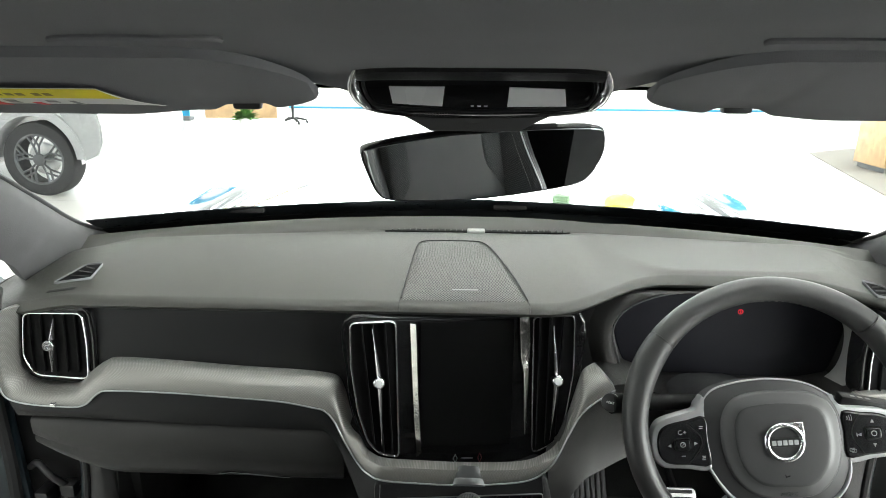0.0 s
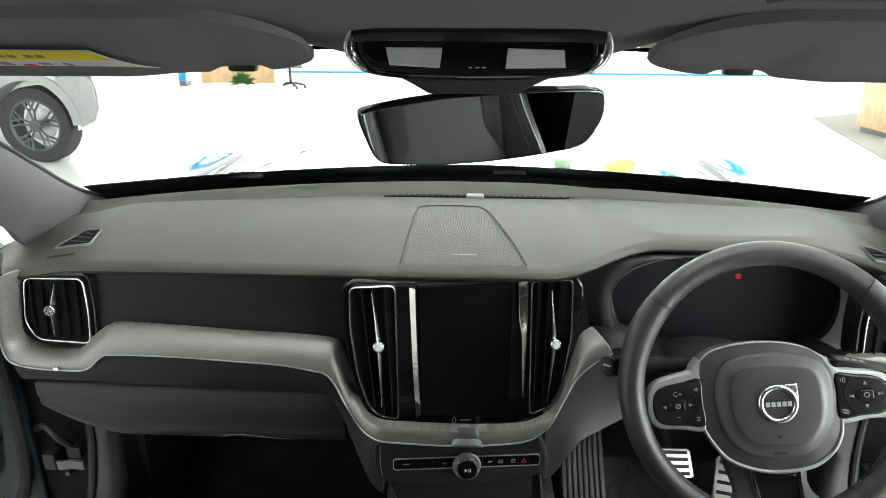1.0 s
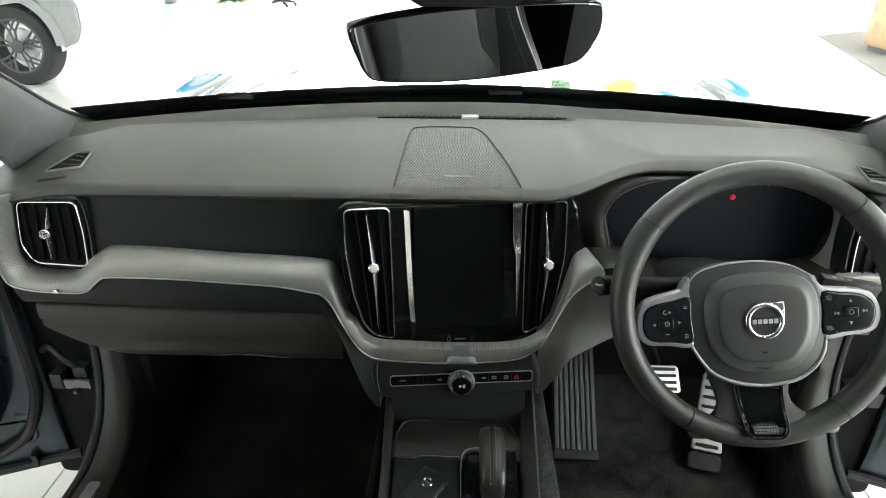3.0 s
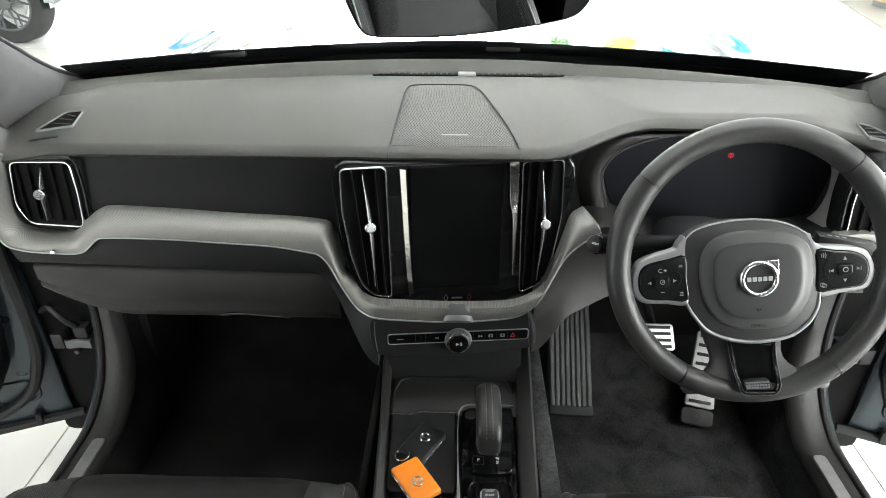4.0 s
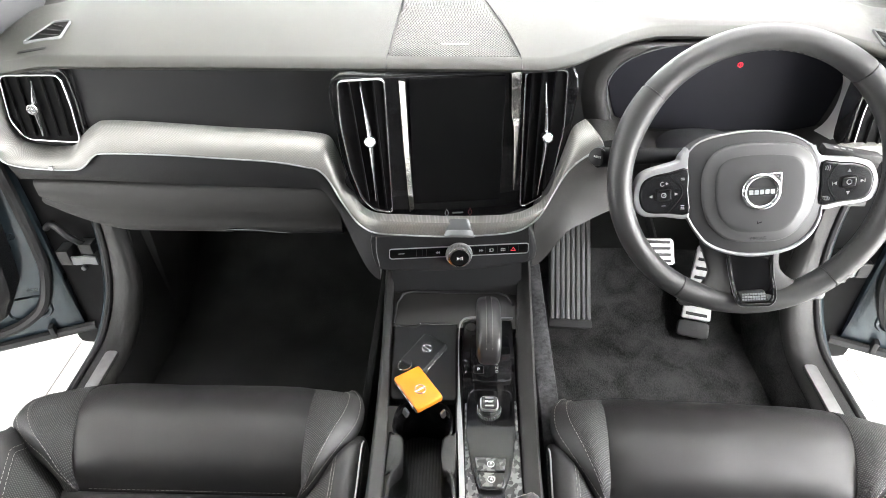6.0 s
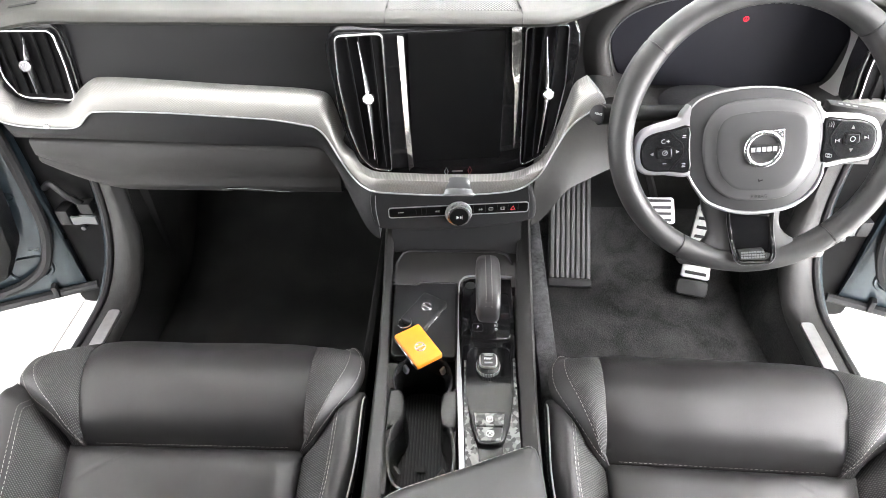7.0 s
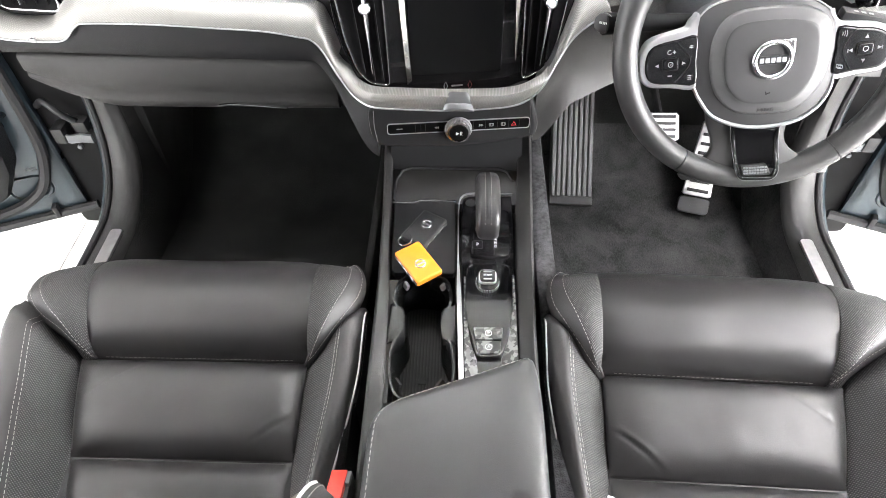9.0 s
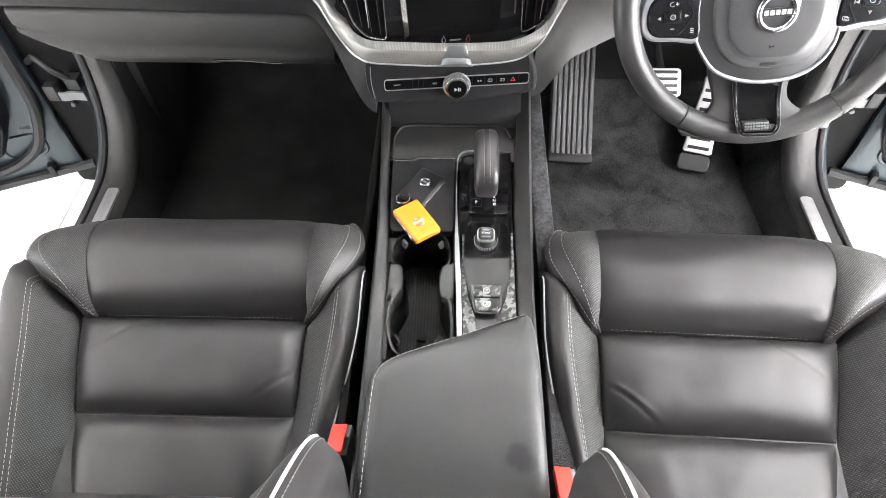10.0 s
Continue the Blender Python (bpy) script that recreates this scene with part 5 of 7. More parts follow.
rows = []
for b, x0, x1 in ((-0.082, -0.062, 0.050), (-0.098, -0.060, 0.047), (-0.112, -0.056, 0.044), (-0.124, -0.053, 0.041), (-0.133, -0.053, 0.042), (-0.140, -0.057, 0.047), (-0.147, -0.066, 0.056), (-0.153, -0.078, 0.070), (-0.159, -0.092, 0.086), (-0.166, -0.098, 0.096), (-0.172, -0.094, 0.094)):
    top = low_spoke(0, b).z - 0.001
    c, h = (x0 + x1) / 2, (x1 - x0) / 2
    rows.append([Vector((c + math.copysign(abs(math.cos(a)) ** 0.5, math.cos(a)) * h, b, top - 0.011 + math.copysign(abs(math.sin(a)) ** 0.5, math.sin(a)) * 0.010)) for a in [2 * math.pi * k / 40 for k in range(40)]])
part("lower_spoke", loft(nb(), rows), RIM_LEATHER, wheel, "black lower spoke", 60)


def fine(o):
    """The outline with its long upright edges cut short, so that it can follow the bend."""
    return [p for a, b in zip(o, o[1:] + o[:1]) for p in [(a[0] + (b[0] - a[0]) * k / 8, a[1] + (b[1] - a[1]) * k / 8) for k in range(8 if abs(a[1] - b[1]) > 0.02 else 1)]]


def low_insert(a, b, d=0.0):
    return low_spoke(a, b, d + 0.009 * step(-0.135, -0.160, b))


lo2 = fine(round_poly([(-0.0300, -0.1000), (-0.0290, -0.1600), (-0.0220, -0.1705), (0.0175, -0.1720), (0.0235, -0.1650), (0.0335, -0.1000)], 0.007))
ls = part("spoke_insert", plate(nb(), lo2, low_spoke, 0.006, 0.001, 0.0006), START_BLACK, wheel, "glossy black lower spoke insert")
part("insert_rim", ring_plate(nb(), lo2, low_insert, 0.0042, 0.007, 0.0042), GLOSS, ls, "raised glossy black rim")
# Thin pale tube stands in for the highlight along the rim's edge.
part("insert_highlight", tube(nb(), [low_insert(a, b, 0.0030) for a, b in inset(lo2, -0.0006)], 0.0004, 6, True), ALLOY, ls)
badge_o = round_poly([(-0.0225, -0.1525), (0.0110, -0.1519), (0.0160, -0.1646), (-0.0192, -0.1652)], 0.002)
part("insert_badge", plate(nb(), badge_o, low_insert, 0.006, 0.001, 0.0012), BLACK, ls, "small stamped metal badge")
bm = nb()
for k in range(9):
    for l in range(3):
        a, b = -0.0172 + 0.0034 * k, -0.1552 - 0.0033 * l
        h = low_insert(a, b).z
        block(bm, a - 0.0012, a + 0.0012, b - 0.0011, b + 0.0011, h + 0.001, h + 0.0022, r=0)
tagged(part("badge_relief", bm, CLADDING, ls), kind="stuff")
EM = (0.0028, -0.0170)
bm = tube(nb(), [(0.0212 * math.cos(2 * math.pi * k / 48) + EM[0], 0.0212 * math.sin(2 * math.pi * k / 48) + EM[1], 0.0145) for k in range(48)], 0.0036, 10, True)
emblem = part("emblem", bm, CHROME, wheel, "round chrome badge with a cross bar")
part("emblem_back", plate(nb(), [(EM[0] + 0.0205 * math.cos(2 * math.pi * k / 30), EM[1] + 0.0205 * math.sin(2 * math.pi * k / 30)) for k in range(30)], wp, 0.003, 0.001, 0.0141), BLACK, emblem)
part("emblem_bar", plate(nb(), rounded(EM[0] - 0.0195, EM[0] + 0.0195, EM[1] - 0.0052, EM[1] + 0.0052, 0.001), wp, 0.003, 0.001, 0.0169), PANEL, emblem)
for q in range(5):
    c = EM[0] - 0.0132 + 0.0066 * q
    part("emblem_stripe", plate(nb(), rounded(c - 0.0026, c + 0.0026, EM[1] - 0.0030, EM[1] + 0.0030, 0.0008), wp, 0.002, 0.0005, 0.0174), SILVER, emblem)
part("emblem_tip", plate(nb(), [(EM[0] + 0.006, EM[1] + 0.0240), (EM[0] + 0.0240, EM[1] + 0.0240), (EM[0] + 0.0245, EM[1] + 0.0050), (EM[0] + 0.0205, EM[1] + 0.0130), (EM[0] + 0.0140, EM[1] + 0.0200)], wp, 0.003, 0.001, 0.0167), CHROME, emblem)
lettering("airbag_word", "AIRBAG", 0.0060, Matrix.Translation((0.003, -0.0810, 0.0096)) @ pose(0, 0, 0, -14), BLACK, wheel)
part("horn_mark", plate(nb(), [(-0.001, -0.0555), (0.0, -0.0600), (0.0012, -0.0600), (0.0012, -0.0585), (0.0052, -0.0570), (0.0052, -0.0588), (0.0018, -0.0594)], wp, 0.001, 0.0002, 0.0138), VENT, wheel)

# steering column and its stalks
column = thing("steering_column", "black plastic steering column shroud with two stalks", "steering column", pose(0.40, 0.85, 0.98))
bm = nb()
rows = []
for s, w, h in ((0.03, 0.052, 0.046), (0.05, 0.062, 0.056), (0.12, 0.070, 0.060), (0.24, 0.072, 0.060)):
    cpt = Vector((0.3895, 0.7166, 1.0338)) + Vector((0.02, math.cos(radians(22)), -math.sin(radians(22)))) * s + Vector((0, 0, -0.026))
    rows.append([cpt + Vector((math.copysign(abs(math.cos(a)) ** 0.6, math.cos(a)) * w, math.sin(radians(25)) * math.sin(a) * h, math.copysign(abs(math.sin(a)) ** 0.6, math.sin(a)) * h)) for a in [2 * math.pi * k / 28 for k in range(28)]])
part("shroud", loft(bm, rows), BLACK, column)
for s, e in ((-1, Vector((0.190, 0.752, 1.040))), (1, Vector((0.548, 0.775, 1.036)))):
    a = Vector((0.40 + s * 0.05, 0.80, 1.02))
    pts = [a.lerp(e, k / 8) for k in range(9)]
    stalk = part("stalk", tube(nb(), pts, [0.008 + (0.006 if s < 0 else -0.003) * (k / 8) for k in range(9)], 12), VENT, column, "black control stalk")
    if s < 0:
        axd = Vector((-0.45, -1.0, 0.45))
        part("stalk_tip", disc(nb(), e + Vector((0.006, 0.012, -0.004)), axd, 0.0125, 0.020, 28, 0.12), BLACK, stalk)
        tipm = Matrix.Translation(e + Vector((0.006, 0.012, -0.004)) + axd.normalized() * 0.0203) @ axd.to_track_quat("Z", "Y").to_matrix().to_4x4()
        lettering("reset_word", "RESET", 0.0040, tipm, WHITE_PRINT, stalk)
    else:
        bm = nb()
        block(bm, -0.05, 0.03, -0.009, 0.009, -0.006, 0.006, r=0.004, m=Matrix.Translation(e) @ pose(0, 0, 0, 0, 8, -4))
        part("stalk_tip", bm, BLACK, stalk)
        for q in (-0.034, -0.024, -0.014):
            bm = nb()
            block(bm, q - 0.003, q + 0.003, -0.004, 0.000, 0.0058, 0.0064, r=0.0002, m=Matrix.Translation(e) @ pose(0, 0, 0, 0, 8, -4))
            part("stalk_icon", bm, GREY_PRINT, stalk)


# ---- seats ----
Z0 = 0.385


def front_seat(at, door, crease, flare):
    """door: the sign of the side that faces the door; crease: how far the fold in the cushion runs; flare: how far the inner backrest bolster stands out."""
    seat = thing("front_seat", "black leather front car seat with woven mesh bolsters and pale stitching", "car seat", at, True, "front seats")
    # side profile of the insert: y, z over the cabin floor
    roll = curve([(0, y, z - Z0) for y, z in ((0.468, 0.660), (0.474, 0.684), (0.494, 0.708), (0.54, 0.7215), (0.585, 0.717), (0.622, 0.699), (0.645, 0.672), (0.655, 0.635), (0.650, 0.58))], 4)
    nr = len(roll) - 1

    def cushion_half(y, s):
        return 0.1455 + 0.235 * (min(y, 0.49) - 0.32) if s == door else 0.158

    def w(y, s):
        if y <= 0.466:
            return cushion_half(y, s)
        return 0.155 + 0.030 * step(0.45, 0.62, y) if s == door else 0.158 - 0.05 * max(0.0, y - 0.47)

    def across(u, y, trim=0.0):
        q = 2 * u - 1
        return q * (w(y, 1 if q > 0 else -1) + trim)

    def roll_f(u, v):
        i = v * nr
        k = min(nr - 1, int(i))
        p = roll[k].lerp(roll[k + 1], i - k)
        x = across(u, p.y, 0.004 * math.sin(math.pi * v))
        e = 1 - abs(2 * u - 1) ** 10
        dent = 0.0022 * noise.noise((x * 11, p.y * 17, 3.1 + door)) * e + 0.0008 * noise.noise((x * 34, p.y * 46, 1.3)) * e
        return Vector((x, p.y, p.z - 0.006 * (1 - e) + dent))
    part("thigh_support", slab(nb(), roll_f, 44, 44, (0, -0.03, -0.06)), LEATHER, seat, "smooth black leather thigh support", 60)

    def pillow(y0, y1, z0, z1, name, wrinkle, seed):
        def f(u, v):
            y = y0 + (y1 - y0) * v
            x = across(u, y, -0.001)
            eu, ev = 1 - abs(2 * u - 1) ** 8, 1 - abs(2 * v - 1) ** 5
            z = z0 + (z1 - z0) * v + 0.021 * min(eu, 1) * ev + 0.005 * math.sin(math.pi * v)
            z += wrinkle * noise.noise((x * 10 + seed, y * 13, seed)) * eu * ev + 0.0007 * noise.noise((x * 40, y * 30, seed)) * eu * ev
            if y0 > 0.3:
                # a fold from the console-side seam down to the cross seam
                d = (y - 0.366) - (-door * x - 0.130) * 0.80
                a = -door * x
                z += (0.0014 * math.exp(-((d - 0.006) / 0.005) ** 2) - 0.0026 * math.exp(-(d / 0.0030) ** 2)) * step(0.152 - crease, 0.165 - crease, a) * step(0.155, 0.135, a) * ev
                d = (y - 0.425) - (door * x - 0.115) * -0.75
                z -= 0.0014 * math.exp(-(d / 0.004) ** 2) * step(0.07, 0.10, door * x) * step(0.15, 0.13, door * x)
            return Vector((x, y, z - Z0))
        part(name, slab(nb(), f, 80, 64, (0, 0, -0.05)), LEATHER, seat, "", 60)
    pillow(0.326, 0.465, 0.636, 0.658, "cushion_panel", 0.0042, 1.7 + door)
    pillow(0.168, 0.324, 0.612, 0.635, "cushion_panel", 0.0035, 5.2 + door)
    bm = nb()
    stitches(bm, [(x, 0.4668, 0.6625 - Z0) for x in [-0.14 + 0.28 * k / 40 for k in range(41)]], r=0.0004)
    for s in (-1, 1):
        if s == door:
            rim = [(0.158, 0.460, 0.668), (0.176, 0.468, 0.692), (0.202, 0.486, 0.706), (0.238, 0.505, 0.712), (0.266, 0.528, 0.711), (0.284, 0.556, 0.706), (0.283, 0.60, 0.687), (0.254, 0.645, 0.640), (0.210, 0.654, 0.58)]
            qf = 0.70
        else:
            rim = [(0.160, 0.460, 0.668), (0.174, 0.464, 0.690), (0.189, 0.482, 0.704), (0.211, 0.514, 0.713), (0.229, 0.546, 0.713), (0.233, 0.578, 0.709), (0.226, 0.606, 0.700), (0.208, 0.632, 0.680), (0.188, 0.652, 0.62)]
            qf = 0.67
        outer = curve([(x * s, y, z - Z0) for x, y, z in rim], 5)
        no = len(outer) - 1

        def cap(u, v, a=0.0, b=1.0):
            q = a + (b - a) * u
            i, j = v * nr, v * no
            k, l = min(nr - 1, int(i)), min(no - 1, int(j))
            pi = roll[k].lerp(roll[k + 1], i - k)
            pi = Vector((s * (w(pi.y, s) + 0.004 * math.sin(math.pi * v)), pi.y, pi.z - 0.005))
            po = outer[l].lerp(outer[l + 1], j - l)
            p = pi.lerp(po, q)
            swell = math.sin(math.pi * min(1, v * 1.25)) if v < 0.8 else 0
            return p + Vector((0.003 * s * q * swell, 0.003 * q, (0.014 * math.sin(math.pi * q) ** 0.9 - 0.020 * max(0.0, (q - 0.66) / 0.34) ** 2) * swell))
        part("bolster_cap", slab(nb(), lambda u, v: cap(u, v, 0.0, qf), 14, 40, (0, -0.01, -0.04)), FABRIC, seat, "woven mesh bolster cap", 60)
        part("bolster_rim", slab(nb(), lambda u, v: cap(u, v, qf, 1.0), 10, 40, (-0.02 * s, -0.01, -0.04)), SIDE_LEATHER, seat, "black leather bolster edge", 60)
        stitches(bm, [cap(qf + 0.04, k / 50) + Vector((0, 0, 0.0008)) for k in range(0, 49)], r=0.00040)
        stitches(bm, [cap(0.92, k / 50) + Vector((0.0005 * s, 0, 0.0012)) for k in range(0, 46)], r=0.00040)
        # main side bolster behind the cap
        prof = curve([(0.0, 0.0, 0), (0.22, 0.026, 0), (0.45, 0.048, 0), (0.64, 0.054, 0), (0.84, 0.047, 0), (0.96, 0.028, 0), (1.02, -0.005, 0), (1.02, -0.07, 0), (1.0, -0.15, 0)] if s == door else [(0.0, 0.0, 0), (0.28, 0.020, 0), (0.54, 0.040, 0), (0.70, 0.046, 0), (0.84, 0.042, 0), (0.96, 0.028, 0), (1.02, -0.005, 0), (1.02, -0.07, 0), (1.0, -0.15, 0)], 4)
        np_ = len(prof) - 1

        def side(u, v, a, b):
            q = a + (b - a) * u
            i = q * np_
            k = min(np_ - 1, int(i))
            p = prof[k].lerp(prof[k + 1], i - k)
            fx, fz = p.x, p.y
            y = 0.11 + (0.475 + 0.080 * min(1.0, fx) - 0.11) * v
            wi = cushion_half(y, s)
            wide = 0.112 if s == door else 0.081 - 0.032 * step(0.46, 0.20, y)
            base = 0.636 + 0.16 * (y - 0.326)
            dip = 0.022 * step(0.92, 1.0, v) ** 1.5
            return Vector((s * (wi + wide * fx), y, base + fz - dip + 0.0018 * noise.noise((fx * 2.2, y * 16, 7 + s)) - Z0))
        part("side_bolster", slab(nb(), lambda u, v: side(u, v, 0.0, 0.25), 14, 44, (0, 0, -0.05)), FABRIC, seat, "woven mesh side bolster", 60)
        part("bolster_edge", slab(nb(), lambda u, v: side(u, v, 0.25, 1.0), 26, 44, (-0.008 * s, 0, -0.05)), SIDE_LEATHER, seat, "black leather side bolster", 60)
        for q in (0.262, 0.296):
            stitches(bm, [side(q, k / 60, 0, 1) + Vector((0, 0, 0.0007)) for k in range(0, 61)], r=0.00040)
        pipe = [side(0.640, k / 40, 0, 1) + Vector((0.001 * s, 0, 0.0005)) for k in range(0, 40)]
        part("piping", tube(nb(), pipe, 0.0014, 6), PIPING, seat, "white piping")
        stitches(bm, [side(0.70, k / 40, 0, 1) + Vector((0.001 * s, 0, 0)) for k in range(0, 40)], r=0.00035)
    tagged(part("stitching", bm, THREAD, seat, "pale contrast stitching"), kind="stuff")
    bm = nb()
    block(bm, -0.225, 0.225, 0.05, 0.60, 0.03, 0.25, r=0.02)
    part("seat_base", bm, BLACK, seat)
    for s in (-1, 1):
        bm = nb()
        block(bm, s * 0.20 - 0.02, s * 0.20 + 0.02, 0.0, 0.62, 0.0, 0.03, r=0.006)
        part("seat_rail", bm, STEEL, seat)

    # backrest
    al = radians(25)
    along, out = Vector((0, -math.sin(al), math.cos(al))), Vector((0, math.cos(al), math.sin(al)))
    o = Vector((0, 0.196, 0.665 - Z0))

    def bp(x, s, d):
        return o + Vector((x, 0, 0)) + along * s + out * d

    def back(u, v, s0, s1, hw, puff):
        eu, ev = 1 - abs(2 * u - 1) ** 8, 1 - abs(2 * v - 1) ** 8
        s = s0 + (s1 - s0) * v
        return bp((2 * u - 1) * hw, s, puff * eu * ev + 0.02 * math.exp(-((s - 0.17) / 0.1) ** 2))
    for s0, s1 in ((-0.03, 0.10), (0.102, 0.22), (0.222, 0.60)):
        part("back_panel", slab(nb(), lambda u, v: back(u, v, s0, s1, 0.150, 0.012), 24, 20, -out * 0.05), LEATHER, seat, "", 60)
    bm = nb()
    for s in (-1, 1):
        def wing(u, v, a, b):
            q = a + (b - a) * u
            pts = [(0.148, 0.0), (0.170, 0.040), (0.196, 0.088), (0.214, 0.098), (0.236, 0.080), (0.250, 0.030), (0.255, -0.05)]
            out_x = flare if s != door else 0.0
            i = q * (len(pts) - 1)
            k = min(len(pts) - 2, int(i))
            f = i - k
            x = pts[k][0] * (1 - f) + pts[k + 1][0] * f
            d = pts[k][1] * (1 - f) + pts[k + 1][1] * f
            s_ = 0.085 + 0.47 * v
            taper = math.sin(min(1.0, v / 0.16) * math.pi / 2) ** 0.6 * (1 - 0.62 * step(0.18, 0.7, v))
            return bp(s * (x + out_x * min(1.0, q / 0.3) - 0.010 * (1 - taper)), s_ - 0.02 * d * (1 - v), (d + 0.03) * taper - 0.03)
        part("back_bolster", slab(nb(), lambda u, v: wing(u, v, 0.0, 0.46), 14, 40, -out * 0.04), FABRIC_BACK if s == door else SIDE_LEATHER, seat, "black backrest bolster", 60)
        part("back_bolster_side", slab(nb(), lambda u, v: wing(u, v, 0.46, 1.0), 14, 40, -out * 0.03), SIDE_LEATHER, seat, "", 60)
        part("piping", tube(nb(), [wing(0.47, k / 40, 0, 1) + out * 0.002 for k in range(41)], 0.0018, 6), PIPING, seat, "white piping")
        stitches(bm, [wing(0.53, k / 60, 0, 1) + out * 0.0012 for k in range(61)], up=(1, 0, 0))
        stitches(bm, [wing(0.30, k / 60, 0, 1) + out * 0.0012 for k in range(61)], up=(1, 0, 0))
        part("back_strip", slab(nb(), lambda u, v: bp(s * (0.092 + 0.066 * u), 0.225 + 0.37 * v, 0.0145 - 0.012 * abs(2 * u - 1) ** 8 - 0.01 * abs(2 * v - 1) ** 12), 8, 24, -out * 0.01), FABRIC_BACK, seat, "woven mesh backrest strip", 60)
    tagged(part("back_stitching", bm, THREAD, seat), kind="stuff")
    bm = nb()
    rows = []
    for s, hw, dp in ((0.0, 0.22, 0.09), (0.2, 0.25, 0.10), (0.45, 0.24, 0.09), (0.58, 0.21, 0.07), (0.62, 0.16, 0.05)):
        rows.append([bp(math.copysign(abs(math.cos(a)) ** 0.5, math.cos(a)) * hw, s, -0.06 + math.copysign(abs(math.sin(a)) ** 0.5, math.sin(a)) * dp * 0.5) for a in [2 * math.pi * k / 28 for k in range(28)]])
    part("back_shell", loft(bm, rows), PANEL, seat)
    bm = nb()
    rows = []
    for s, hw, dp in ((0.64, 0.09, 0.05), (0.66, 0.125, 0.085), (0.74, 0.135, 0.10), (0.81, 0.12, 0.08), (0.83, 0.08, 0.04)):
        rows.append([bp(math.copysign(abs(math.cos(a)) ** 0.6, math.cos(a)) * hw, s, math.copysign(abs(math.sin(a)) ** 0.6, math.sin(a)) * dp * 0.5) for a in [2 * math.pi * k / 28 for k in range(28)]])
    part("headrest", loft(bm, rows), LEATHER, seat)
    return seat


front_seat(pose(0.356, -0.008, Z0, 0, 0, -2), 1, 0.085, -0.004)
front_seat(pose(-0.368, 0.006, Z0), -1, 0.055, 0.030)


def buckle(x, y, z, s):
    b = thing("seat_belt_buckle", "black seat belt buckle with a red release button", "seat belt buckle", pose(x, y, z, -18, s * 8, 0), True, "seat belt buckles")
    bm = nb()
    block(bm, -0.012, 0.014, -0.022, 0.022, -0.10, -0.002, r=0.004)
    part("housing", bm, BLACK, b)
    bm = nb()
    block(bm, -0.0115, 0.0085, -0.021, 0.021, -0.010, 0.004, r=0.002)
    part("release_button", bm, RED, b, "bright red release button")
    bm = nb()
    block(bm, 0.006, 0.0135, 0.002, 0.020, -0.006, 0.002, r=0.001)
    part("tongue_slot", bm, CLADDING, b)
    bm = nb()
    part("stem", tube(bm, [(0, 0, -0.09), (0, 0, -0.22)], 0.010, 8), BLACK, b)


buckle(-0.130, 0.272, 0.715, -1)
buckle(0.139, 0.226, 0.715, 1)


# ---- centre console ----
console = thing("centre_console", "dark plastic centre console with cup holders and a leather armrest", "console", pose(0, 0.6, 0.385))


def rail(s, inner, outer):
    rows = []
    for (xi, xo, y, z) in [(inner[k][0], outer[k], inner[k][1], inner[k][2]) for k in range(len(inner))]:
        rows.append([Vector(p) for p in ((xi, y, z - 0.05), (xi, y, z - 0.004), (xi + s * 0.003, y, z), (xo - s * 0.005, y, z + 0.004), (xo - s * 0.001, y, z), (xo, y, z - 0.008), (xo + s * 0.012, y, z - 0.20), (xo + s * 0.016, y, 0.385), (xi, y, 0.385))])
    part("side_rail", loft(nb(), rows), GLOVE, console, "dark plastic console side", 45)


rail(-1, [(-0.114, 0.95, 0.745), (-0.112, 0.84, 0.722), (-0.108, 0.74, 0.712), (-0.099, 0.61, 0.706), (-0.093, 0.49, 0.704), (-0.088, 0.36, 0.705), (-0.086, 0.0, 0.70)], [-0.133, -0.128, -0.122, -0.117, -0.115, -0.113, -0.112])
rail(1, [(0.112, 0.95, 0.745), (0.108, 0.84, 0.722), (0.101, 0.74, 0.712), (0.097, 0.61, 0.706), (0.095, 0.49, 0.704), (0.095, 0.36, 0.705), (0.095, 0.0, 0.70)], [0.137, 0.134, 0.130, 0.125, 0.121, 0.120, 0.118])
for s in (-1, 1):
    bm = nb()
    w_ = 0.166 if s > 0 else 0.147
    block(bm, min(s * 0.132, s * w_), max(s * 0.132, s * w_), 0.20, 1.46, 0.37, 0.668, r=0.010)
    # Lit felt on the driver's side, shaded carpet copy on the other.
    part("tunnel_side", bm, LIT_FELT if s > 0 else SHADED_CARPET, console, "felted tunnel side, darker on the unlit passenger's side")
# bay under the media panel, then the tray ramp
part("tray_ramp", slab(nb(), lambda u, v: Vector((-0.115 + 0.23 * u, 0.765 + 0.075 * v, 0.700 + 0.010 * v)), 6, 4, (0, 0, -0.02)), LOWER, console)
part("bay_back", slab(nb(), lambda u, v: Vector((-0.116 + 0.232 * u, 0.84 + 0.09 * v ** 0.8, 0.711 + 0.10 * v)), 6, 6, (0, 0.02, -0.01)), PANEL, console)
bm = tube(nb(), [(-0.106, 0.77, 0.702), (-0.105, 0.815, 0.708), (-0.095, 0.836, 0.712), (-0.08, 0.842, 0.713), (0.075, 0.842, 0.713), (0.09, 0.836, 0.712), (0.10, 0.815, 0.708)], 0.003, 6)
part("bay_line", bm, PANEL, console)


def ct(a, b, d=0.0):
    return Vector((a, b, 0.699 + 0.02 * max(0.0, b - 0.6) + d))


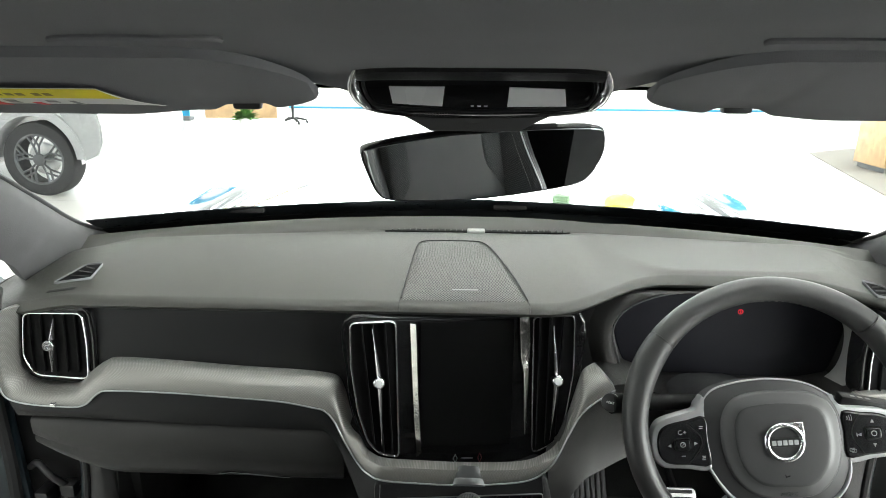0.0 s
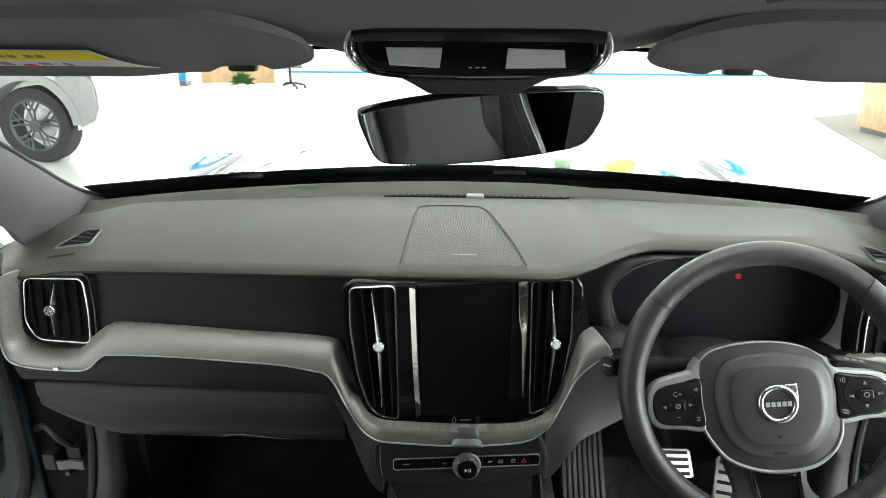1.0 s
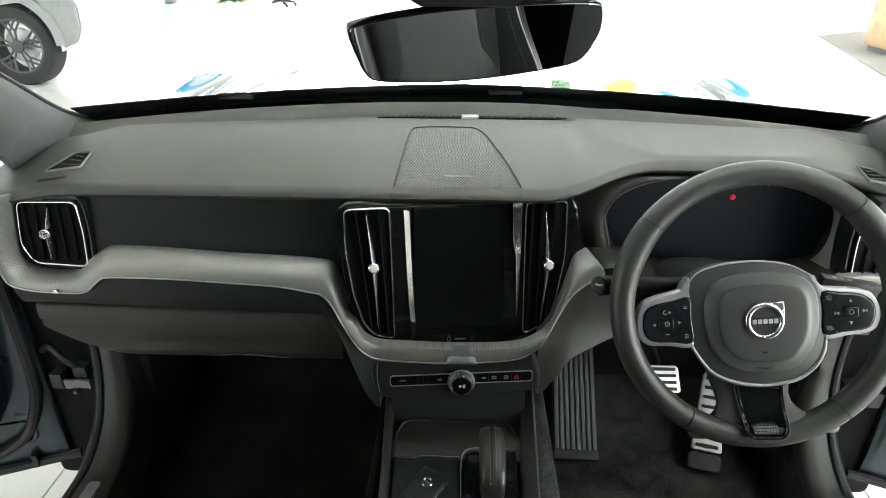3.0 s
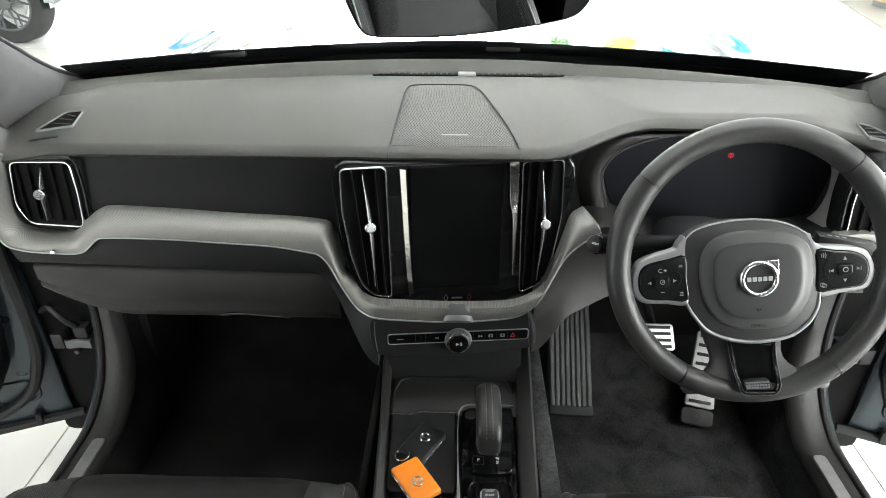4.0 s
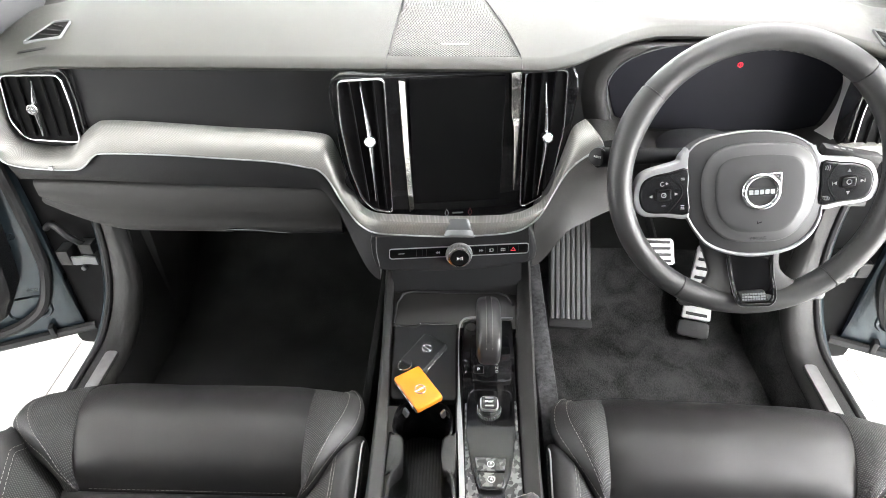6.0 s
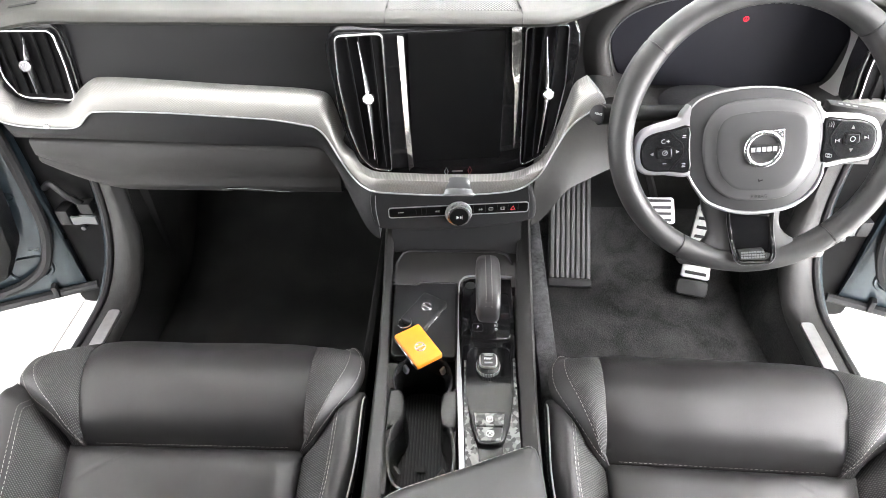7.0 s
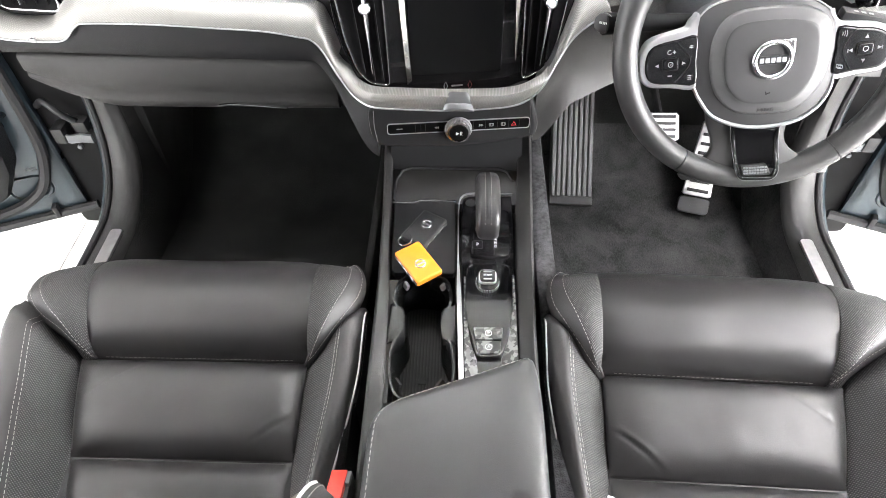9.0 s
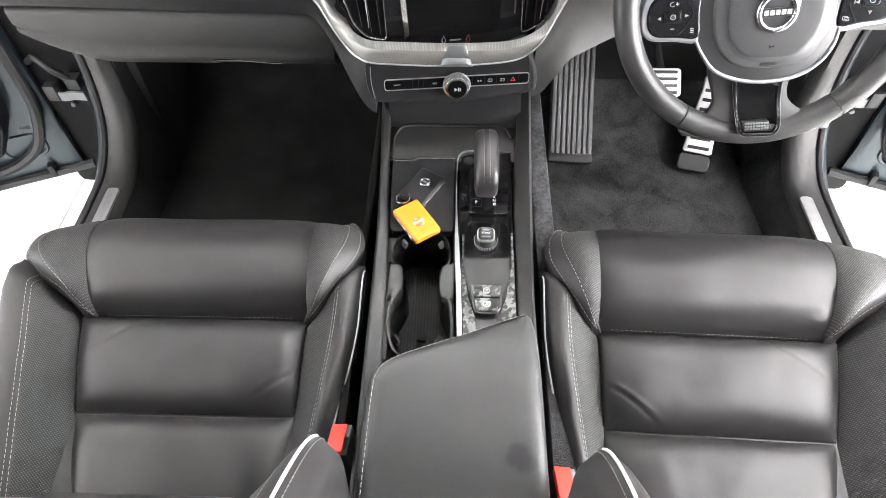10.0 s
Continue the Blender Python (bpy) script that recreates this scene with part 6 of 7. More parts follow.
lid = [(-0.104, 0.765), (-0.067, 0.765), (-0.058, 0.771), (0.003, 0.770), (0.004, 0.62), (0.000, 0.612), (-0.092, 0.612), (-0.098, 0.62)]
part("sliding_lid", plate(nb(), lid, ct, 0.012, 0.003, 0.000), PANEL, console, "matt black sliding lid")
part("lid_edge", tube(nb(), [ct(a, b, 0.001) for a, b in ((-0.104, 0.764), (-0.068, 0.764), (-0.060, 0.770), (0.002, 0.769))], 0.0014, 6), CHROME, console, "thin bright lid edge")


# cup holder: two joined wells with grippers
def cup_well():
    o = curve([(p[0], p[1], 0) for p in [(-0.086, 0.560), (-0.078, 0.598), (-0.046, 0.608), (-0.012, 0.598), (-0.003, 0.562), (-0.010, 0.535), (-0.011, 0.505), (-0.002, 0.478), (0.002, 0.44), (-0.006, 0.405), (-0.04, 0.395), (-0.072, 0.402), (-0.084, 0.44), (-0.083, 0.478), (-0.072, 0.505), (-0.073, 0.535)]], 4, True)
    pts = [(p.x, p.y) for p in o]
    rows = [[ct(a, b, 0.002) for a, b in inset(pts, -0.003)], [ct(a, b, 0.002) for a, b in pts], [ct(a, b, -0.002) for a, b in inset(pts, 0.002)], [Vector((a, b, 0.615)) for a, b in inset(pts, 0.006)]]
    bm = loft(nb(), rows, True, False)
    part("cup_holder", bm, GLOSS, console, "black double cup holder")
    bm = nb()
    block(bm, -0.09, 0.004, 0.39, 0.61, 0.600, 0.618, r=0)
    fl = part("cup_floor", bm, RUBBER, console, "ribbed rubber cup holder floor")
    bm = nb()
    for k in range(16):
        x = -0.078 + 0.072 * k / 15
        block(bm, x - 0.0012, x + 0.0012, 0.40, 0.60, 0.616, 0.620, r=0)
    part("floor_rib", bm, PANEL, fl)
    bm = nb()
    block(bm, -0.050, -0.037, 0.462, 0.472, 0.617, 0.623, r=0.001)
    part("floor_slot", bm, BLACK, fl)
    for x, s in ((-0.087, 1), (0.0, -1)):
        for y in (0.575, 0.43):
            bm = nb()
            block(bm, -0.0025, 0.0025, -0.007, 0.007, -0.010, 0.0, r=0.002, m=Matrix.Translation((x + s * 0.016, y + (0.02 if y > 0.5 else -0.005), 0.695)) @ pose(0, 0, 0, 0, s * 25, s * 35))
            part("gripper", bm, SILVER if y > 0.5 else RUBBER, console)
        g = curve([(x - s * 0.006, 0.552, 0), (x + s * 0.014, 0.545, 0), (x + s * 0.017, 0.52, 0), (x + s * 0.012, 0.492, 0), (x - s * 0.006, 0.482, 0)], 4)
        part("cup_shoulder", plate(nb(), [(p.x, p.y) for p in g], lambda a, b, d: Vector((a, b, 0.700 + d)), 0.05, 0.003), GLOSS, console)
    for x0, x1, y0, y1 in ((-0.099, -0.084, 0.39, 0.60), (0.0028, 0.0058, 0.39, 0.611)):
        bm = nb()
        block(bm, x0, x1, y0, y1, 0.64, 0.697, r=0.002)
        part("well_wall", bm, LOWER, console)


cup_well()

# gear panel
chrome = curve([(0.098, 0.786, 0), (0.05, 0.788, 0), (0.022, 0.786, 0), (0.011, 0.778, 0), (0.0065, 0.76, 0), (0.006, 0.70, 0), (0.008, 0.60, 0), (0.012, 0.50, 0), (0.015, 0.40, 0)], 6)
bm = nb()
rows = []
for i, p in enumerate(chrome):
    a, b = chrome[max(0, i - 1)], chrome[min(len(chrome) - 1, i + 1)]
    t = (b - a).normalized()
    n = Vector((-t.y, t.x, 0))
    h = 0.0009 + 0.0028 * step(0.68, 0.54, p.y)
    rows.append([ct(p.x, p.y, -0.01) - n * h, ct(p.x, p.y, 0.003) - n * h, ct(p.x, p.y, 0.003) + n * h, ct(p.x, p.y, -0.01) + n * h])
part("chrome_strip", loft(bm, rows), SILVER, console, "bright chrome strip beside the gear panel")
gp = [(0.012, 0.775), (0.025, 0.783), (0.096, 0.783), (0.098, 0.70), (0.095, 0.60), (0.093, 0.40), (0.018, 0.40), (0.013, 0.55), (0.010, 0.68)]
gear_panel = part("gear_panel", plate(nb(), gp, ct, 0.02, 0.002), GLOSS, console, "glossy black gear panel")
gate = curve([(p[0], p[1], 0) for p in [(0.026, 0.735), (0.040, 0.745), (0.080, 0.745), (0.090, 0.735), (0.090, 0.66), (0.080, 0.645), (0.034, 0.645), (0.026, 0.658)]], 3, True)
part("gate_surround", plate(nb(), gate, ct, 0.006, 0.002, 0.005), GLOSS, gear_panel)
part("park_key", ring_plate(nb(), rounded(0.029, 0.046, 0.659, 0.676, 0.003), ct, 0.0007, 0.001, 0.0058), PANEL, gear_panel)
lettering("park_letter", "P", 0.008, Matrix.Translation(ct(0.0375, 0.668, 0.0056)), WHITE_PRINT, gear_panel)
for k, ch in enumerate("RND"):
    lettering("gear_letter", ch, 0.0066, Matrix.Translation(ct(0.0665, 0.679 - 0.0074 * k, 0.0056)), WHITE_PRINT, gear_panel)
part("tray_dimple", disc(nb(), ct(0.026, 0.765, -0.001), (0, 0, 1), 0.009, 0.002, 20), BLACK, gear_panel)
lever = part("gear_lever", loft(nb(), [[Vector((0.052 + math.copysign(abs(math.cos(a)) ** 0.55, math.cos(a)) * w_ * 0.5, y, z + math.copysign(abs(math.sin(a)) ** 0.55, math.sin(a)) * h_ * 0.5)) for a in [2 * math.pi * k / 24 for k in range(24)]]
             for y, z, w_, h_ in ((0.646, 0.752, 0.024, 0.020), (0.650, 0.757, 0.034, 0.040), (0.665, 0.765, 0.038, 0.046), (0.70, 0.772, 0.039, 0.044), (0.735, 0.770, 0.039, 0.044), (0.755, 0.758, 0.037, 0.048), (0.764, 0.748, 0.024, 0.030))]), LEATHER, gear_panel, "leather-wrapped gear lever", 60)
part("lever_neck", tube(nb(), [(0.053, 0.70, 0.700), (0.052, 0.70, 0.755)], [0.020, 0.014], 12), BLACK, gear_panel)
bm = nb()
for dx in (-0.0045, 0.0045):
    stitches(bm, [(0.052 + dx, y, z) for y, z in ((0.648, 0.772), (0.655, 0.782), (0.665, 0.7892), (0.70, 0.7952), (0.735, 0.7932), (0.752, 0.785), (0.760, 0.772))], 0.0034, 0.0024, 0.00034)
tagged(part("lever_stitching", bm, THREAD, lever), kind="stuff")
bm = nb()
loft(bm, [[Vector((0.052 + q * 0.0035, y, z + 0.0006 - 0.001 * abs(q))) for q in (-1, 0, 1)] for y, z in ((0.648, 0.7715), (0.655, 0.7815), (0.665, 0.7887), (0.70, 0.7947), (0.735, 0.7927), (0.752, 0.7845))], closed=False)
part("lever_seam", bm, BLACK, lever)
# start panel
# Pale and dark cells paint broken reflections onto the glossy black.
lm = material("painted_dapple_reflections", (0.12, 0.12, 0.12), 0.3, 0.0, coat=0.1)
nt = lm.node_tree
vo = nt.nodes.new("ShaderNodeTexVoronoi")
vo.inputs["Scale"].default_value = 190
tcn = nt.nodes.new("ShaderNodeTexCoord")
nt.links.new(tcn.outputs["Object"], vo.inputs["Vector"])
rp = nt.nodes.new("ShaderNodeValToRGB")
rp.color_ramp.elements[0].position, rp.color_ramp.elements[1].position = 0.40, 0.70
rp.color_ramp.elements[0].color, rp.color_ramp.elements[1].color = (0.006, 0.006, 0.006, 1), (0.20, 0.20, 0.195, 1)
nt.links.new(vo.outputs["Color"], rp.inputs[0])
nt.links.new(rp.outputs[0], nt.nodes["Principled BSDF"].inputs["Base Color"])
sp_o = [(p.x, p.y) for p in curve([(q[0], q[1], 0) for q in [(0.026, 0.625), (0.052, 0.628), (0.084, 0.626), (0.089, 0.60), (0.087, 0.549), (0.078, 0.49), (0.068, 0.464), (0.052, 0.459), (0.036, 0.463), (0.028, 0.49), (0.020, 0.549), (0.020, 0.60)]], 3, True)]
ctrl = part("start_panel", plate(nb(), sp_o, ct, 0.008, 0.002, 0.006), START_BLACK, gear_panel, "glossy black start panel")
part("panel_rim", ring_plate(nb(), sp_o, ct, 0.0022, 0.004, 0.0075), GLOSS, ctrl)
knob = part("start_knob", disc(nb(), ct(0.052, 0.588, 0.003), (0, -0.10, 1), 0.0172, 0.013, 32, 0.10), GLOSS, gear_panel, "knurled chrome start knob")
bm = nb()
for k in range(44):
    a = 2 * math.pi * k / 44
    q = ct(0.052 + 0.0172 * math.cos(a), 0.588 + 0.0172 * math.sin(a), 0.004)
    tube(bm, [q, q + Vector((0, -0.0010, 0.0095))], 0.0008, 5)
tagged(part("knurl", bm, STEEL, knob), kind="stuff")


def knob_top(a, b, d=0.0):
    return ct(a, b, 0.0215 + 0.10 * (b - 0.592) + d)


part("knob_cap", plate(nb(), rounded(0.0385, 0.0655, 0.5795, 0.6045, 0.008, 7), knob_top, 0.008, 0.002, -0.001), STEEL, knob, "bright rounded square cap")
part("knob_face", plate(nb(), rounded(0.0405, 0.0635, 0.5815, 0.6025, 0.005, 6), knob_top, 0.002, 0.0006, -0.0004), GLOSS, knob, "glossy black face with a printed word")
lettering("start_word", "START", 0.0044, Matrix.Translation(knob_top(0.052, 0.5930, 0.0002)), WHITE_PRINT, knob)
for q in (0.5995, 0.5865):
    part("print_bar", plate(nb(), rounded(0.0455, 0.0585, q - 0.0012, q + 0.0012, 0.0004), knob_top, 0.001, 0.0002, 0.0002), GREY_PRINT, knob)
for y0, y1, w0, w1 in ((0.487, 0.508, 0.0185, 0.0215), (0.464, 0.485, 0.0140, 0.0180)):
    part("brake_button", plate(nb(), [(0.052 - w0, y0), (0.052 + w0, y0), (0.052 + w1, y1), (0.052 - w1, y1)], ct, 0.004, 0.001, 0.0085), lm, ctrl, "parking brake button with dappled reflections painted on")
    part("button_ring", ring_plate(nb(), rounded(0.047, 0.057, (y0 + y1) / 2 - 0.005, (y0 + y1) / 2 + 0.005, 0.0049, 6), ct, 0.0008, 0.001, 0.0092), WHITE_PRINT, ctrl)
    lettering("button_letter", "P" if y0 > 0.48 else "A", 0.0065, Matrix.Translation(ct(0.052, (y0 + y1) / 2, 0.009)), WHITE_PRINT, ctrl)
for o in ([(0.0165, 0.605), (0.0195, 0.605), (0.0185, 0.549), (0.026, 0.49), (0.035, 0.458), (0.040, 0.405), (0.020, 0.405), (0.017, 0.50)], [(0.0905, 0.61), (0.094, 0.61), (0.0935, 0.405), (0.070, 0.405), (0.070, 0.460), (0.080, 0.49), (0.089, 0.549)]):
    part("dapple_strip", plate(nb(), o, ct, 0.004, 0.0008, 0.002), lm, gear_panel, "strip beside the start panel with dappled reflections painted on")

# armrest, with a dark smudge on its lid
ARM_LEATHER = material("armrest_leather", (0.040, 0.041, 0.041), 0.40, bump=0.10, bump_scale=1300, kind="grain", scale=12, var=0.15, rough_var=0.08)
nt = ARM_LEATHER.node_tree
pri = nt.nodes["Principled BSDF"]
tcn = nt.nodes.new("ShaderNodeTexCoord")
wob = nt.nodes.new("ShaderNodeTexNoise")
wob.inputs["Scale"].default_value = 60
nt.links.new(tcn.outputs["Object"], wob.inputs["Vector"])
mixv = nt.nodes.new("ShaderNodeVectorMath")
mixv.operation = "MULTIPLY_ADD"
mixv.inputs[1].default_value = (0.03, 0.03, 0.03)
nt.links.new(wob.outputs["Color"], mixv.inputs[0])
nt.links.new(tcn.outputs["Object"], mixv.inputs[2])
dist = nt.nodes.new("ShaderNodeVectorMath")
dist.operation = "DISTANCE"
dist.inputs[1].default_value = (0.078 + 0.015, 0.223 + 0.015, 0.805 + 0.015)
nt.links.new(mixv.outputs[0], dist.inputs[0])
rp = nt.nodes.new("ShaderNodeValToRGB")
rp.color_ramp.elements[0].position, rp.color_ramp.elements[1].position = 0.010, 0.021
rp.color_ramp.elements[0].color, rp.color_ramp.elements[1].color = (0.25, 0.25, 0.25, 1), (1, 1, 1, 1)
nt.links.new(dist.outputs["Value"], rp.inputs[0])
mixc = nt.nodes.new("ShaderNodeMix")
mixc.data_type, mixc.blend_type = "RGBA", "MULTIPLY"
mixc.inputs[0].default_value = 1.0
src = pri.inputs["Base Color"].links[0].from_socket
nt.links.new(src, mixc.inputs[6])
nt.links.new(rp.outputs[0], mixc.inputs[7])
nt.links.new(mixc.outputs[2], pri.inputs["Base Color"])
arm_o = [(p.x, p.y) for p in curve([(q[0], q[1], 0) for q in [(-0.091, 0.296), (-0.088, 0.318), (-0.078, 0.335), (-0.060, 0.348), (-0.03, 0.361), (0.03, 0.386), (0.085, 0.409), (0.099, 0.410), (0.106, 0.398), (0.110, 0.35), (0.110, 0.20), (0.110, 0.0), (0.108, -0.15), (0.0, -0.16), (-0.09, -0.15), (-0.092, 0.0), (-0.092, 0.20)]], 4, True)]


def arm_z(a, b):
    return 0.805 - 0.010 * step(0.30, 0.42, b)


rows = []
for q, d in ((0.004, -0.075), (0.0, -0.045), (0.0, -0.020), (0.002, -0.011), (0.006, -0.0045), (0.012, -0.001), (0.018, 0.0)):
    rows.append([Vector((a, b, arm_z(a, b) + d)) for a, b in inset(arm_o, q)])
cx, cy = 0.008, 0.12
last = inset(arm_o, 0.018)
for q in (0.96, 0.88, 0.78, 0.66, 0.54, 0.42, 0.30, 0.18, 0.07):
    row = []
    for a, b in last:
        a, b = cx + (a - cx) * q, cy + (b - cy) * q
        row.append(Vector((a, b, arm_z(a, b) + 0.003 * (1 - q ** 2))))
    rows.append(row)
arm = part("armrest", loft(nb(), rows), ARM_LEATHER, console, "black leather armrest lid with pale stitching", 60)
bm = nb()
seam = [Vector((a, b, arm_z(a, b) + 0.0004)) for a, b in inset(arm_o, 0.0085)]
path = [q for q in seam if q.x < 0.098 and q.y > -0.14 and (q.x < -0.06 or q.y > 0.3)]
path.sort(key=lambda q: (q.y if q.x < -0.078 else 0.345 + (q.x + 0.078)))
stitches(bm, path, 0.0048, 0.0028, 0.00048)
tagged(part("armrest_stitching", bm, THREAD, arm), kind="stuff")
bm = nb()
block(bm, -0.096, 0.112, -0.16, 0.33, 0.385, 0.735, r=0.012)
part("armrest_base", bm, LOWER, console)


# ---- key fobs on the sliding lid ----
def key_fob(x, y, z, rz, mat, label, tilt=0, e=-1, bo=-0.006):
    k = thing("key_fob", label, "car key", pose(x, y, z, tilt, 0, rz), True, "car keys")
    bm = nb()
    block(bm, -0.0225, 0.0225, -0.035, 0.035, 0.001, 0.0125, r=0.0035, seg=3)
    part("cover", bm, mat, k)
    bm = nb()
    block(bm, -0.0222 + e * 0.001, 0.0222 + e * 0.001, -0.033, 0.033, 0.000, 0.0080, r=0.002)
    part("core", bm, BLACK, k)
    for q in (-0.018, 0.0, 0.018):
        bm = nb()
        block(bm, min(e * 0.0225, e * 0.0246), max(e * 0.0225, e * 0.0246), q - 0.0062, q + 0.0062, 0.002, 0.0072, r=0.0008)
        part("side_button", bm, CHROME, k)
    ring = part("badge", tube(nb(), [(0.0078 * math.cos(2 * math.pi * i / 24), 0.0078 * math.sin(2 * math.pi * i / 24) + bo, 0.0128) for i in range(24)], 0.0011, 6, True), CHROME, k, "round chrome badge")
    part("badge_disc", plate(nb(), [(0.0070 * math.cos(2 * math.pi * i / 20), 0.0070 * math.sin(2 * math.pi * i / 20) + bo) for i in range(20)], wp, 0.001, 0.0003, 0.0129), mat, ring)
    part("badge_bar", plate(nb(), rounded(-0.0072, 0.0072, bo - 0.0016, bo + 0.0016, 0.0004), wp, 0.001, 0.0002, 0.0134), CHROME, ring)
    return k


key_fob(-0.0495, 0.6965, ct(0, 0.70)[2] + 0.0005, -31, PANEL, "black leather car key fob lying on the console lid", 0, 1, 0.008)
key_fob(-0.0550, 0.6235, ct(0, 0.61)[2] + 0.0035, 35, ORANGE, "bright orange leather car key fob beside the black one", 3)
kr = thing("key_ring", "small steel split ring between the key fobs", "key ring", pose(-0.0785, 0.6695, 0.7105, 0, 0, 0), True)
part("ring", tube(nb(), [(0.011 * math.cos(2 * math.pi * i / 30), 0.011 * math.sin(2 * math.pi * i / 30), 0.0012 + 0.002 * math.cos(2 * math.pi * i / 30)) for i in range(30)], 0.0010, 6, True), CHROME, kr)

# ---- pedals ----
rest = thing("foot_rest", "ribbed grey rubber foot rest beside the tunnel", "foot rest", pose(0.265, 1.06, 0.42, 38, 0, -2), True)
bm = nb()
block(bm, -0.050, 0.049, 0.0, 0.36, -0.02, 0.0, r=0.004)
part("pad", bm, LOWER, rest)
for k in range(8):
    x = -0.042 + 0.084 * k / 7
    bm = nb()
    block(bm, x - 0.0043, x + 0.0043, 0.016, 0.352, -0.003, 0.006, r=0.0016)
    part("rib", bm, REST, rest)
bm = nb()
block(bm, -0.05, 0.05, -0.004, 0.014, -0.02, 0.004, r=0.003)
part("foot_edge", bm, RUBBER, rest)


def pedal(name, label, m, w0, w1, length, slots, arm):
    p = thing(name, label, "pedal", m, True)
    part("plate", plate(nb(), [(q.x, q.y) for q in curve([(a, b, 0) for a, b in [(-w0 / 2, 0.004), (-w0 / 2 + 0.006, 0), (w0 / 2 - 0.006, 0), (w0 / 2, 0.004), (w1 / 2, length - 0.006), (w1 / 2 - 0.006, length), (-w1 / 2 + 0.006, length), (-w1 / 2, length - 0.006)]], 1, True)], wp, 0.008, 0.002), STEEL, p, "brushed aluminium pedal plate")
    for k in range(slots):
        y = length * (k + 0.6) / (slots + 0.2)
        w_ = w0 + (w1 - w0) * y / length
        bm = nb()
        block(bm, -w_ / 2 + 0.008, w_ / 2 - 0.008, y - 0.0035, y + 0.0035, -0.002, 0.004, r=0.0015)
        part("grip", bm, RUBBER, p)
    part("arm", tube(nb(), arm, 0.009, 8), BLACK, p)
    return p


pedal("brake_pedal", "aluminium brake pedal with black rubber grips", pose(0.452, 1.115, 0.563, 50, 0, 0), 0.075, 0.07, 0.06, 4, [(0, 0.03, -0.01), (0, 0.12, -0.08), (0, 0.28, -0.10)])
acc = pedal("accelerator_pedal", "aluminium accelerator pedal with black rubber grips", pose(0.548, 1.060, 0.446, 46, 0, -15), 0.064, 0.042, 0.175, 8, [(0, 0.01, -0.01), (0, 0.0, -0.05)])
bm = nb()
plate(bm, rounded(-0.036, 0.034, -0.040, -0.002, 0.011), wp, 0.014, 0.003, -0.006)
heel = part("heel", bm, BLACK, acc, "black rubber pedal foot")
part("heel_mark", ring_plate(nb(), rounded(-0.008, 0.007, -0.026, -0.011, 0.002), wp, 0.001, 0.001, -0.0055), RUBBER, heel)


# ---- rear-view mirror, roof console, sun visors ----
mir = thing("rear_view_mirror", "frameless black rear-view mirror under the roof console", "mirror", pose(0.0, 0.66, 1.375))
mo = [(-0.116, 1.382), (-0.107, 1.389), (-0.069, 1.397), (-0.022, 1.404), (0.036, 1.409), (0.094, 1.412), (0.127, 1.412), (0.136, 1.406), (0.135, 1.386), (0.123, 1.363), (0.104, 1.352), (0.039, 1.340), (-0.021, 1.334), (-0.080, 1.333), (-0.098, 1.338), (-0.108, 1.357)]
mo = [(p.x, p.y - 0.0018) for p in curve([(q[0], q[1], 0) for q in mo], 3, True)]


def mirror_plane():
    n = (Vector((0.452, 0.05, 0.95)) - Vector((0.008, 0.66, 1.372))).normalized() - (Vector((0.008, 0.66, 1.372)) - Vector((-0.003, 0.0, 1.48))).normalized()
    n.normalize()
    c = Vector((0.008, 0.66, 1.372))

    def f(a, b, d=0.0):
        q = Vector((a + 0.003, 0.66, b - 1.48))
        k = (c - Vector((-0.003, 0, 1.48))).dot(n) / q.dot(n)
        return Vector((-0.003, 0, 1.48)) + q * k + n * d
    return f


mf = mirror_plane()
part("housing", plate(nb(), inset(mo, -0.0015), mf, 0.012, 0.004, -0.0005), GLOSS, mir, "black mirror housing")
part("glass", plate(nb(), inset(mo, 0.001), mf, 0.002, 0.0008, 0.0006), MIRROR, mir, "dark mirror glass", 8)
part("stem", tube(nb(), [(0.006, 0.685, 1.385), (0.006, 0.70, 1.41), (0.006, 0.72, 1.45)], [0.010, 0.02, 0.03], 14), BLACK, mir)
bm = nb()
rows = [[Vector((x * k, y, z)) for x, y, z in ((-0.095, 0.64, zz), (0.10, 0.64, zz), (0.085, 0.80, zz - 0.02), (-0.08, 0.80, zz - 0.02))] for k, zz in ((1.0, 1.435), (0.62, 1.417), (0.45, 1.408))]
part("sensor_housing", loft(bm, rows), BLACK, mir, "black sensor housing on the windscreen")

ohc = thing("roof_console", "glossy black roof console with two reading lamps", "roof console", pose(0.005, 0.58, 1.47))
oo = [(p.x, p.y) for p in curve([(q[0], q[1], 0) for q in [(-0.110, 1.454), (-0.108, 1.470), (-0.092, 1.481), (0.0, 1.483), (0.098, 1.481), (0.114, 1.471), (0.118, 1.454), (0.111, 1.437), (0.090, 1.429), (0.005, 1.4255), (-0.080, 1.428), (-0.101, 1.436)]], 4, True)]


def of(a, b, d=0.0):
    return Vector((a, 0.585 + 0.45 * (b - 1.448) - d + 0.6 * (a - 0.004) ** 2, b))


part("body", plate(nb(), oo, of, 0.10, 0.010), GLOSS, ohc)
inner_o = [(a, b if b < 1.45 else 1.45 + (b - 1.45) * 0.62) for a, b in inset(oo, 0.007)]
part("face_rim", ring_plate(nb(), [(a, b - 0.001) for a, b in inner_o], of, 0.003, 0.004, 0.003), BLACK, ohc)
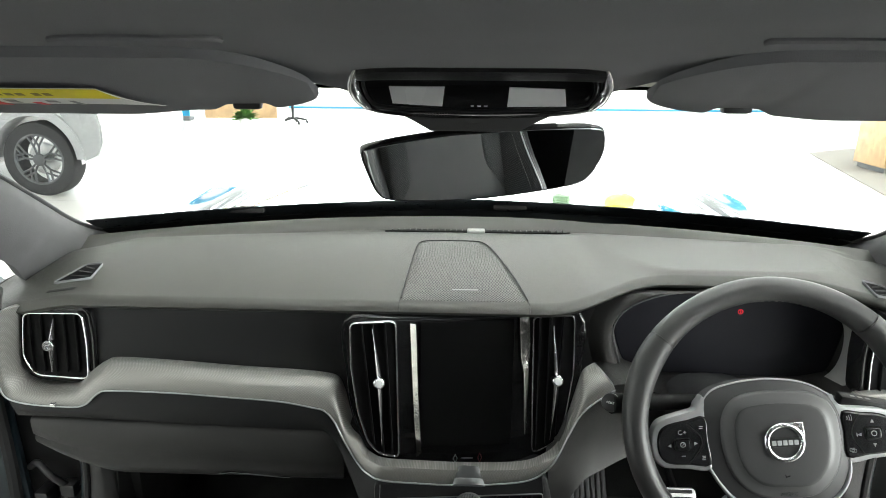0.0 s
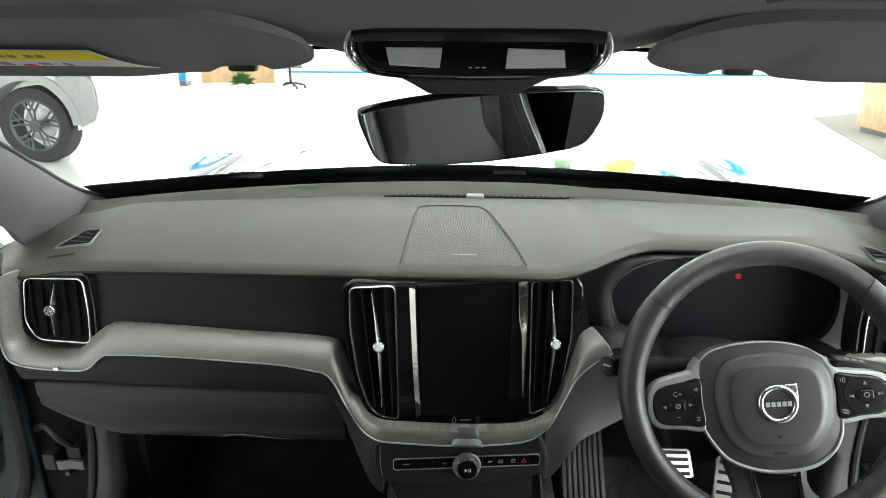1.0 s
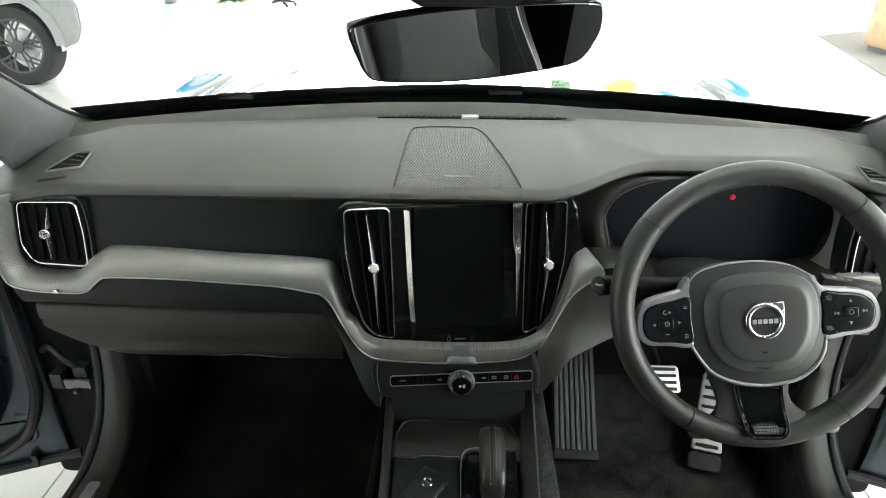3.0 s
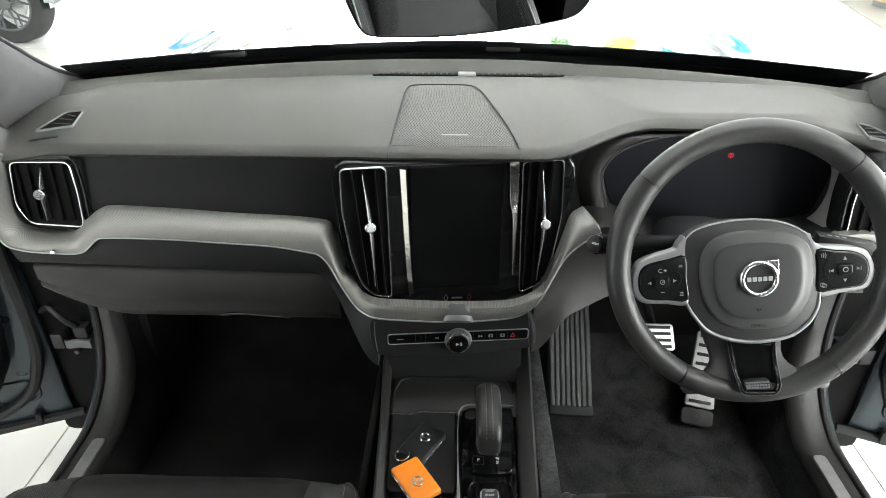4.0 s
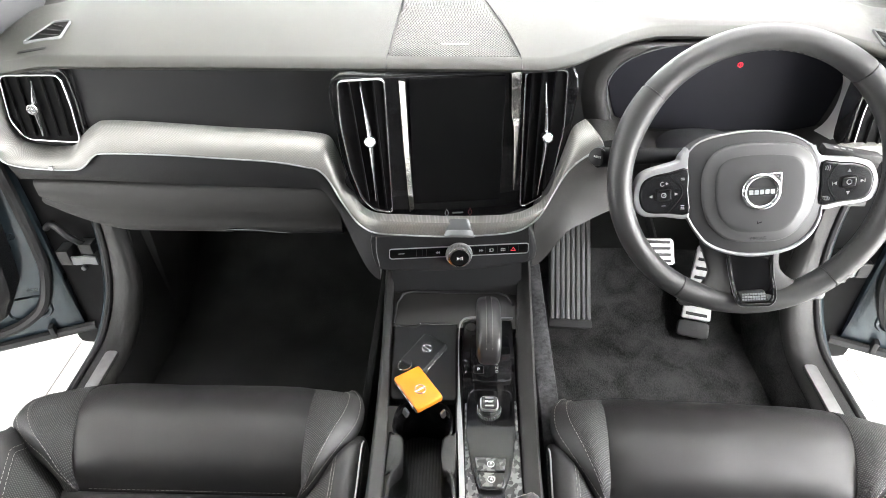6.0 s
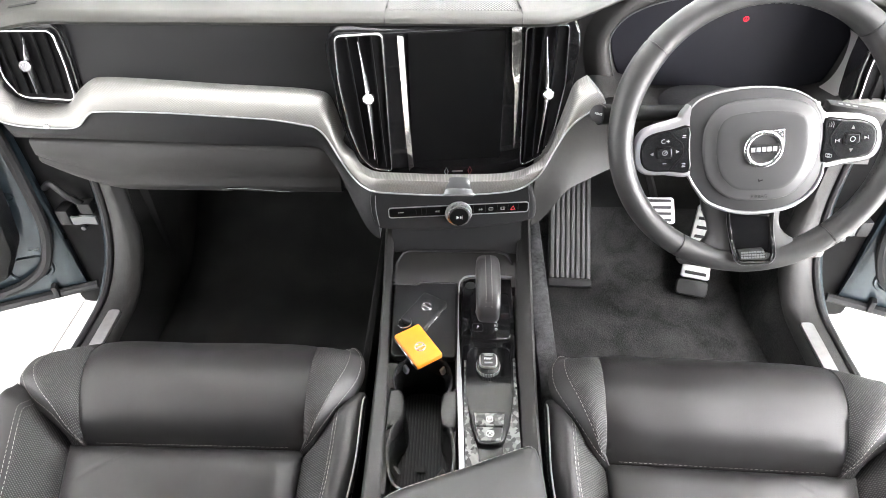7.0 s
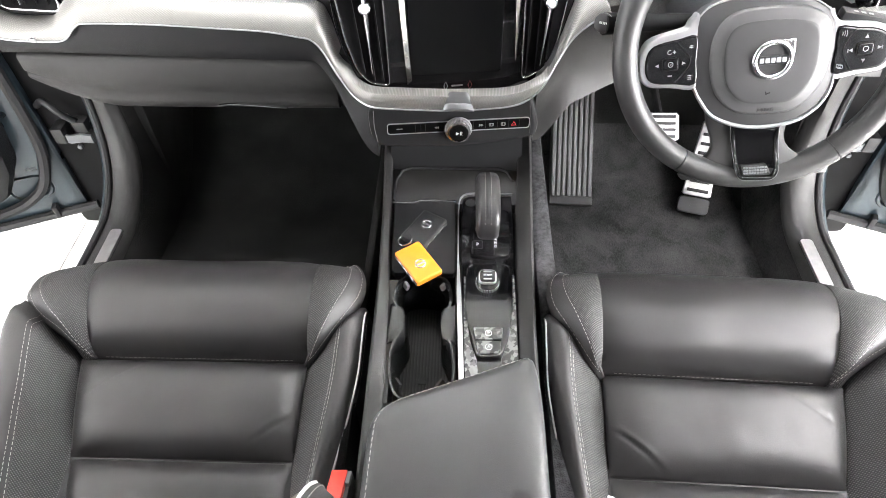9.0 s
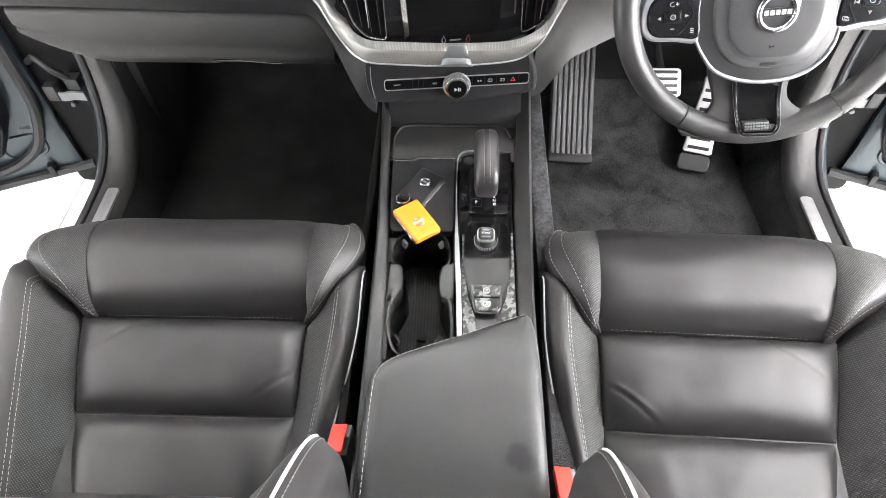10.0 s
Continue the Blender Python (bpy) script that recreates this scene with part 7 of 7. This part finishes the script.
for o in ([(-0.078, 1.4535), (-0.027, 1.4535), (-0.029, 1.4365), (-0.074, 1.4385)], [(0.031, 1.4535), (0.081, 1.4520), (0.082, 1.4370), (0.029, 1.4365)]):
    part("lamp_lens", plate(nb(), o, of, 0.003, 0.001, 0.003), LENS, ohc, "pale reading lamp lens")
bm = nb()
for k in range(16):
    for j in range(4):
        a, b = -0.054 + 0.0026 * k, 1.4330 - 0.0022 * j
        p = of(a, b, 0.001)
        block(bm, p.x - 0.0009, p.x + 0.0009, p.y - 0.001, p.y + 0.001, p.z - 0.0007, p.z + 0.0007, r=0)
part("microphone_grille", bm, PANEL, ohc)
for s, x in ((-1, -0.104), (1, 0.112)):
    pts = curve([of(x - s * 0.002, 1.4690, 0.046), of(x + s * 0.004, 1.459, 0.022), of(x + s * 0.005, 1.450, 0.008), of(x, 1.441, 0.002), of(x - s * 0.010, 1.433, 0.001)], 4)
    part("chrome_cheek", tube(nb(), pts, [0.0015 + 0.0038 * math.sin(math.pi * k / (len(pts) - 1)) ** 0.6 for k in range(len(pts))], 10), CHROME, ohc, "bright chrome cheek")


def collar(u, v):
    e = abs(2 * u - 1) ** 6
    y = 0.546 + 0.012 * e + (0.036 - 0.010 * e) * v
    return Vector((-0.103 + 0.214 * u, y, 1.4728 - 0.267 * (y - 0.5388) - 0.0055 * math.sin(math.pi * min(1.0, 0.15 + 0.85 * v)) ** 0.5))


part("collar", slab(nb(), collar, 32, 8, (0, 0.004, 0.006)), BLACK, ohc, "black collar under the headliner")
for q in (-0.006, 0.0, 0.006):
    p = of(0.004 + q, 1.4372, 0.002)
    bm = nb()
    block(bm, p.x - 0.0015, p.x + 0.0015, p.y - 0.001, p.y + 0.001, p.z - 0.0004, p.z + 0.0004, r=0)
    part("console_mark", bm, WHITE_PRINT, ohc)


def visor(s):
    v = thing("sun_visor", "charcoal textile sun visor folded up under the headliner" if s > 0 else "charcoal textile sun visor with a yellow and white warning label", "sun visor", pose(0.36 * s, 0.57, 1.45), group="sun visors")
    rows = []
    n = 90
    cx = 0.222 if s < 0 else 0.250
    for k in range(n + 1):
        x0 = 0.146 if s < 0 else 0.158
        x = x0 + 0.46 * k / n
        e = math.sin(min(1.0, (x - x0 + 0.002) / 0.09) * math.pi / 2) ** 0.6
        yr, zr = 0.575 - 0.075 * e, 1.4535 + 0.0235 * e
        yf, zf = 0.60 + 0.035 * e, 1.4475 - 0.0105 * e - 0.005 * step(0.26, 0.34, x) + 0.0055 * (step(cx - 0.034, cx - 0.018, x) - step(cx + 0.018, cx + 0.034, x))
        t = 0.004 + 0.006 * e
        mid = ((yr + yf) / 2, (zr + zf) / 2)
        rows.append([Vector((s * x, y, z)) for y, z in ((yr, zr), (mid[0], mid[1] - t), (yf - 0.01, zf - t * 0.9), (yf, zf - t * 0.3), (yf, zf + t), (mid[0], mid[1] + t), (yr, zr + t))])
    part("panel", loft(nb(), rows), HEADLINER, v, "", 60)
    bm = nb()
    block(bm, min(s * (cx - 0.014), s * (cx + 0.014)), max(s * (cx - 0.014), s * (cx + 0.014)), 0.622, 0.634, 1.4285, 1.442, r=0.004)
    part("clip", bm, BLACK, v)
    if s < 0:
        def lab(a, b, d=0.0):
            return Vector((a, 0.500 + 0.118 * b, 1.4735 - 0.0395 * b - 0.0085 * math.sin(math.pi * min(1, b * 0.95)) - 0.0015 - d))
        part("label", slab(nb(), lambda u, w_: lab(-0.55 + (0.262 - 0.034 * (1 - w_)) * u, 0.34 + 0.64 * w_), 12, 6, (0, 0, 0.0004)), PAPER, v, "white warning label with a yellow band")
        part("label_band", slab(nb(), lambda u, w_: lab(-0.55 + (0.228 + 0.008 * w_) * u, 0.342 + 0.19 * w_, 0.0006), 12, 3, (0, 0, 0.0003)), YELLOW, v)
        marks = [(-0.452, -0.434, 0.62, 0.80, RED_PRINT), (-0.425, -0.415, 0.58, 0.68, GREY_PRINT), (-0.405, -0.397, 0.66, 0.78, RED_PRINT), (-0.388, -0.378, 0.60, 0.66, GREY_PRINT), (-0.366, -0.361, 0.60, 0.78, GREY_PRINT)]
        marks += [(x, x + 0.0065, 0.41, 0.46, BRASS) for x in (-0.45, -0.44, -0.43, -0.42, -0.41, -0.40, -0.385, -0.375)]
        for a0, a1, b0, b1, mm in marks:
            part("label_mark", slab(nb(), lambda u, w_: lab(a0 + (a1 - a0) * u, b0 + (b1 - b0) * w_, 0.0010), 2, 2, (0, 0, 0.0003)), mm, v)


visor(-1)
visor(1)
for s in (-1, 1):
    bm = nb()
    x0, x1 = (0.17, 0.285) if s < 0 else (0.185, 0.30)
    tube(bm, curve([(s * x0, 0.435, 1.489), (s * (x0 + 0.01), 0.425, 1.490), (s * (x1 - 0.02), 0.425, 1.490), (s * x1, 0.432, 1.489)], 4), 0.0022, 6)
    tagged(part("headliner_slot", bm, HEADLINER), "narrow dark pocket edge in the headliner", "pocket", kind="structure")


# ---- cabin behind the front seats ----
# Unseen pillars and walls, widened or closed to block light and darken reflections.
for s in (-1, 1):
    bm = nb()
    rows = [[Vector((s * x, y, z)) for x, y in ((0.70 - q, 0.10 - q * 0.9), (0.90 - q, 0.06 - q * 0.6), (0.90 - q, -0.34 - q * 0.4), (0.69 - q, -0.30 - q * 0.4))] for z, q in ((0.46, 0.0), (0.8, 0.0), (1.05, 0.01), (1.30, 0.06), (1.47, 0.12))]
    loft(bm, rows)
    structure("pillar_b", bm, VENT, "dark door pillar trim behind the seats, widened to block light", "pillar trim")
    bm = nb()
    block(bm, min(s * 0.72, s * 0.80), max(s * 0.72, s * 0.80), -1.55, -0.30, 0.40, 1.47, r=0.02)
    structure("wall_rear_side", bm, PANEL, "dark side wall added to the rear cabin to block light", "cabin wall")
bm = nb()
block(bm, -0.70, 0.70, -1.06, -0.86, 0.40, 1.22, r=0.05, seg=4)
structure("wall_rear_bench", bm, LEATHER, "dark leather wall added to close the rear cabin against light", "cabin wall")


# ---- added showroom lights, out of view ----
# Unseen glowing panels, added to brighten the seats from above.
def added_ceiling_light(x, y):
    c = thing("added_ceiling_light", "long white recessed light panel added to the ceiling out of view", "ceiling light", pose(x, y, 4.28), True, "ceiling lights")
    bm = nb()
    ring_plate(bm, rounded(-1.25, 1.25, -0.32, 0.32, 0.02, 2), lambda a, b, d: Vector((a, b, -d)), 0.03, 0.03, 0.012)
    part("rim", bm, WALL, c)
    bm = nb()
    block(bm, -1.21, 1.21, -0.29, 0.29, -0.006, 0.012, r=0)
    part("diffuser", bm, LAMP_PANEL, c)
    return c


LAMP_PANEL = emitter("lit_diffuser", (0.98, 0.99, 0.985), 22.0)
first = added_ceiling_light(-8.0, -4.0)
# The row at 2.9 is denser, to brighten the driver's seat.
for x in (-8.0, 0.0, 2.9, 7.0):
    for y in ((-4.0, -1.9, 0.2, 2.3, 5.8, 9.5, 13.5) if x == 2.9 else (-4.0, 0.4, 5.8, 9.5, 13.5)):
        if (x, y) != (-8.0, -4.0):
            copy_thing(first, pose(x, y, 4.28))


# ---- another car on the floor ----
def other_car():
    car = thing("parked_car", "white parked car with grey cladding and grey alloy wheels", "car", pose(-6.0, 7.3, 0))
    hub, r = (-4.54, 0.385), 0.37
    hub2 = (-7.35, 0.385)

    def arch(c, rr, a0, a1, n=14):
        return [(c[0] + rr * math.cos(radians(a0 + (a1 - a0) * k / n)), c[1] + rr * math.sin(radians(a0 + (a1 - a0) * k / n))) for k in range(n + 1)]
    o = [(-4.04, 0.36), (-3.90, 0.42), (-3.84, 0.55), (-3.84, 0.72), (-3.88, 0.90), (-4.02, 1.02), (-4.35, 1.10), (-5.10, 1.16), (-5.75, 1.60), (-7.40, 1.66), (-8.15, 1.18), (-8.32, 0.82), (-8.26, 0.42), (-8.0, 0.34)]
    o += arch(hub2, 0.45, 187, -7)[0:] + [(-6.0, 0.30)] + arch(hub, 0.45, 187, -7)
    rows = []
    for y, g in ((6.46, 0.06), (6.40, 0.015), (6.395, 0.0), (7.3, 0.0), (8.2, 0.0)):
        rows.append([Vector((a, y, b)) for a, b in inset(o, g)])
    part("body", loft(nb(), rows), WHITECAR, car)
    for c in (hub, hub2):
        a = arch(c, 0.50, 180, 0, 18)
        b = arch(c, 0.415, 180, 0, 18)
        bm = loft(nb(), [[Vector((p[0], 6.37, p[1])), Vector((q[0], 6.375, q[1])), Vector((q[0], 6.6, q[1])), Vector((p[0], 6.42, p[1]))] for p, q in zip(a, b)])
        part("arch_cladding", bm, PALE_CLADDING, car, "grey wheel arch cladding")
    bm = nb()
    plate(bm, [(-4.06, 0.36), (-3.92, 0.42), (-3.86, 0.52), (-3.86, 0.78), (-3.98, 0.90), (-4.24, 0.82), (-4.12, 0.55)], lambda a, b, d: Vector((a, 6.388 - d, b)), 0.05, 0.02)
    part("bumper_corner", bm, PALE_CLADDING, car)
    bm = nb()
    plate(bm, [(-5.3, 1.18), (-5.82, 1.54), (-7.3, 1.60), (-7.7, 1.2)], lambda a, b, d: Vector((a, 6.392 - d, b)), 0.02, 0.004)
    part("side_window", bm, GLASSDARK, car)
    for c in (hub, hub2):
        bm = nb()
        prof = [(0.245, -0.10), (0.30, -0.115), (0.355, -0.105), (0.37, -0.07), (0.37, 0.07), (0.355, 0.105), (0.30, 0.115), (0.245, 0.10)]
        rows = [[Vector((c[0] + q * math.cos(a), 6.52 + d, c[1] - 0.015 + q * math.sin(a))) for q, d in prof] for a in [2 * math.pi * k / 48 for k in range(48)]]
        loft(bm, rows + [rows[0]], True, False)
        t = part("tyre", bm, TYRE, car)
        rim = part("alloy_rim", tube(nb(), [(c[0] + 0.245 * math.cos(2 * math.pi * k / 48), 6.43, c[1] - 0.015 + 0.245 * math.sin(2 * math.pi * k / 48)) for k in range(48)], 0.016, 8, True, up=(0, 1, 0)), DARK_ALLOY, car, "grey multi-spoke alloy wheel")
        for k in range(5):
            for da, db in ((-11, -20), (11, 20), (-11, 9), (11, -9)):
                a, b = radians(72 * k + da + 18), radians(72 * k + db + 18)
                cz = c[1] - 0.015
                p0 = (c[0] + 0.05 * math.cos(a), 6.425, cz + 0.05 * math.sin(a))
                p1 = (c[0] + 0.14 * math.cos(a), 6.415, cz + 0.14 * math.sin(a))
                p2 = (c[0] + 0.24 * math.cos(b), 6.425, cz + 0.24 * math.sin(b))
                part("spoke", tube(nb(), [p0, p1, p2], 0.011, 6, up=(0, 1, 0)), DARK_ALLOY, rim)
        part("hub_cap", disc(nb(), (c[0], 6.44, c[1] - 0.015), (0, -1, 0), 0.06, 0.03, 24), DARK_ALLOY, rim)
        part("brake_disc", disc(nb(), (c[0], 6.53, c[1] - 0.015), (0, -1, 0), 0.16, 0.02, 32), STEEL, car)
    car.scale = (1.08, 1.08, 1.08)
    car.location = (-6.19, 7.56, 0)
    return car


other_car()


# ---- far furniture ----
def desk(x, y):
    d = thing("office_desk", "light oak office desk with a pale modesty panel", "desk", pose(x, y, 0), True)
    bm = nb()
    block(bm, -0.9, 0.9, -0.4, 0.4, 0.71, 0.75, r=0.005)
    part("desktop", bm, WOOD, d)
    bm = nb()
    block(bm, -0.82, 0.82, -0.30, -0.27, 0.15, 0.71, r=0.003)
    part("front_panel", bm, WOOD, d)
    for sx in (-0.84, 0.84):
        bm = nb()
        block(bm, sx - 0.03, sx + 0.03, -0.38, 0.38, 0.0, 0.71, r=0.004)
        part("side_panel", bm, WALL, d)


desk(-5.0, 14.3)


def office_chair(x, y):
    c = thing("office_chair", "dark swivel office chair on a five-star base", "office chair", pose(x, y, 0, 0, 0, 20), True)
    for k in range(5):
        a = radians(72 * k)
        part("foot", tube(nb(), [(0, 0, 0.12), (0.18 * math.cos(a), 0.18 * math.sin(a), 0.10), (0.31 * math.cos(a), 0.31 * math.sin(a), 0.07)], [0.03, 0.024, 0.018], 8), BLACK, c)
        part("castor", disc(nb(), (0.31 * math.cos(a), 0.31 * math.sin(a) - 0.02, 0.03), (0, 1, 0), 0.03, 0.04, 14), BLACK, c)
    part("column", tube(nb(), [(0, 0, 0.10), (0, 0, 0.45)], 0.03, 10), BLACK, c)
    bm = nb()
    block(bm, -0.25, 0.25, -0.25, 0.25, 0.44, 0.53, r=0.04, seg=4)
    part("seat", bm, CLADDING, c)
    bm = nb()
    block(bm, -0.23, 0.23, 0.22, 0.29, 0.62, 1.12, r=0.035, seg=4)
    part("backrest", bm, CLADDING, c)
    part("back_stem", tube(nb(), [(0, 0.1, 0.46), (0, 0.28, 0.5), (0, 0.28, 0.8)], 0.02, 8), BLACK, c)


office_chair(-4.0, 14.5)


def plant(x, y):
    p = thing("potted_plant", "small green leafy plant in a white pot", "plant", pose(x, y, 0), True)
    part("pot", loft(nb(), [[Vector((q * math.cos(a), q * math.sin(a), z)) for a in [2 * math.pi * k / 20 for k in range(20)]] for q, z in ((0.10, 0), (0.14, 0.18), (0.15, 0.2), (0.13, 0.19))]), WALL, p)
    bm = nb()
    rng = random.Random(4)
    for k in range(140):
        a, e, l = rng.uniform(0, 6.28), rng.uniform(0.1, 1.3), rng.uniform(0.12, 0.32)
        d = Vector((math.cos(a) * math.cos(e), math.sin(a) * math.cos(e), math.sin(e)))
        side = d.cross(Vector((0, 0, 1))).normalized() * rng.uniform(0.02, 0.045)
        b0 = Vector((0, 0, 0.18)) + d * 0.05
        vs = [bm.verts.new(q) for q in (b0, b0 + d * l * 0.5 + side, b0 + d * l + Vector((0, 0, -0.06)), b0 + d * l * 0.5 - side)]
        bm.faces.new(vs)
    tagged(part("foliage", bm, LEAF, p), kind="stuff")


plant(-4.75, 13.5)
sc = thing("display_screen", "tall blue and white display banner on a stand", "banner", pose(-6.9, 15.0, 0), True)
bm = nb()
block(bm, -0.3, 0.3, -0.015, 0.015, 0.1, 1.9, r=0.005)
part("panel", bm, BLUE, sc)
bm = nb()
block(bm, -0.35, 0.35, -0.15, 0.15, 0.0, 0.1, r=0.02)
part("foot", bm, CLADDING, sc)


def cabinet(x, y, w_, h_, rz):
    c = thing("oak_counter", "light oak display counter standing on the tiles", "counter", pose(x, y, 0, 0, 0, rz), True, "oak counters")
    bm = nb()
    block(bm, -w_ / 2, w_ / 2, -0.35, 0.35, 0.08, h_, r=0.006)
    part("carcass", bm, WOOD, c)
    bm = nb()
    block(bm, -w_ / 2 + 0.04, w_ / 2 - 0.04, -0.31, 0.31, 0.0, 0.08, r=0.003)
    part("plinth", bm, CLADDING, c)
    for k in range(2):
        bm = nb()
        block(bm, -w_ / 2 + 0.02 + k * w_ / 2, k * w_ / 2 - 0.02, -0.372, -0.35, 0.12, h_ - 0.05, r=0.004)
        part("door", bm, WOOD, c)
    bm = nb()
    block(bm, -w_ / 2 - 0.02, w_ / 2 + 0.02, -0.38, 0.38, h_, h_ + 0.03, r=0.004)
    part("worktop", bm, WOOD, c)


cabinet(6.20, 9.05, 1.24, 0.95, 0)
cabinet(9.2, 13.2, 2.2, 1.1, 0)
bm = nb()
plate(bm, [(4.65, 6.9), (9.5, 6.9), (9.5, 11.3), (6.6, 11.3), (5.6, 10.7)], lambda a, b, d: Vector((a, b, 0.008 + d)), 0.009, 0.003)
tagged(part("floor_mat", bm, GREYMAT), "grey woven floor mat under the counters", "mat")


# hanging signs and banners, added out of view so that the bonnet mirrors their colours
def round_sign(x, y, z, r):
    g = thing("hanging_sign", "round blue and white sign hung out of view for the bonnet's reflection", "sign", pose(x, y, z), True)
    part("ring", ring_plate(nb(), [(r * math.cos(2 * math.pi * k / 40), r * math.sin(2 * math.pi * k / 40)) for k in range(40)], lambda a, b, d: Vector((a, -d, b)), r * 0.5, 0.04), BLUE, g)
    part("disc", plate(nb(), [(0.5 * r * math.cos(2 * math.pi * k / 40), 0.5 * r * math.sin(2 * math.pi * k / 40)) for k in range(40)], lambda a, b, d: Vector((a, -d, b)), 0.03, 0.005), WALL, g)
    part("cord", tube(nb(), [(0, 0.02, r), (0, 0.02, 4.3 - z)], 0.006, 6), STEEL, g)


round_sign(3.7, 10.0, 2.2, 0.80)
round_sign(-4.1, 10.0, 2.1, 0.65)
for x, m_, label in ((1.5, LEAF, "green hanging banner"), (2.35, YELLOW, "yellow hanging banner")):
    g = thing("hanging_banner", label + " hung out of view for the bonnet's reflection", "banner", pose(x, 10.0, 1.95), True, "hanging banners")
    bm = nb()
    block(bm, -0.16, 0.16, -0.01, 0.01, -0.45, 0.45, r=0.004)
    part("cloth", bm, m_, g)
    part("rod", tube(nb(), [(-0.2, 0, 0.46), (0.2, 0, 0.46)], 0.012, 8), STEEL, g)
    part("cord", tube(nb(), [(0, 0, 0.46), (0, 0, 2.35)], 0.005, 6), STEEL, g)

# ---- floor tiles ----
TS = 0.8
tile_mesh = None
rest_v, rest_f = [], []
floor_ob = bpy.data.objects["floor"]
for i in range(35):
    for j in range(39):
        x, y = -14 + TS * i, -12 + TS * j
        if -3.8 < x < 3.0 and -2.0 < y < 12.0:
            if tile_mesh is None:
                bm = nb()
                block(bm, 0.002, TS - 0.002, 0.002, TS - 0.002, -0.012, 0.0, r=0.0015, seg=1)
                tile_mesh = bpy.data.meshes.new("tile")
                bm.to_mesh(tile_mesh)
                bm.free()
                tile_mesh.materials.append(TILE)
            t = new("tile", tile_mesh)
            t.location = (x, y, 0)
            t.parent = floor_ob
        else:
            b = len(rest_v)
            a0, a1, c0, c1 = x + 0.002, x + TS - 0.002, y + 0.002, y + TS - 0.002
            rest_v += [(a0, c0, 0), (a1, c0, 0), (a1, c1, 0), (a0, c1, 0), (a0, c0, -0.004), (a1, c0, -0.004), (a1, c1, -0.004), (a0, c1, -0.004)]
            rest_f += [(b, b + 1, b + 2, b + 3), (b, b + 4, b + 5, b + 1), (b + 1, b + 5, b + 6, b + 2), (b + 2, b + 6, b + 7, b + 3), (b + 3, b + 7, b + 4, b)]
me = bpy.data.meshes.new("floor_tiling")
me.from_pydata(rest_v, [], rest_f)
me.materials.append(TILE)
tagged(new("floor_tiling", me), kind="stuff").parent = floor_ob
